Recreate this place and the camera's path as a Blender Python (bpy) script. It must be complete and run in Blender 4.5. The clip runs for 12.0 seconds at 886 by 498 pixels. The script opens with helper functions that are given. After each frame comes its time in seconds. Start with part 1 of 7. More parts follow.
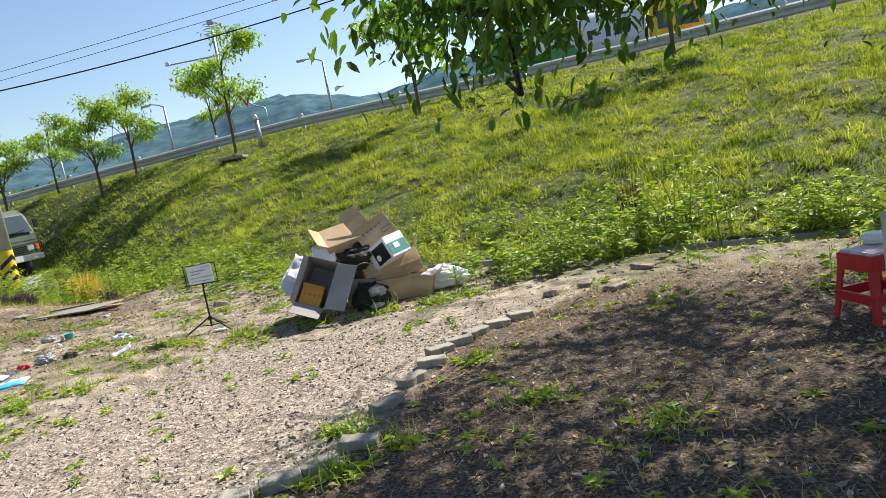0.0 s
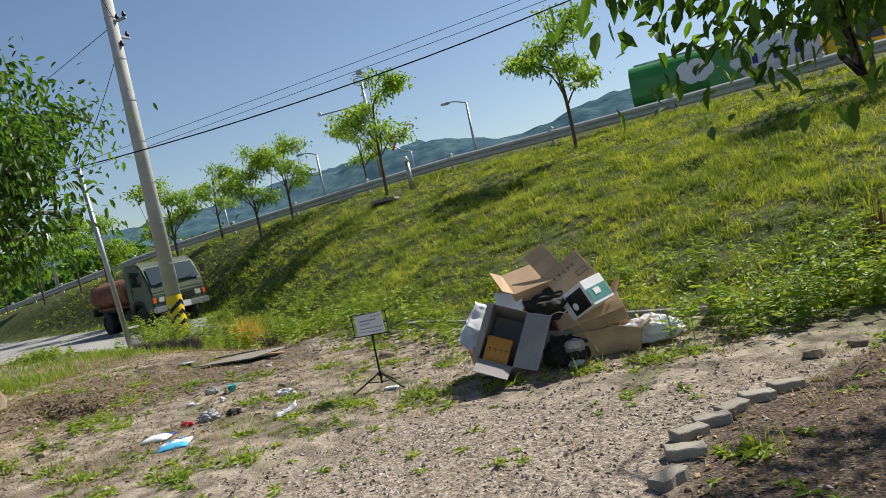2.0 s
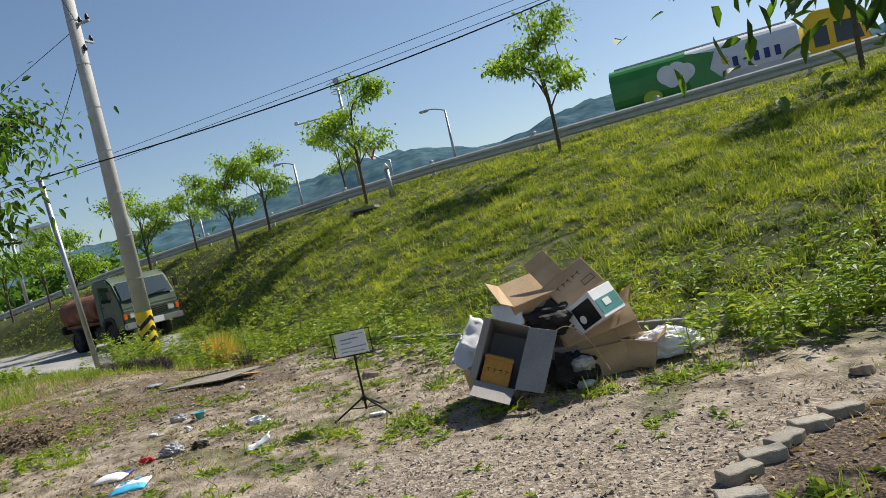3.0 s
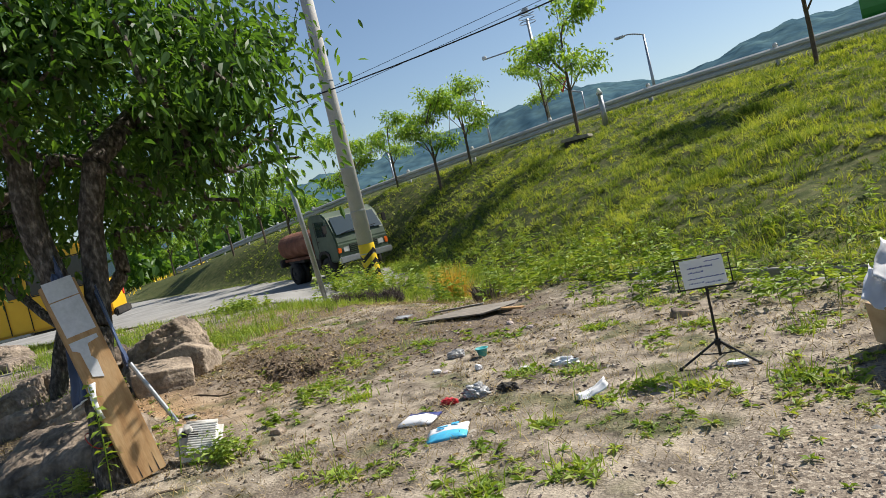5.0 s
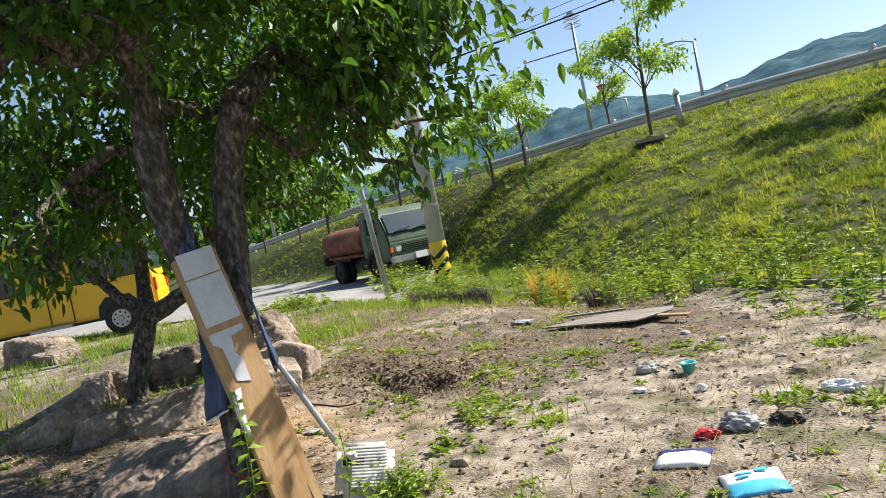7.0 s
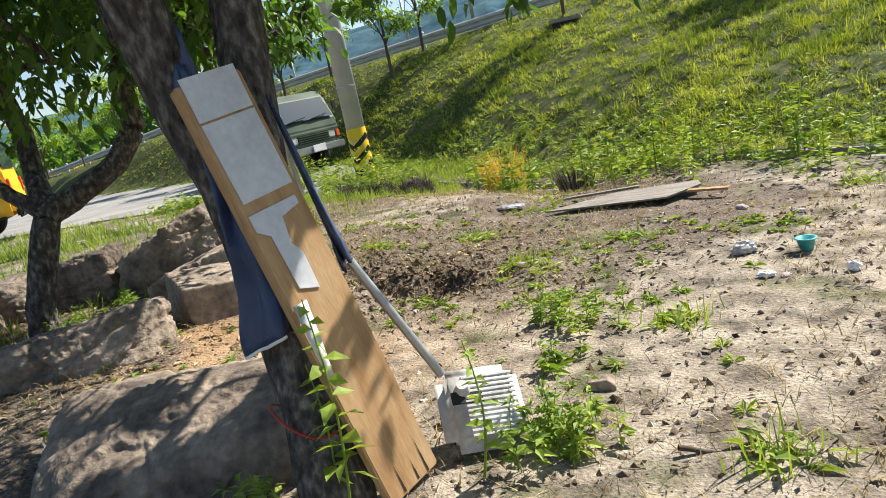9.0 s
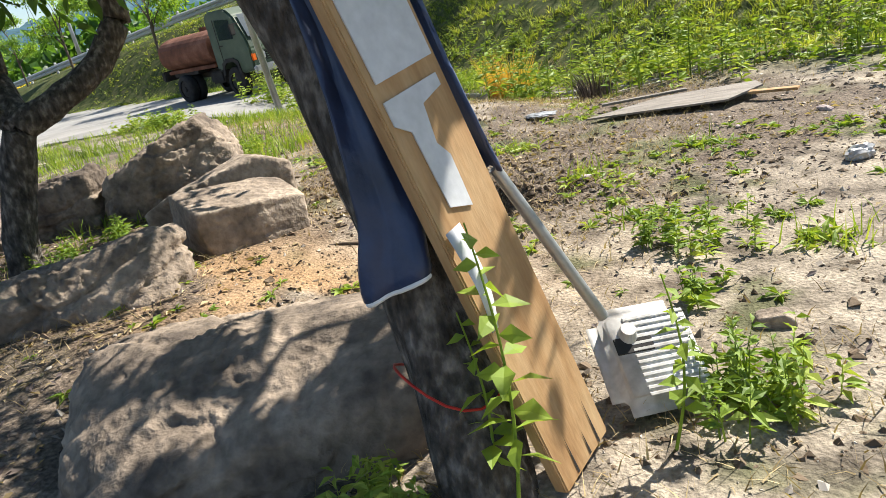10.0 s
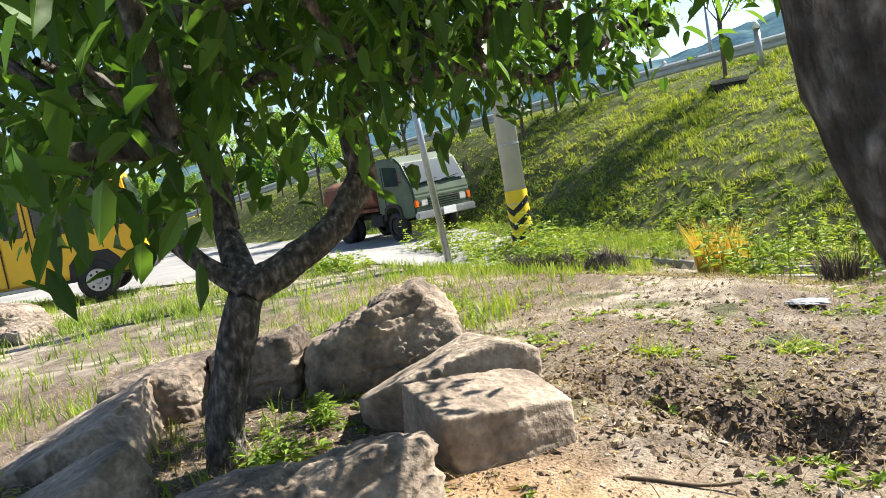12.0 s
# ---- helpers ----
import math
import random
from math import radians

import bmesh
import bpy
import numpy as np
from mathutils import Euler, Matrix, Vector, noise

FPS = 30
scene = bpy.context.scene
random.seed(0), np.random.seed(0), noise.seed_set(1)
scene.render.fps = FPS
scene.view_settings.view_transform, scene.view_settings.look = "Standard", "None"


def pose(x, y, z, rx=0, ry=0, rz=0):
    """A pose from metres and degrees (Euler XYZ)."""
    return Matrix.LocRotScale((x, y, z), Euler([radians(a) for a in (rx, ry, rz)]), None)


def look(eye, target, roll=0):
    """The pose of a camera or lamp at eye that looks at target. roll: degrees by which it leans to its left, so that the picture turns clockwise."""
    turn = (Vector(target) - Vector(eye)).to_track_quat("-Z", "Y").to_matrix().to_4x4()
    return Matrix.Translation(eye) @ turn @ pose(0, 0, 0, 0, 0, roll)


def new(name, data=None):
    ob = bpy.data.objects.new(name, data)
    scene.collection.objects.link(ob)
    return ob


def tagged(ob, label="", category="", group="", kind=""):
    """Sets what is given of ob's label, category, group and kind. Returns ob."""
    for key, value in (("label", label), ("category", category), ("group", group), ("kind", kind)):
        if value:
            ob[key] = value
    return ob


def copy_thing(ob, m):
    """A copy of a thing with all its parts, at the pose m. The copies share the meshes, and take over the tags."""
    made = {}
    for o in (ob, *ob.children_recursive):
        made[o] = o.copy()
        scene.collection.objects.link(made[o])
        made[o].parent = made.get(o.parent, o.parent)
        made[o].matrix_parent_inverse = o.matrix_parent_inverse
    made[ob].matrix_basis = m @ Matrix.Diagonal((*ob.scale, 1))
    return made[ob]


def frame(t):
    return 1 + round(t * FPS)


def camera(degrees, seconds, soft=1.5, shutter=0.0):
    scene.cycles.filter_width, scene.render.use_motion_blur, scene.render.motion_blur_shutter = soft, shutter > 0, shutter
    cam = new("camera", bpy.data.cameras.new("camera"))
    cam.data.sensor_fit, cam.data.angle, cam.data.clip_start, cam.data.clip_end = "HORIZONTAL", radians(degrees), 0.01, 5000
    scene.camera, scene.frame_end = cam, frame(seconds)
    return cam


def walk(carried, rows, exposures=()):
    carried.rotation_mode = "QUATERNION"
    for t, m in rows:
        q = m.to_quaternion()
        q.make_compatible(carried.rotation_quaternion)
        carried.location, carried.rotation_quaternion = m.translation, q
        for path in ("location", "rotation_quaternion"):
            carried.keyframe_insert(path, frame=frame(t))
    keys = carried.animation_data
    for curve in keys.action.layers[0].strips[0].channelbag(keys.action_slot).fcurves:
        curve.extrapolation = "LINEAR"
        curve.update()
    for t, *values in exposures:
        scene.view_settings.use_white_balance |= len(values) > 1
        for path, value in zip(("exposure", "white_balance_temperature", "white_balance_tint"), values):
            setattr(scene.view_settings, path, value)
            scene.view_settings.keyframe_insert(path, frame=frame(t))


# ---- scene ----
cam = camera(63.5, 12.0, soft=0.7)
PATH = [
    (0, (2.5, -0.056, 1.395), (2.034, 1.87, 1.126), -10.3),
    (0.5, (2.217, 0.141, 1.407), (1.596, 2.024, 1.143), -10.8),
    (1, (1.979, 0.372, 1.442), (1.189, 2.2, 1.25), -11.3),
    (1.5, (1.874, 0.61, 1.431), (1.035, 2.421, 1.309), -11.8),
    (2, (1.73, 0.811, 1.41), (0.921, 2.638, 1.325), -11.8),
    (2.5, (1.588, 1.078, 1.398), (0.833, 2.929, 1.335), -12.1),
    (2.7, (1.529, 1.206, 1.399), (0.793, 3.064, 1.345), -12.5),
    (4.3, (0.426, 1.807, 1.334), (-0.617, 3.498, 1.1), -14.1),
    (4.5, (0.278, 1.809, 1.354), (-0.811, 3.478, 1.185), -13.4),
    (5, (-0.171, 1.825, 1.413), (-1.364, 3.425, 1.288), -13.3),
    (5.5, (-0.622, 1.805, 1.413), (-1.883, 3.352, 1.292), -13.3),
    (6, (-1.083, 1.881, 1.429), (-2.359, 3.415, 1.294), -13.1),
    (6.5, (-1.541, 1.964, 1.437), (-2.799, 3.515, 1.319), -12.4),
    (6.7, (-1.722, 1.988, 1.442), (-2.974, 3.545, 1.336), -11.4),
    (8.5, (-3.283, 2.443, 1.446), (-4.275, 4.175, 1.328), -13.8),
    (9, (-3.734, 2.544, 1.32), (-4.678, 4.253, 0.887), -11.9),
    (9.5, (-4.174, 2.716, 1.268), (-5.052, 4.415, 0.684), -12.2),
    (10, (-4.557, 2.873, 1.248), (-5.417, 4.552, 0.583), -12.6),
    (10.5, (-4.912, 3.019, 1.237), (-5.801, 4.686, 0.579), -13.2),
    (11, (-5.212, 3.106, 1.293), (-6.183, 4.768, 0.75), -12.3),
    (11.5, (-5.532, 3.269, 1.427), (-6.58, 4.93, 1.045), -11.2),
    (12, (-5.658, 3.318, 1.461), (-6.787, 4.954, 1.242), -9.8),
]
walk(cam, [(t, look(eye, target, roll)) for t, eye, target, roll in PATH],
     exposures=[(0.0, 1.0), (1.0, 0.62), (2.5, 0.42), (4.5, 0.5), (5.5, 0.6), (6.7, 0.9), (8.5, 1.05), (9.0, 1.0), (9.5, 1.05), (10.5, 1.2), (11.5, 1.35), (12.0, 1.45)])

# ---- world, sun, exposure ----
SUN_AZ = math.atan2(0.28, 0.46)          # to the right of +y
SUN_EL = radians(46)
world = bpy.data.worlds.new("sky")
scene.world = world
world.use_nodes = True
wn = world.node_tree.nodes
sky = wn.new("ShaderNodeTexSky")
sky.sky_type, sky.sun_disc = "NISHITA", False
sky.sun_elevation, sky.sun_rotation = SUN_EL, SUN_AZ
sky.air_density, sky.dust_density, sky.ozone_density = 1.0, 0.6, 2.5
world.node_tree.links.new(sky.outputs[0], wn["Background"].inputs[0])
wn["Background"].inputs[1].default_value = 0.078
sun = new("sun", bpy.data.lights.new("sun", "SUN"))
sun.data.energy, sun.data.angle, sun.data.color = 5.0, radians(0.6), (1.0, 0.95, 0.86)
to_sun = Vector((math.sin(SUN_AZ) * math.cos(SUN_EL), math.cos(SUN_AZ) * math.cos(SUN_EL), math.sin(SUN_EL)))
sun.matrix_world = look(to_sun * 50, (0, 0, 0))

# ---- materials ----
def material(name, colors, scale=6.0, detail=6.0, rough=0.8, metal=0.0, bump=0.3, bump_scale=40.0, fine=0.25,
             spec=0.3, translucent=0.0, per_object=0.0, per_island=0.0, stretch=(1, 1, 1), dist=0.01):
    """Colour varied at two scales, with relief; colors run from dark to light."""
    m = bpy.data.materials.new(name)
    m.use_nodes = True
    n, l = m.node_tree.nodes, m.node_tree.links
    b = n["Principled BSDF"]
    co = n.new("ShaderNodeTexCoord")
    mp = n.new("ShaderNodeMapping")
    mp.inputs["Scale"].default_value = stretch
    l.new(co.outputs["Object"], mp.inputs[0])
    big = n.new("ShaderNodeTexNoise")
    big.inputs["Scale"].default_value, big.inputs["Detail"].default_value = scale, detail
    l.new(mp.outputs[0], big.inputs["Vector"])
    ramp = n.new("ShaderNodeValToRGB")
    el = ramp.color_ramp.elements
    while len(el) < len(colors):
        el.new(0.5)
    for i, c in enumerate(colors):
        el[i].position = 0.28 + 0.44 * i / max(1, len(colors) - 1)
        el[i].color = (*c, 1)
    drive = big.outputs["Fac"]
    for weight, node, out in ((per_object, "ShaderNodeObjectInfo", "Random"), (per_island, "ShaderNodeNewGeometry", "Random Per Island")):
        if weight:
            r = n.new(node)
            mix = n.new("ShaderNodeMath")
            mix.operation = "MULTIPLY_ADD"
            l.new(r.outputs[out], mix.inputs[0])
            mix.inputs[1].default_value = weight
            sub = n.new("ShaderNodeMath")
            sub.operation = "SUBTRACT"
            l.new(drive, sub.inputs[0])
            sub.inputs[1].default_value = weight / 2
            l.new(sub.outputs[0], mix.inputs[2])
            drive = mix.outputs[0]
    l.new(drive, ramp.inputs[0])
    small = n.new("ShaderNodeTexNoise")
    small.inputs["Scale"].default_value, small.inputs["Detail"].default_value = bump_scale, 8
    l.new(mp.outputs[0], small.inputs["Vector"])
    grain = n.new("ShaderNodeMixRGB")
    grain.blend_type = "OVERLAY"
    grain.inputs[0].default_value = fine
    l.new(ramp.outputs[0], grain.inputs[1])
    l.new(small.outputs["Fac"], grain.inputs[2])
    l.new(grain.outputs[0], b.inputs["Base Color"])
    b.inputs["Roughness"].default_value, b.inputs["Metallic"].default_value = rough, metal
    b.inputs["Specular IOR Level"].default_value = spec
    if bump:
        bp = n.new("ShaderNodeBump")
        bp.inputs["Strength"].default_value, bp.inputs["Distance"].default_value = bump, dist
        l.new(small.outputs["Fac"], bp.inputs["Height"])
        l.new(bp.outputs[0], b.inputs["Normal"])
    if translucent:
        tr = n.new("ShaderNodeBsdfTranslucent")
        warm = n.new("ShaderNodeMixRGB")
        warm.blend_type = "MULTIPLY"
        warm.inputs[0].default_value = 1
        warm.inputs[2].default_value = (2.05, 1.9, 0.75, 1)
        l.new(grain.outputs[0], warm.inputs[1])
        l.new(warm.outputs[0], tr.inputs[0])
        ms = n.new("ShaderNodeMixShader")
        ms.inputs[0].default_value = translucent
        l.new(b.outputs[0], ms.inputs[1])
        l.new(tr.outputs[0], ms.inputs[2])
        l.new(ms.outputs[0], n["Material Output"].inputs[0])
    return m


def glass(name, color, rough=0.05, spec=0.5):
    m = bpy.data.materials.new(name)
    m.use_nodes = True
    b = m.node_tree.nodes["Principled BSDF"]
    b.inputs["Base Color"].default_value = (*color, 1)
    b.inputs["Roughness"].default_value = rough
    b.inputs["Specular IOR Level"].default_value = spec
    return m


M = dict(
    leaf=material("leaf_green", [(0.032, 0.078, 0.014), (0.056, 0.125, 0.022), (0.095, 0.185, 0.034)], 1.2, 3, 0.45, bump=0, fine=0.1, translucent=0.42, per_island=0.5, spec=0.3),
    young_leaf=material("young_leaf", [(0.11, 0.20, 0.03), (0.19, 0.32, 0.045), (0.30, 0.42, 0.07)], 1.0, 3, 0.5, bump=0, fine=0.1, translucent=0.35, per_island=0.5),
    grass=material("grass_blade", [(0.05, 0.09, 0.013), (0.17, 0.235, 0.034), (0.40, 0.43, 0.085)], 1.6, 6, 0.6, bump=0, fine=0.1, translucent=0.3, per_island=0.35),
    weed=material("weed_leaf", [(0.11, 0.18, 0.022), (0.20, 0.29, 0.04), (0.32, 0.38, 0.075)], 1.5, 3, 0.55, bump=0, fine=0.1, translucent=0.3, per_island=0.4),
    dry=material("dry_grass", [(0.20, 0.15, 0.08), (0.34, 0.26, 0.14), (0.48, 0.38, 0.22)], 2, 3, 0.8, bump=0, fine=0.1, translucent=0.15, per_island=0.5),
    orange_grass=material("orange_grass", [(0.42, 0.26, 0.05), (0.60, 0.40, 0.10), (0.45, 0.42, 0.10)], 2, 3, 0.7, bump=0, fine=0.1, translucent=0.25, per_island=0.6),
    bark=material("bark", [(0.028, 0.024, 0.02), (0.095, 0.08, 0.067), (0.28, 0.245, 0.21)], 30, 12, 0.9, bump=1.0, bump_scale=45, fine=0.9, stretch=(1, 1, 0.5), dist=0.04),
    young_bark=material("young_bark", [(0.07, 0.05, 0.035), (0.14, 0.11, 0.08)], 9, 8, 0.9, bump=0.3),
    rock=material("boulder_stone", [(0.085, 0.067, 0.054), (0.235, 0.185, 0.14), (0.38, 0.305, 0.235)], 4.2, 15, 0.92, bump=0.7, bump_scale=24, fine=0.75, per_object=0.15, dist=0.03),
    concrete=material("concrete", [(0.19, 0.18, 0.165), (0.26, 0.25, 0.23), (0.32, 0.31, 0.285)], 1.1, 8, 0.85, bump=0.25, bump_scale=60, fine=0.25),
    pole=material("pole_concrete", [(0.40, 0.385, 0.36), (0.52, 0.50, 0.47)], 2.5, 8, 0.8, bump=0.2, bump_scale=80, fine=0.2),
    paver=material("paver_concrete", [(0.24, 0.215, 0.175), (0.36, 0.33, 0.275)], 8, 8, 0.9, bump=0.5, bump_scale=90, fine=0.35, per_object=0.25),
    asphalt=material("asphalt", [(0.05, 0.05, 0.05), (0.09, 0.088, 0.085)], 1.0, 8, 0.85, bump=0.3, bump_scale=120),
    galvanised=material("galvanised_steel", [(0.32, 0.33, 0.34), (0.45, 0.46, 0.47)], 3, 6, 0.45, 0.75, bump=0.1),
    dull_steel=material("dull_steel", [(0.38, 0.385, 0.39), (0.48, 0.485, 0.49)], 3, 6, 0.65, 0.0, bump=0.1),
    black=material("black_metal", [(0.012, 0.012, 0.013), (0.03, 0.03, 0.03)], 8, 4, 0.45, 0.3, bump=0.05),
    rubber=material("rubber", [(0.015, 0.015, 0.015), (0.035, 0.033, 0.03)], 6, 6, 0.8, bump=0.3),
    yellow=material("yellow_paint", [(0.72, 0.40, 0.012), (0.80, 0.47, 0.02)], 2, 5, 0.35, bump=0.03, fine=0.08, spec=0.5),
    stripe_yellow=material("reflective_yellow", [(0.75, 0.50, 0.02), (0.82, 0.58, 0.04)], 4, 5, 0.5, bump=0.05),
    white=material("white_paint", [(0.70, 0.70, 0.68), (0.82, 0.82, 0.80)], 3, 6, 0.5, bump=0.05, fine=0.1),
    paper=material("paper", [(0.70, 0.70, 0.72), (0.82, 0.82, 0.83)], 6, 6, 0.7, bump=0.1, fine=0.1),
    ink=material("ink", [(0.04, 0.06, 0.25), (0.06, 0.09, 0.32)], 6, 2, 0.7, bump=0),
    dark_ink=material("dark_ink", [(0.03, 0.025, 0.02), (0.06, 0.05, 0.04)], 6, 2, 0.7, bump=0),
    card=material("cardboard", [(0.36, 0.24, 0.13), (0.46, 0.32, 0.19), (0.53, 0.39, 0.25)], 3, 7, 0.85, bump=0.15, bump_scale=70, fine=0.2, stretch=(1, 1, 3)),
    grey_card=material("grey_cardboard", [(0.24, 0.22, 0.21), (0.33, 0.31, 0.295)], 3, 7, 0.85, bump=0.15, bump_scale=70, fine=0.2),
    orange_box=material("orange_card", [(0.42, 0.19, 0.035), (0.52, 0.25, 0.05)], 3, 7, 0.7, bump=0.1),
    teal=material("teal_print", [(0.05, 0.20, 0.19), (0.08, 0.27, 0.25)], 4, 4, 0.5, bump=0),
    red_plastic=material("red_plastic", [(0.45, 0.015, 0.02), (0.58, 0.03, 0.035)], 4, 5, 0.35, bump=0.05, fine=0.1, spec=0.5),
    pink_top=material("pinkish_seat", [(0.55, 0.30, 0.32), (0.72, 0.62, 0.62)], 5, 6, 0.5, bump=0.05),
    tarp=material("blue_tarpaulin", [(0.013, 0.02, 0.045), (0.026, 0.042, 0.10), (0.065, 0.10, 0.20)], 3.0, 6, 0.42, bump=0.35, bump_scale=18, fine=0.2, dist=0.02, spec=0.5),
    board=material("weathered_board", [(0.27, 0.14, 0.055), (0.42, 0.255, 0.12), (0.50, 0.34, 0.18)], 4, 9, 0.75, bump=0.1, bump_scale=30, fine=0.22, stretch=(4, 4, 0.8)),
    veneer=material("peeling_white_laminate", [(0.50, 0.51, 0.52), (0.64, 0.65, 0.67)], 5, 8, 0.55, bump=0.1, fine=0.2),
    fan=material("white_plastic", [(0.34, 0.31, 0.27), (0.52, 0.50, 0.47), (0.64, 0.63, 0.60)], 9, 9, 0.55, bump=0.15, fine=0.35),
    army=material("army_green_paint", [(0.035, 0.055, 0.035), (0.055, 0.085, 0.05), (0.085, 0.115, 0.07)], 2, 7, 0.55, bump=0.1, fine=0.2, spec=0.4),
    rust=material("rusty_steel", [(0.10, 0.04, 0.022), (0.17, 0.07, 0.04), (0.25, 0.12, 0.075)], 2.5, 9, 0.85, 0.1, bump=0.4, fine=0.35),
    chassis=material("chassis_black", [(0.02, 0.019, 0.018), (0.05, 0.045, 0.04)], 4, 6, 0.8, 0.1, bump=0.2),
    tank_white=material("tank_white", [(0.62, 0.63, 0.63), (0.74, 0.75, 0.75)], 1, 4, 0.3, bump=0, fine=0.05, spec=0.5),
    tank_green=material("tank_green", [(0.03, 0.20, 0.03), (0.05, 0.27, 0.05)], 1, 4, 0.3, bump=0, fine=0.05, spec=0.5),
    lime=material("lime_print", [(0.35, 0.50, 0.03), (0.45, 0.58, 0.05)], 2, 3, 0.4, bump=0, fine=0.05),
    red=material("sign_red", [(0.5, 0.03, 0.02), (0.6, 0.05, 0.03)], 3, 3, 0.5, bump=0),
    sign_orange=material("hazard_orange", [(0.75, 0.13, 0.01), (0.85, 0.18, 0.015)], 3, 3, 0.5, bump=0),
    glass_dark=glass("dark_glass", (0.02, 0.028, 0.035)),
    glass_blue=glass("windscreen_glass", (0.03, 0.05, 0.065), 0.2, 0.22),
    lamp_lens=glass("lamp_lens", (0.55, 0.55, 0.5)),
    pot=material("turquoise_plastic", [(0.05, 0.30, 0.32), (0.09, 0.42, 0.43)], 8, 4, 0.4, bump=0.05),
    cyan=material("cyan_print", [(0.05, 0.36, 0.60), (0.10, 0.48, 0.70)], 8, 4, 0.4, bump=0.05),
    navy=material("navy_print", [(0.02, 0.03, 0.14), (0.04, 0.05, 0.22)], 8, 4, 0.4, bump=0.05),
    film=material("cloudy_plastic_film", [(0.22, 0.21, 0.20), (0.50, 0.50, 0.50)], 14, 6, 0.25, bump=0.4, bump_scale=30, fine=0.2, spec=0.6),
    # Bluish tones carry the distance haze; no haze is rendered.
    mountain=material("hazed_hillside", [(0.035, 0.075, 0.105), (0.06, 0.112, 0.14), (0.09, 0.155, 0.165)], 0.05, 12, 1.0, bump=0.0, bump_scale=0.12, fine=0.5, spec=0.0),
    roof_blue=material("blue_roof", [(0.10, 0.25, 0.42), (0.14, 0.32, 0.5)], 2, 3, 0.5, bump=0),
    dead=material("dead_twigs", [(0.05, 0.04, 0.04), (0.11, 0.085, 0.08), (0.2, 0.16, 0.13)], 3, 4, 0.9, bump=0, fine=0.1, per_island=0.5),
    grey_ply=material("weathered_plywood", [(0.15, 0.13, 0.11), (0.24, 0.21, 0.175), (0.31, 0.275, 0.235)], 3, 8, 0.85, bump=0.4, bump_scale=30, fine=0.4, stretch=(1, 6, 1)),
    pebble=material("pebble", [(0.17, 0.14, 0.11), (0.28, 0.235, 0.19), (0.46, 0.41, 0.35)], 3, 5, 0.9, bump=0.2, per_island=0.6),
    chip=material("pinkish_stone", [(0.36, 0.28, 0.26), (0.52, 0.44, 0.41)], 9, 6, 0.85, bump=0.3, fine=0.25),
    soil_clod=material("soil_clod", [(0.12, 0.085, 0.055), (0.19, 0.14, 0.095)], 8, 8, 0.95, bump=0.6, per_island=0.3),
)

# ---- tools for meshes ----
rng = np.random.default_rng(7)


def mesh_ob(name, verts, faces, mat, parent=None, label="", smooth=False):
    me = bpy.data.meshes.new(name)
    me.from_pydata([tuple(map(float, v)) for v in verts], [], [tuple(int(i) for i in f) for f in faces])
    me.materials.append(mat)
    if smooth:
        me.polygons.foreach_set("use_smooth", np.ones(len(me.polygons), bool))
    me.update()
    ob = new(name, me)
    ob.parent = parent
    if label:
        tagged(ob, label)
    return ob


def tri_ob(name, verts, tris, mat, parent=None, smooth=False):
    """A large triangle mesh from arrays."""
    me = bpy.data.meshes.new(name)
    verts, tris = np.asarray(verts, np.float32), np.asarray(tris, np.int32)
    me.vertices.add(len(verts))
    me.vertices.foreach_set("co", verts.ravel())
    me.loops.add(tris.size)
    me.loops.foreach_set("vertex_index", tris.ravel())
    me.polygons.add(len(tris))
    me.polygons.foreach_set("loop_start", np.arange(0, tris.size, tris.shape[1], dtype=np.int32))
    me.polygons.foreach_set("use_smooth", np.full(len(tris), smooth))
    me.materials.append(mat)
    me.update(calc_edges=True)
    ob = new(name, me)
    ob.parent = parent
    return ob


def part(name, bm, mat, parent, label="", smooth=False):
    me = bpy.data.meshes.new(name)
    bmesh.ops.recalc_face_normals(bm, faces=bm.faces)
    for f in bm.faces:
        f.smooth = smooth
    bm.to_mesh(me)
    bm.free()
    me.materials.append(mat)
    ob = new(name, me)
    ob.parent = parent
    if label:
        tagged(ob, label)
    return ob


def thing(name, m, label, category, group=""):
    ob = new(name)
    ob.matrix_world = m
    ob.empty_display_size = 0.1
    return tagged(ob, label, category, group)


def box(size, at=(0, 0, 0), bevel=0.0, rot=None, segs=2):
    bm = bmesh.new()
    bmesh.ops.create_cube(bm, size=1, matrix=Matrix.Diagonal((*size, 1)))
    if bevel:
        bmesh.ops.bevel(bm, geom=bm.edges[:], offset=bevel, segments=segs, affect="EDGES", clamp_overlap=True)
    bm.transform(Matrix.Translation(at) @ (rot or Matrix.Identity(4)))
    return bm


def cyl(r1, r2, a, b, n=16, cap=True):
    """A tapered cylinder from a to b."""
    a, b = Vector(a), Vector(b)
    bm = bmesh.new()
    bmesh.ops.create_cone(bm, cap_ends=cap, segments=n, radius1=r1, radius2=r2, depth=(b - a).length)
    bm.transform(Matrix.Translation((a + b) / 2) @ (b - a).to_track_quat("Z", "Y").to_matrix().to_4x4())
    return bm


def join(*bms):
    out = bms[0]
    for other in bms[1:]:
        me = bpy.data.meshes.new("tmp")
        other.to_mesh(me)
        out.from_mesh(me)
        other.free()
        bpy.data.meshes.remove(me)
    return out


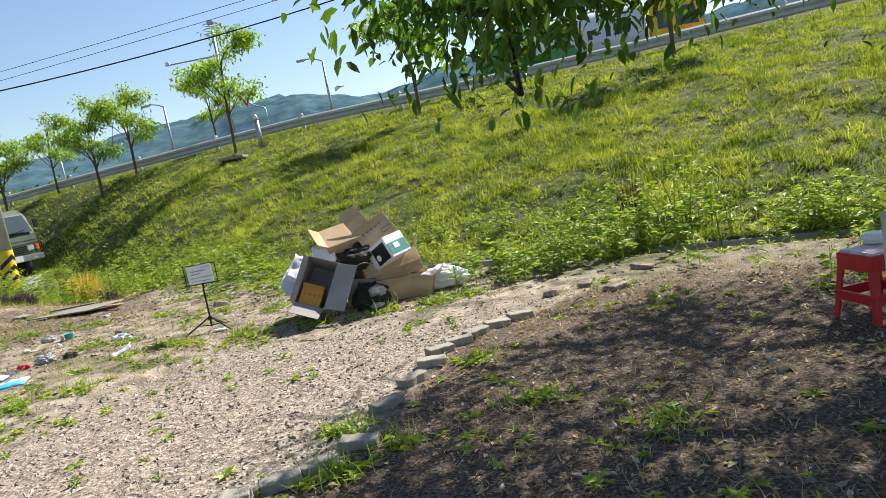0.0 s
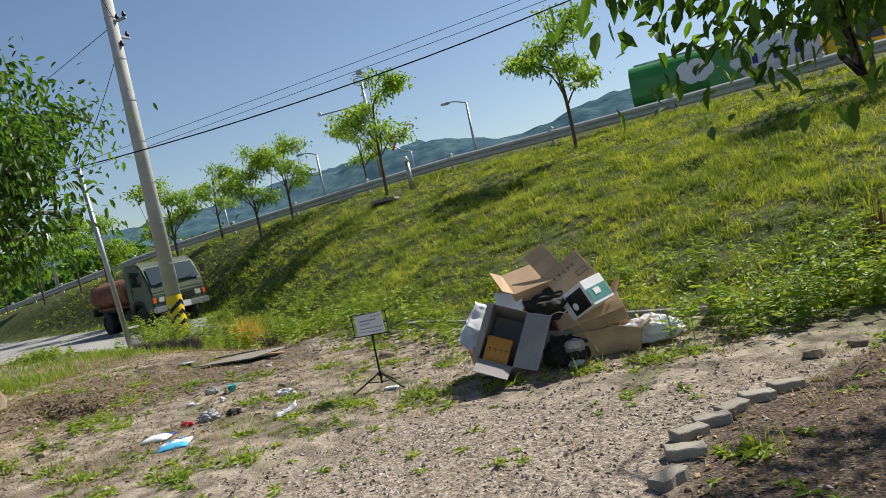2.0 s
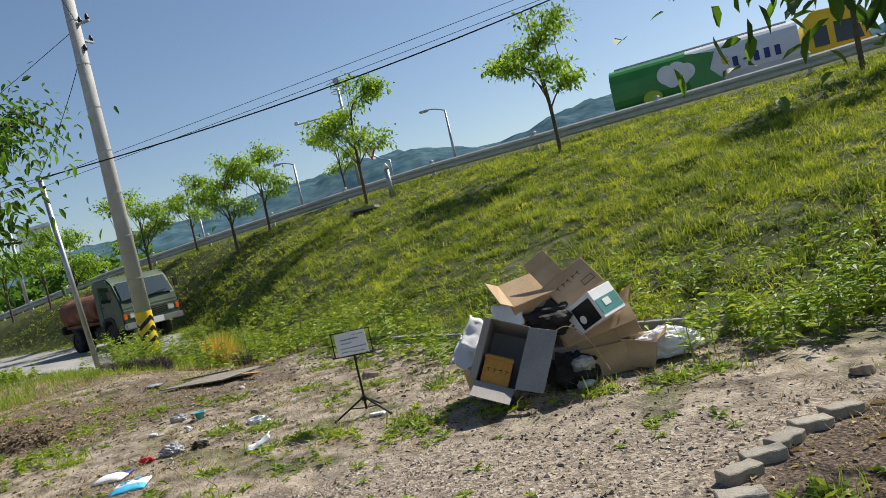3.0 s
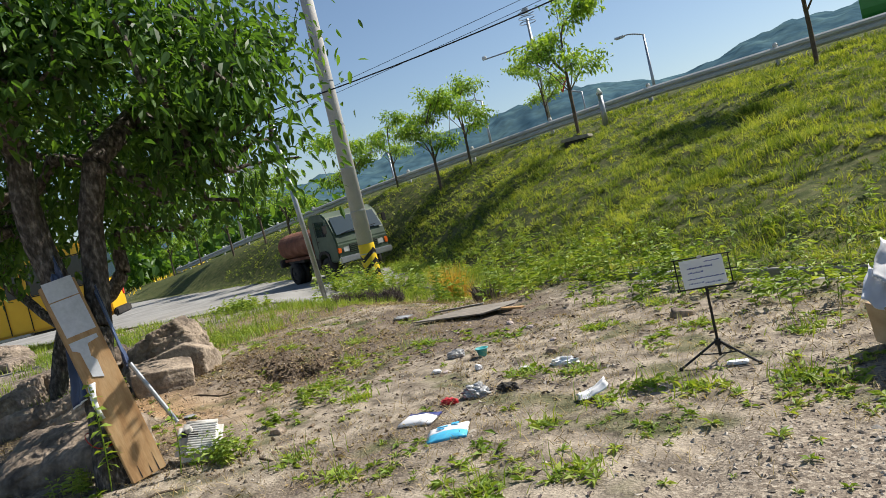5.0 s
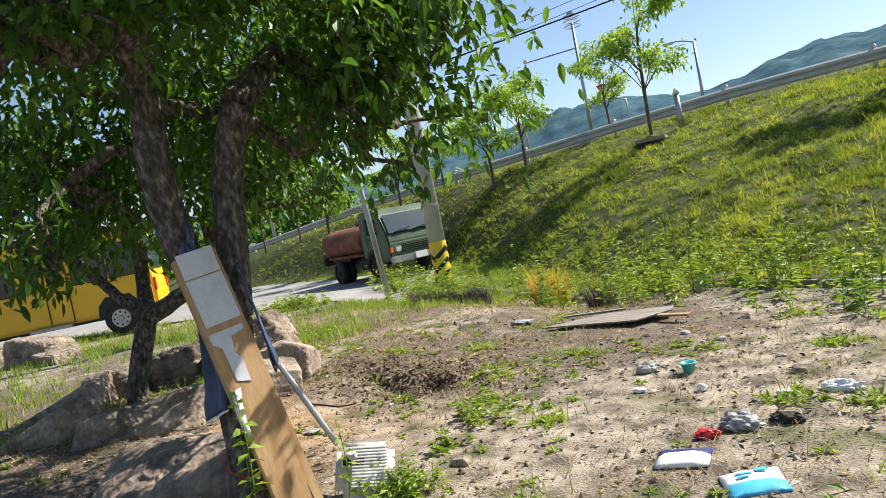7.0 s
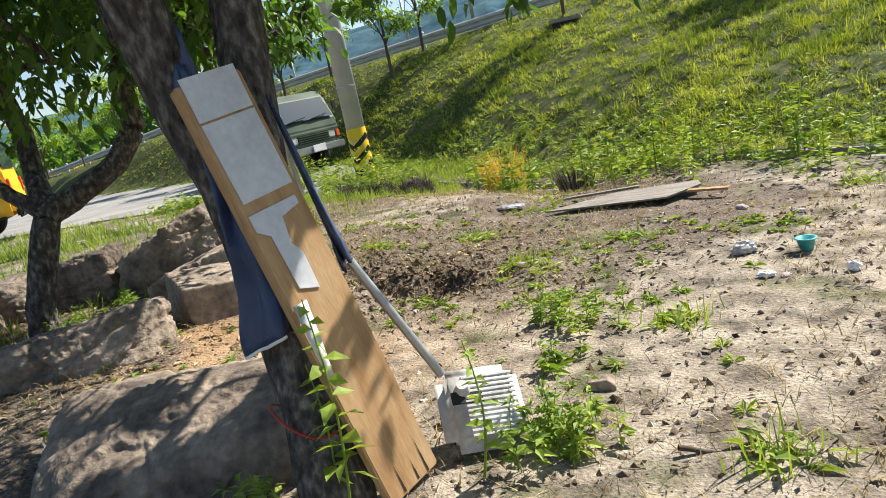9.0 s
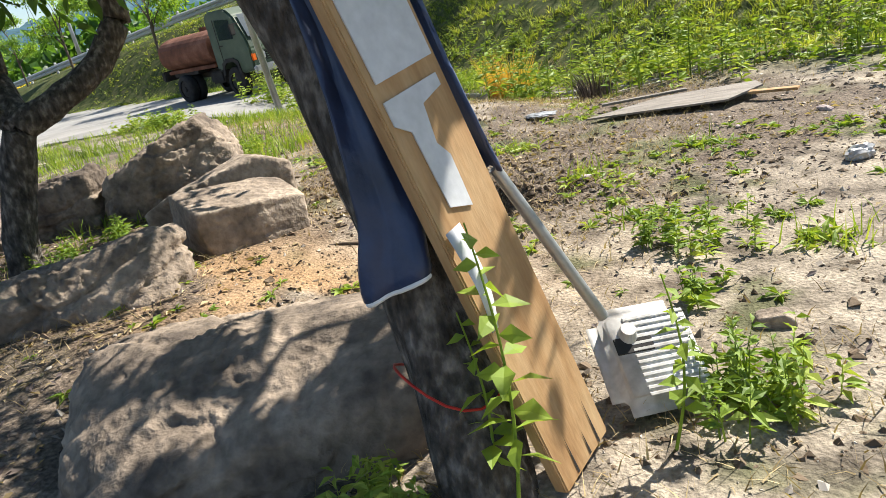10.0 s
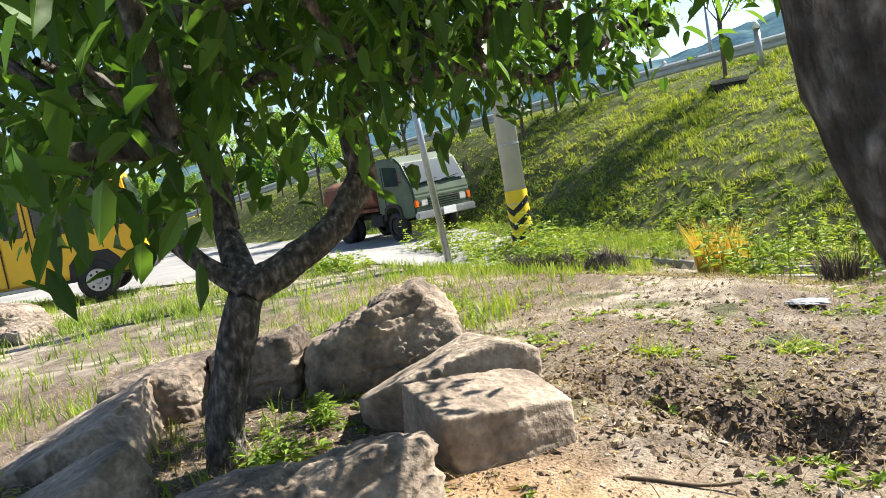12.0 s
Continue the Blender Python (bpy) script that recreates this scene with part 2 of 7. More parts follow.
def tubes(paths, n=6):
    """Arrays of tapered tubes: each path is a list of (point, radius)."""
    V, T = [], []
    base = 0
    for path in paths:
        P = np.array([p for p, _ in path], float)
        R = np.array([r for _, r in path], float)
        d = np.gradient(P, axis=0)
        d /= np.linalg.norm(d, axis=1)[:, None] + 1e-9
        ref = np.where(np.abs(d[:, 2:3]) > 0.9, np.array([[1.0, 0, 0]]), np.array([[0, 0, 1.0]]))
        u = np.cross(d, ref)
        u /= np.linalg.norm(u, axis=1)[:, None] + 1e-9
        w = np.cross(d, u)
        ang = np.linspace(0, 2 * np.pi, n, endpoint=False)
        ring = P[:, None] + R[:, None, None] * (np.cos(ang)[None, :, None] * u[:, None] + np.sin(ang)[None, :, None] * w[:, None])
        V.append(ring.reshape(-1, 3))
        k = np.arange(len(P) - 1)[:, None] * n
        j = np.arange(n)[None]
        a, b = base + k + j, base + k + (j + 1) % n
        T.append(np.stack([a, b, b + n], -1).reshape(-1, 3))
        T.append(np.stack([a, b + n, a + n], -1).reshape(-1, 3))
        base += len(P) * n
    return np.concatenate(V), np.concatenate(T)


def leaves(pos, way, length, width, droop=0.25, fold=0.25, round_ends=False):
    """Pointed, folded leaves of four triangles each, or of eight with a fuller outline."""
    n = len(pos)
    way = way / (np.linalg.norm(way, axis=1)[:, None] + 1e-9)
    side = np.cross(way, rng.normal(size=(n, 3)) * 0.55 + np.array([0, 0, 1.0]))
    side /= np.linalg.norm(side, axis=1)[:, None] + 1e-9
    up = np.cross(side, way)
    L, W = np.broadcast_to(length, n)[:, None], np.broadcast_to(width, n)[:, None]
    down = np.array([0, 0, -1.0]) * droop * L
    mid = pos + way * L * 0.45 + down * 0.25
    a, tip = pos, pos + way * L + down
    if round_ends:
        m1, m2 = pos + way * L * 0.26 + down * 0.1, pos + way * L * 0.64 + down * 0.45
        e = side * W * 0.5
        V = np.stack([a, m1, m2, tip, m1 + e * 0.82 + up * W * fold, m2 + e * 0.86 + up * W * fold, m1 - e * 0.82 + up * W * fold, m2 - e * 0.86 + up * W * fold], 1).reshape(-1, 3)
        t = np.array([[0, 1, 4], [4, 1, 2], [4, 2, 5], [5, 2, 3], [0, 6, 1], [6, 2, 1], [6, 7, 2], [7, 3, 2]])
        return V, (np.arange(n)[:, None, None] * 8 + t[None]).reshape(-1, 3)
    l = mid + side * W * 0.5 + up * W * fold
    r = mid - side * W * 0.5 + up * W * fold
    V = np.stack([a, l, mid, r, tip], 1).reshape(-1, 3)
    t = np.array([[0, 2, 1], [0, 3, 2], [1, 2, 4], [2, 3, 4]])
    T = (np.arange(n)[:, None, None] * 5 + t[None]).reshape(-1, 3)
    return V, T


def blades(pos, height, width, lean):
    """Grass blades of two triangles, bent by lean."""
    n = len(pos)
    a = rng.uniform(0, 2 * np.pi, n)
    side = np.stack([np.cos(a), np.sin(a), np.zeros(n)], 1) * np.broadcast_to(width, n)[:, None] / 2
    h = np.broadcast_to(height, n)[:, None]
    mid = pos + np.array([0, 0, 1.0]) * h * 0.55 + lean * 0.3
    tip = pos + np.array([0, 0, 1.0]) * h + lean
    V = np.stack([pos - side, pos + side, mid + side * 0.6, mid - side * 0.6, tip], 1).reshape(-1, 3)
    t = np.array([[0, 1, 2], [0, 2, 3], [3, 2, 4]])
    T = (np.arange(n)[:, None, None] * 5 + t[None]).reshape(-1, 3)
    return V, T


def merged(*pairs):
    V, T, base = [], [], 0
    for v, t in pairs:
        V.append(v)
        T.append(t + base)
        base += len(v)
    return np.concatenate(V), np.concatenate(T)


def lattice(x, y, seed):
    h = np.sin(x * 127.1 + y * 311.7 + seed * 74.7) * 43758.5453
    return h - np.floor(h)


def vnoise(x, y, seed=0):
    xi, yi = np.floor(x), np.floor(y)
    u, v = x - xi, y - yi
    u, v = u * u * (3 - 2 * u), v * v * (3 - 2 * v)
    a, b = lattice(xi, yi, seed), lattice(xi + 1, yi, seed)
    c, d = lattice(xi, yi + 1, seed), lattice(xi + 1, yi + 1, seed)
    return (a * (1 - u) + b * u) * (1 - v) + (c * (1 - u) + d * u) * v


def fbm(x, y, scale, octaves=4, seed=0):
    out, amp, tot = 0, 1.0, 0
    for o in range(octaves):
        out = out + amp * vnoise(x * scale * 2**o + 17.3 * o, y * scale * 2**o - 9.1 * o, seed + o)
        tot += amp
        amp *= 0.5
    return out / tot


def sstep(a, b, v):
    s = np.clip((v - a) / (b - a), 0, 1)
    return s * s * (3 - 2 * s)

# ---- the lie of the land ----
TOE = np.array([(-80, 46), (-50, 30), (-25, 23.6), (-16, 20.9), (-11.5, 17.2), (-8.7, 14.8), (-6.1, 12.8), (-2.7, 10.9), (1.2, 9.1), (4.3, 8.0), (10, 6.8), (40, 2)])
CREST = np.array([(-80, 52, 0.2), (-50, 33.5, 0.6), (-38, 29.6, 1.3), (-26, 27, 2.15), (-19.4, 25.8, 2.45), (-13.3, 24.8, 2.68), (-9.75, 24.2, 2.86), (-2.5, 22.95, 2.86), (4.4, 21.8, 2.92), (12, 20.4, 3.1), (40, 15.6, 3.6)])
ROAD = [(-11.2, 13.4), (-14.3, 13.3), (-19, 12.6), (-24, 10.8), (-45, 4), (-60, 16), (-45, 27.5), (-30, 24.2), (-21, 21.9), (-16.5, 20.5), (-13.2, 17.0)]


def land(x, y):
    """Height of the ground, without its roughness."""
    toe = np.interp(x, TOE[:, 0], TOE[:, 1])
    crest = np.interp(x, CREST[:, 0], CREST[:, 1])
    top = np.interp(x, CREST[:, 0], CREST[:, 2])
    s = (y - toe) / (crest - toe)
    z = top * np.clip(s, 0, 1) + 0.12 * np.sin(np.clip(s, 0, 1) * np.pi)
    z = z + 0.12 * sstep(-6.3, -7.3, x) * sstep(12.5, 9, y) - (0.32 * sstep(-16, -13, x) * sstep(-4.5, -7, x) * sstep(9.8, 12.2, y + 0.45 * (x + 8)) + 0.32 * sstep(-13, -16, x) * sstep(14.5, 18.5, y)) * (1 - sstep(0, 3, y - toe)) + 0.45 * sstep(0.2, 2.6, y - crest)
    beyond = y - crest
    return z - (top + 0.5) * sstep(22, 60, beyond)


def inside(x, y, poly):
    hit = np.zeros(np.shape(x), bool)
    for (ax, ay), (bx, by) in zip(poly, poly[1:] + poly[:1]):
        cross = (ay > y) != (by > y)
        with np.errstate(divide="ignore", invalid="ignore"):
            hit ^= cross & (x < (bx - ax) * (y - ay) / (by - ay + 1e-12) + ax)
    return hit


def kerb_x(y):
    return np.interp(y, [2.6, 3.2, 4.2, 4.7, 5.2, 6.5, 9], [0.6, 1.10, 1.16, 1.22, 1.56, 2.6, 3.8])


DRAIN = np.array([(-12.2, 15.5), (-8, 12.5), (-4.5, 10.6), (-1, 8.9), (2.2, 7.75), (6.5, 6.5)])


def off_drain(x, y):
    """Distance from the middle of the drain along the foot of the bank."""
    return np.where((x > -12.2) & (x < 6.5), np.abs(y - np.interp(x, DRAIN[:, 0], DRAIN[:, 1])) * 0.87, 9.0)


def masks(x, y):
    """Gravel, dark litter, green growth and orange sand, each 0 to 1."""
    n1, n2 = fbm(x, y, 0.9, 4, 3), fbm(x, y, 2.6, 4, 9)
    k = kerb_x(y)
    wob = (n1 - 0.5) * 1.1
    gravel = sstep(-1.8, -1.0, x + wob) * (1 - sstep(5.2, 6.0, y - 0.25 * x + wob)) * (x < k) * sstep(0.5, 1.5, y)
    litter = sstep(-0.1, 0.15, x - k) * (1 - sstep(6.0, 7.2, y + 0.25 * (x - 2.5) + wob)) * sstep(-1.0, 2.0, y + wob)
    litter = np.maximum(litter, sstep(0.2, 0.9, -6.3 - x + wob) * (1 - sstep(6.2, 7.2, y + wob)) * 0.8)
    toe = np.interp(x, TOE[:, 0], TOE[:, 1])
    green = sstep(-2.4, -0.6, y - toe + wob * 1.6)
    green = np.maximum(green, 0.75 * sstep(-8.8, -10.0, x + wob) * sstep(5.8, 7.2, y) * sstep(0.45, 0.6, fbm(x, y, 0.6, 3, 52)))
    green = np.maximum(green, 0.7 * sstep(0.60, 0.72, n2) * (1 - gravel) * (1 - litter))
    sand = np.exp(-(((x + 6.8) / 1.1) ** 2 + ((y - 5.5) / 0.5) ** 2)) * sstep(0.3, 0.5, n2 + 0.1)
    dark = sstep(0.4, 0.7, n1) * np.exp(-(((x + 6.6) / 1.8) ** 2 + ((y - 7.0) / 0.9) ** 2))
    soil = 0.75 * sstep(0.44, 0.60, fbm(x, y, 0.65, 4, 15)) * sstep(-2.2, -4.2, x + wob) * (1 - green)
    return gravel, np.maximum(np.maximum(litter, dark), soil), green, sand


def rough(x, y):
    """Unevenness of the bare ground near the path."""
    near = sstep(18, 10, np.hypot(x + 3, y - 6))
    z = 0.05 * (fbm(x, y, 0.7, 3, 1) - 0.5) + near * 0.024 * (fbm(x, y, 4.0, 4, 5) - 0.5)
    hole = np.exp(-(((x + 6.15) / 0.30) ** 2 + ((y - 6.8) / 0.2) ** 2)) + 0.7 * np.exp(-(((x + 6.75) / 0.5) ** 2 + ((y - 6.85 + 0.3 * (x + 6.75)) / 0.12) ** 2))
    z = z - 0.2 * hole * (0.6 + 0.8 * fbm(x, y, 5, 3, 21))
    clod = np.exp(-(((x + 6.6) / 1.2) ** 2 + ((y - 6.9) / 0.6) ** 2))
    z = z + clod * 0.17 * (fbm(x, y, 6, 4, 31) - 0.45)
    rut = np.exp(-(((x + 1.3 + 0.1 * (y - 4.5)) / 0.14) ** 2)) * sstep(3.8, 4.3, y) * (1 - sstep(5.1, 5.5, y))
    bank = sstep(0, 1.5, y - np.interp(x, TOE[:, 0], TOE[:, 1])) * (1 - sstep(-1, 1, y - np.interp(x, CREST[:, 0], CREST[:, 1])))
    z = z + bank * 0.26 * (fbm(x, y, 1.1, 3, 33) - 0.5)
    return z - 0.04 * rut - 0.22 * sstep(0.22, 0.16, off_drain(x, y))


def ground_z(x, y):
    x, y = np.asarray(x, float), np.asarray(y, float)
    return land(x, y) + rough(x, y) * (1 - 0.85 * inside(x, y, ROAD)) - 0.06 * inside(x, y, ROAD)


def axis(lo, hi, step, far, grow=1.22):
    a = np.arange(lo, hi, step)
    out, s = [], step
    v = hi
    while v < far:
        out.append(v)
        s *= grow
        v += s
    s, v, pre = step, lo - step, []
    while v > -far:
        pre.append(v)
        s *= grow
        v -= s
    return np.concatenate([pre[::-1], a, out])


def build_ground():
    xs, ys = axis(-13, 6, 0.06, 2500, 1.1), np.concatenate([[v for v in axis(2.6, 12, 0.06, 2500, 1.12) if v < 12], np.arange(12, 29, 0.14), [v + 17 for v in axis(2.6, 12, 0.14, 2500, 1.12) if v > 12]])
    X, Y = np.meshgrid(xs, ys)
    Z = ground_z(X, Y)
    nx, ny = len(xs), len(ys)
    i = (np.arange(ny - 1)[:, None] * nx + np.arange(nx - 1)[None]).ravel()
    V = np.stack([X, Y, Z], -1).reshape(-1, 3)
    ob = tri_ob("ground", V, np.stack([i, i + 1, i + nx + 1, i + nx], 1), ground_material(), smooth=True)
    g, l, gr, sa = masks(X, Y)
    for name, v in (("gravel", g), ("litter", l), ("green", gr), ("sand", sa)):
        at = ob.data.attributes.new(name, "FLOAT", "POINT")
        at.data.foreach_set("value", v.ravel().astype(np.float32))
    return tagged(ob, "sandy dirt yard with gravel, weeds and a grassy bank", "ground", kind="structure")


def ground_material():
    m = bpy.data.materials.new("bare_ground")
    m.use_nodes = True
    n, l = m.node_tree.nodes, m.node_tree.links
    b = n["Principled BSDF"]
    b.inputs["Roughness"].default_value = 0.95
    b.inputs["Specular IOR Level"].default_value = 0.15
    co = n.new("ShaderNodeTexCoord").outputs["Object"]

    def nz(scale, detail=8):
        t = n.new("ShaderNodeTexNoise")
        t.inputs["Scale"].default_value, t.inputs["Detail"].default_value = scale, detail
        l.new(co, t.inputs["Vector"])
        return t.outputs["Fac"]

    def ramp(fac, stops):
        r = n.new("ShaderNodeValToRGB")
        el = r.color_ramp.elements
        while len(el) < len(stops):
            el.new(0.5)
        for e, (p, c) in zip(el, stops):
            e.position, e.color = p, (*c, 1)
        l.new(fac, r.inputs[0])
        return r.outputs[0]

    def mix(fac, a, c):
        x = n.new("ShaderNodeMixRGB")
        l.new(fac, x.inputs[0])
        l.new(a, x.inputs[1])
        l.new(c, x.inputs[2])
        return x.outputs[0]

    def attr(name):
        a = n.new("ShaderNodeAttribute")
        a.attribute_name = name
        return a.outputs["Fac"]

    mid, fine, big = nz(5), nz(60), nz(0.7)
    vor = n.new("ShaderNodeTexVoronoi")
    vor.inputs["Scale"].default_value = 42
    l.new(co, vor.inputs["Vector"])
    dirt = mix(big, ramp(mid, [(0.34, (0.13, 0.107, 0.083)), (0.48, (0.29, 0.245, 0.19)), (0.64, (0.43, 0.37, 0.29))]),
               ramp(mid, [(0.34, (0.09, 0.073, 0.056)), (0.66, (0.36, 0.30, 0.23))]))
    stone = n.new("ShaderNodeSeparateColor")
    l.new(vor.outputs["Color"], stone.inputs[0])
    gravel = ramp(stone.outputs[0], [(0.0, (0.14, 0.11, 0.085)), (0.5, (0.25, 0.205, 0.16)), (1.0, (0.40, 0.34, 0.27))])
    # Dark soil and leaf litter, deepened further to suit the tree's shade.
    litter = ramp(fine, [(0.3, (0.04, 0.029, 0.022)), (0.5, (0.095, 0.069, 0.052)), (0.7, (0.18, 0.135, 0.10))])
    green = ramp(mid, [(0.3, (0.03, 0.042, 0.012)), (0.5, (0.07, 0.085, 0.025)), (0.7, (0.13, 0.12, 0.055))])
    sand = ramp(mid, [(0.3, (0.27, 0.165, 0.085)), (0.7, (0.45, 0.295, 0.165))])
    c = mix(attr("gravel"), dirt, gravel)
    c = mix(attr("litter"), c, litter)
    c = mix(attr("sand"), c, sand)
    c = mix(attr("green"), c, green)
    ov = n.new("ShaderNodeMixRGB")
    ov.blend_type = "OVERLAY"
    ov.inputs[0].default_value = 0.8
    l.new(c, ov.inputs[1])
    l.new(fine, ov.inputs[2])
    l.new(ov.outputs[0], b.inputs["Base Color"])
    bp = n.new("ShaderNodeBump")
    bp.inputs["Strength"].default_value, bp.inputs["Distance"].default_value = 1.0, 0.013
    l.new(fine, bp.inputs["Height"])
    l.new(bp.outputs[0], b.inputs["Normal"])
    return m


build_ground()


def build_road():
    """The concrete lane, a slab a few centimetres thick."""
    bm = bmesh.new()
    xs, ys = np.arange(-60, -11, 0.5), np.arange(3, 27, 0.5)
    grid = {}
    for i, x in enumerate(xs):
        for j, y in enumerate(ys):
            if inside(np.array(x + 0.25), np.array(y + 0.25), ROAD):
                for a, b in ((i, j), (i + 1, j), (i, j + 1), (i + 1, j + 1)):
                    if (a, b) not in grid:
                        px, py = -60 + a * 0.5, 3 + b * 0.5
                        qx, qy = px + 0.1 * math.sin(px * 5 + py), py + 0.1 * math.cos(py * 4 + px)
                        grid[a, b] = bm.verts.new((qx, qy, float(land(qx, qy)) + 0.02))
                bm.faces.new([grid[i, j], grid[i + 1, j], grid[i + 1, j + 1], grid[i, j + 1]])
    r = bmesh.ops.extrude_face_region(bm, geom=bm.faces[:])
    bmesh.ops.translate(bm, vec=(0, 0, -0.12), verts=[v for v in r["geom"] if isinstance(v, bmesh.types.BMVert)])
    return tagged(part("road", bm, M["concrete"], None), "pale concrete lane beside the bank", "road", kind="structure")


build_road()


def build_drain():
    """An open concrete channel at the foot of the bank: two low walls and a floor, cast in lengths."""
    t = thing("drain_channel", pose(0, 0, 0), "grey concrete drain channel half hidden by weeds", "drain")
    tagged(t, kind="structure")
    xs = np.linspace(-12.1, 6.4, 20)
    for a, b in zip(xs[:-1], xs[1:]):
        p, q = [Vector((x, float(np.interp(x, DRAIN[:, 0], DRAIN[:, 1])), float(land(x, np.interp(x, DRAIN[:, 0], DRAIN[:, 1]))))) for x in (a, b)]
        d = (q - p).normalized()
        side = Vector((-d.y, d.x, 0)).normalized()
        L = (q - p).length - 0.012
        m = Matrix((d, side, d.cross(side))).transposed().to_4x4()
        m.translation = (p + q) / 2
        for at in (-0.24, 0.24):
            part("wall", box((L, 0.09, 0.36), (0, at, -0.19), 0.008, None, 1), M["concrete"], t).matrix_local = m
    return t


build_drain()


def build_highway():
    """Asphalt on top of the bank."""
    c = np.array([(x, y, z) for x, y, z in CREST])
    V, F = [], []
    for i, (x, y, z) in enumerate(c):
        for off, h in ((3.5, 0.3), (3.5, 0.52), (16, 0.52), (16, 0.2)):
            V.append((x, y + off, z + h))
    for i in range(len(c) - 1):
        for j in range(3):
            F.append((i * 4 + j, i * 4 + 4 + j, i * 4 + 5 + j, i * 4 + 1 + j))
    return tagged(mesh_ob("highway", V, F, M["asphalt"]), "grey asphalt highway on top of the bank", "road", kind="structure")


build_highway()


def build_mountains():
    """Wooded hills along the horizon, with the haze put into their colour."""
    az = np.radians(np.linspace(-110, 60, 340))
    rows = []
    prof = np.interp(np.degrees(az), [-110, -60, -45, -40, -35, -31, -27, -22, -19, -16, -12, -8, -4, 4, 14, 30, 60],
                     [30, 34, 44, 50, 57, 58, 67, 66, 60, 54, 66, 72, 70, 62, 74, 60, 40])
    for k in range(26):
        s = k / 25
        r = 430 + 260 * s + 30 * np.sin(az * 9 + s)
        h = prof * (r / 600) * np.sin(s * np.pi / 2) ** 1.3 + (s > 0.02) * (fbm(az * 60, np.full_like(az, s * 9), 1.0, 5, 4) - 0.5) * 16 * (0.2 + s * 0.5)
        rows.append(np.stack([r * np.sin(az), r * np.cos(az), h - 2 * (1 - s)], 1))
    V = np.concatenate(rows)
    n = len(az)
    i = (np.arange(25)[:, None] * n + np.arange(n - 1)[None]).ravel()
    return tagged(tri_ob("backdrop", V, np.stack([i, i + 1, i + n + 1, i + n], 1), M["mountain"], smooth=True), "wooded hills coloured blue-green for haze on the horizon", "hills", kind="structure")


build_mountains()

# ---- poles, wires and the highway's furniture ----
def gz(x, y):
    return float(ground_z(x, y))


def utility_pole():
    t = thing("utility_pole", pose(-11.37, 14.0, gz(-11.37, 14.0)), "tall pale concrete utility pole with a yellow and black band", "utility pole")
    part("shaft", cyl(0.19, 0.12, (0, 0, -0.3), (0, 0, 10.5), 24), M["pole"], t, smooth=True)
    for k in range(9):
        bm = cyl(0.196 - 0.0066 * (k + 1), 0.196 - 0.0066 * (k + 1), (0, 0, 1.0 + k), (0, 0, 1.025 + k), 20)
        part("hoop", bm, M["galvanised"], t)
    band = cyl(0.192, 0.187, (0, 0, 0.3), (0, 0, 1.24), 24, cap=False)
    part("hazard_band", band, M["stripe_yellow"], t, "yellow reflective hazard band", smooth=True)
    for k in range(3):
        V, F = [], []
        for i in range(25):
            a = 2 * math.pi * i / 24
            z = 0.33 + 0.24 * k + 0.22 * abs(((i / 6) % 2) - 1)
            for dz in (0, 0.11):
                r = 0.197 - 0.0066 * (z + dz)
                V.append((r * math.cos(a), r * math.sin(a), z + dz))
        F = [(2 * i, 2 * i + 2, 2 * i + 3, 2 * i + 1) for i in range(24)]
        mesh_ob("stripe", V, F, M["black"], t, "black stripe of the hazard band")
    arm = part("bracket", join(box((0.5, 0.06, 0.06), (0.22, 0, 7.9), 0.01), box((0.06, 0.5, 0.06), (0, 0.2, 7.6), 0.01)), M["galvanised"], t)
    for x, y, z in ((0.42, 0, 7.93), (0.2, 0, 7.93), (0, 0.4, 7.63), (0.17, 0, 7.3)):
        part("insulator", join(cyl(0.035, 0.05, (x, y, z), (x, y, z + 0.05), 10), cyl(0.05, 0.025, (x, y, z + 0.05), (x, y, z + 0.13), 10)), M["black"], t, "dark insulator")
    return t


utility_pole()


def steel_post():
    t = thing("steel_post", pose(-12.65, 13.6, gz(-12.65, 13.6)), "leaning galvanised steel post among weeds", "post")
    part("tube", cyl(0.062, 0.058, (0, 0, -0.2), (-0.2, -0.18, 4.65), 14), M["galvanised"], t, smooth=True)
    part("cap", cyl(0.07, 0.05, (-0.2, -0.18, 4.65), (-0.202, -0.182, 4.72), 14), M["galvanised"], t)
    part("clamp", box((0.16, 0.05, 0.05), (-0.19, -0.17, 4.5), 0.01), M["black"], t)
    return t


steel_post()


def wire(a, b, sag, r, name="overhead_wire", label="thin black overhead power wire"):
    a, b = np.array(a, float), np.array(b, float)
    s = np.linspace(0, 1, 25)
    P = a + (b - a) * s[:, None] - np.array([0, 0, 1.0]) * (4 * sag * s * (1 - s))[:, None]
    v, t = tubes([[(p, r) for p in P]], 5)
    return tagged(tri_ob(name, v, t, M["black"], smooth=True), label, "wire", "overhead wires")


wire((-12.85, 13.42, 4.4), (12.56, 20.5, 8.81), 0.98, 0.016, label="thick black cable from the steel post")
wire((-11.3, 14.1, 7.6), (-70, 32, 9.5), 1.0, 0.008)
wire((-11.3, 14.1, 7.2), (-12.85, 13.42, 4.45), 0.15, 0.008)
wire((-60, 44, 11.6), (40, 51, 18.0), 0.5, 0.02)
wire((-60, 44, 11.0), (40, 51, 17.4), 0.5, 0.02)
wire((-12.85, 13.42, 4.4), (-40, 5, 6.5), 0.6, 0.008)
wire((-11.3, 14.0, 7.7), (-3.0, 3.0, 9.4), 0.3, 0.008)


def crest(x):
    return float(np.interp(x, CREST[:, 0], CREST[:, 1])), float(np.interp(x, CREST[:, 0], CREST[:, 2]))


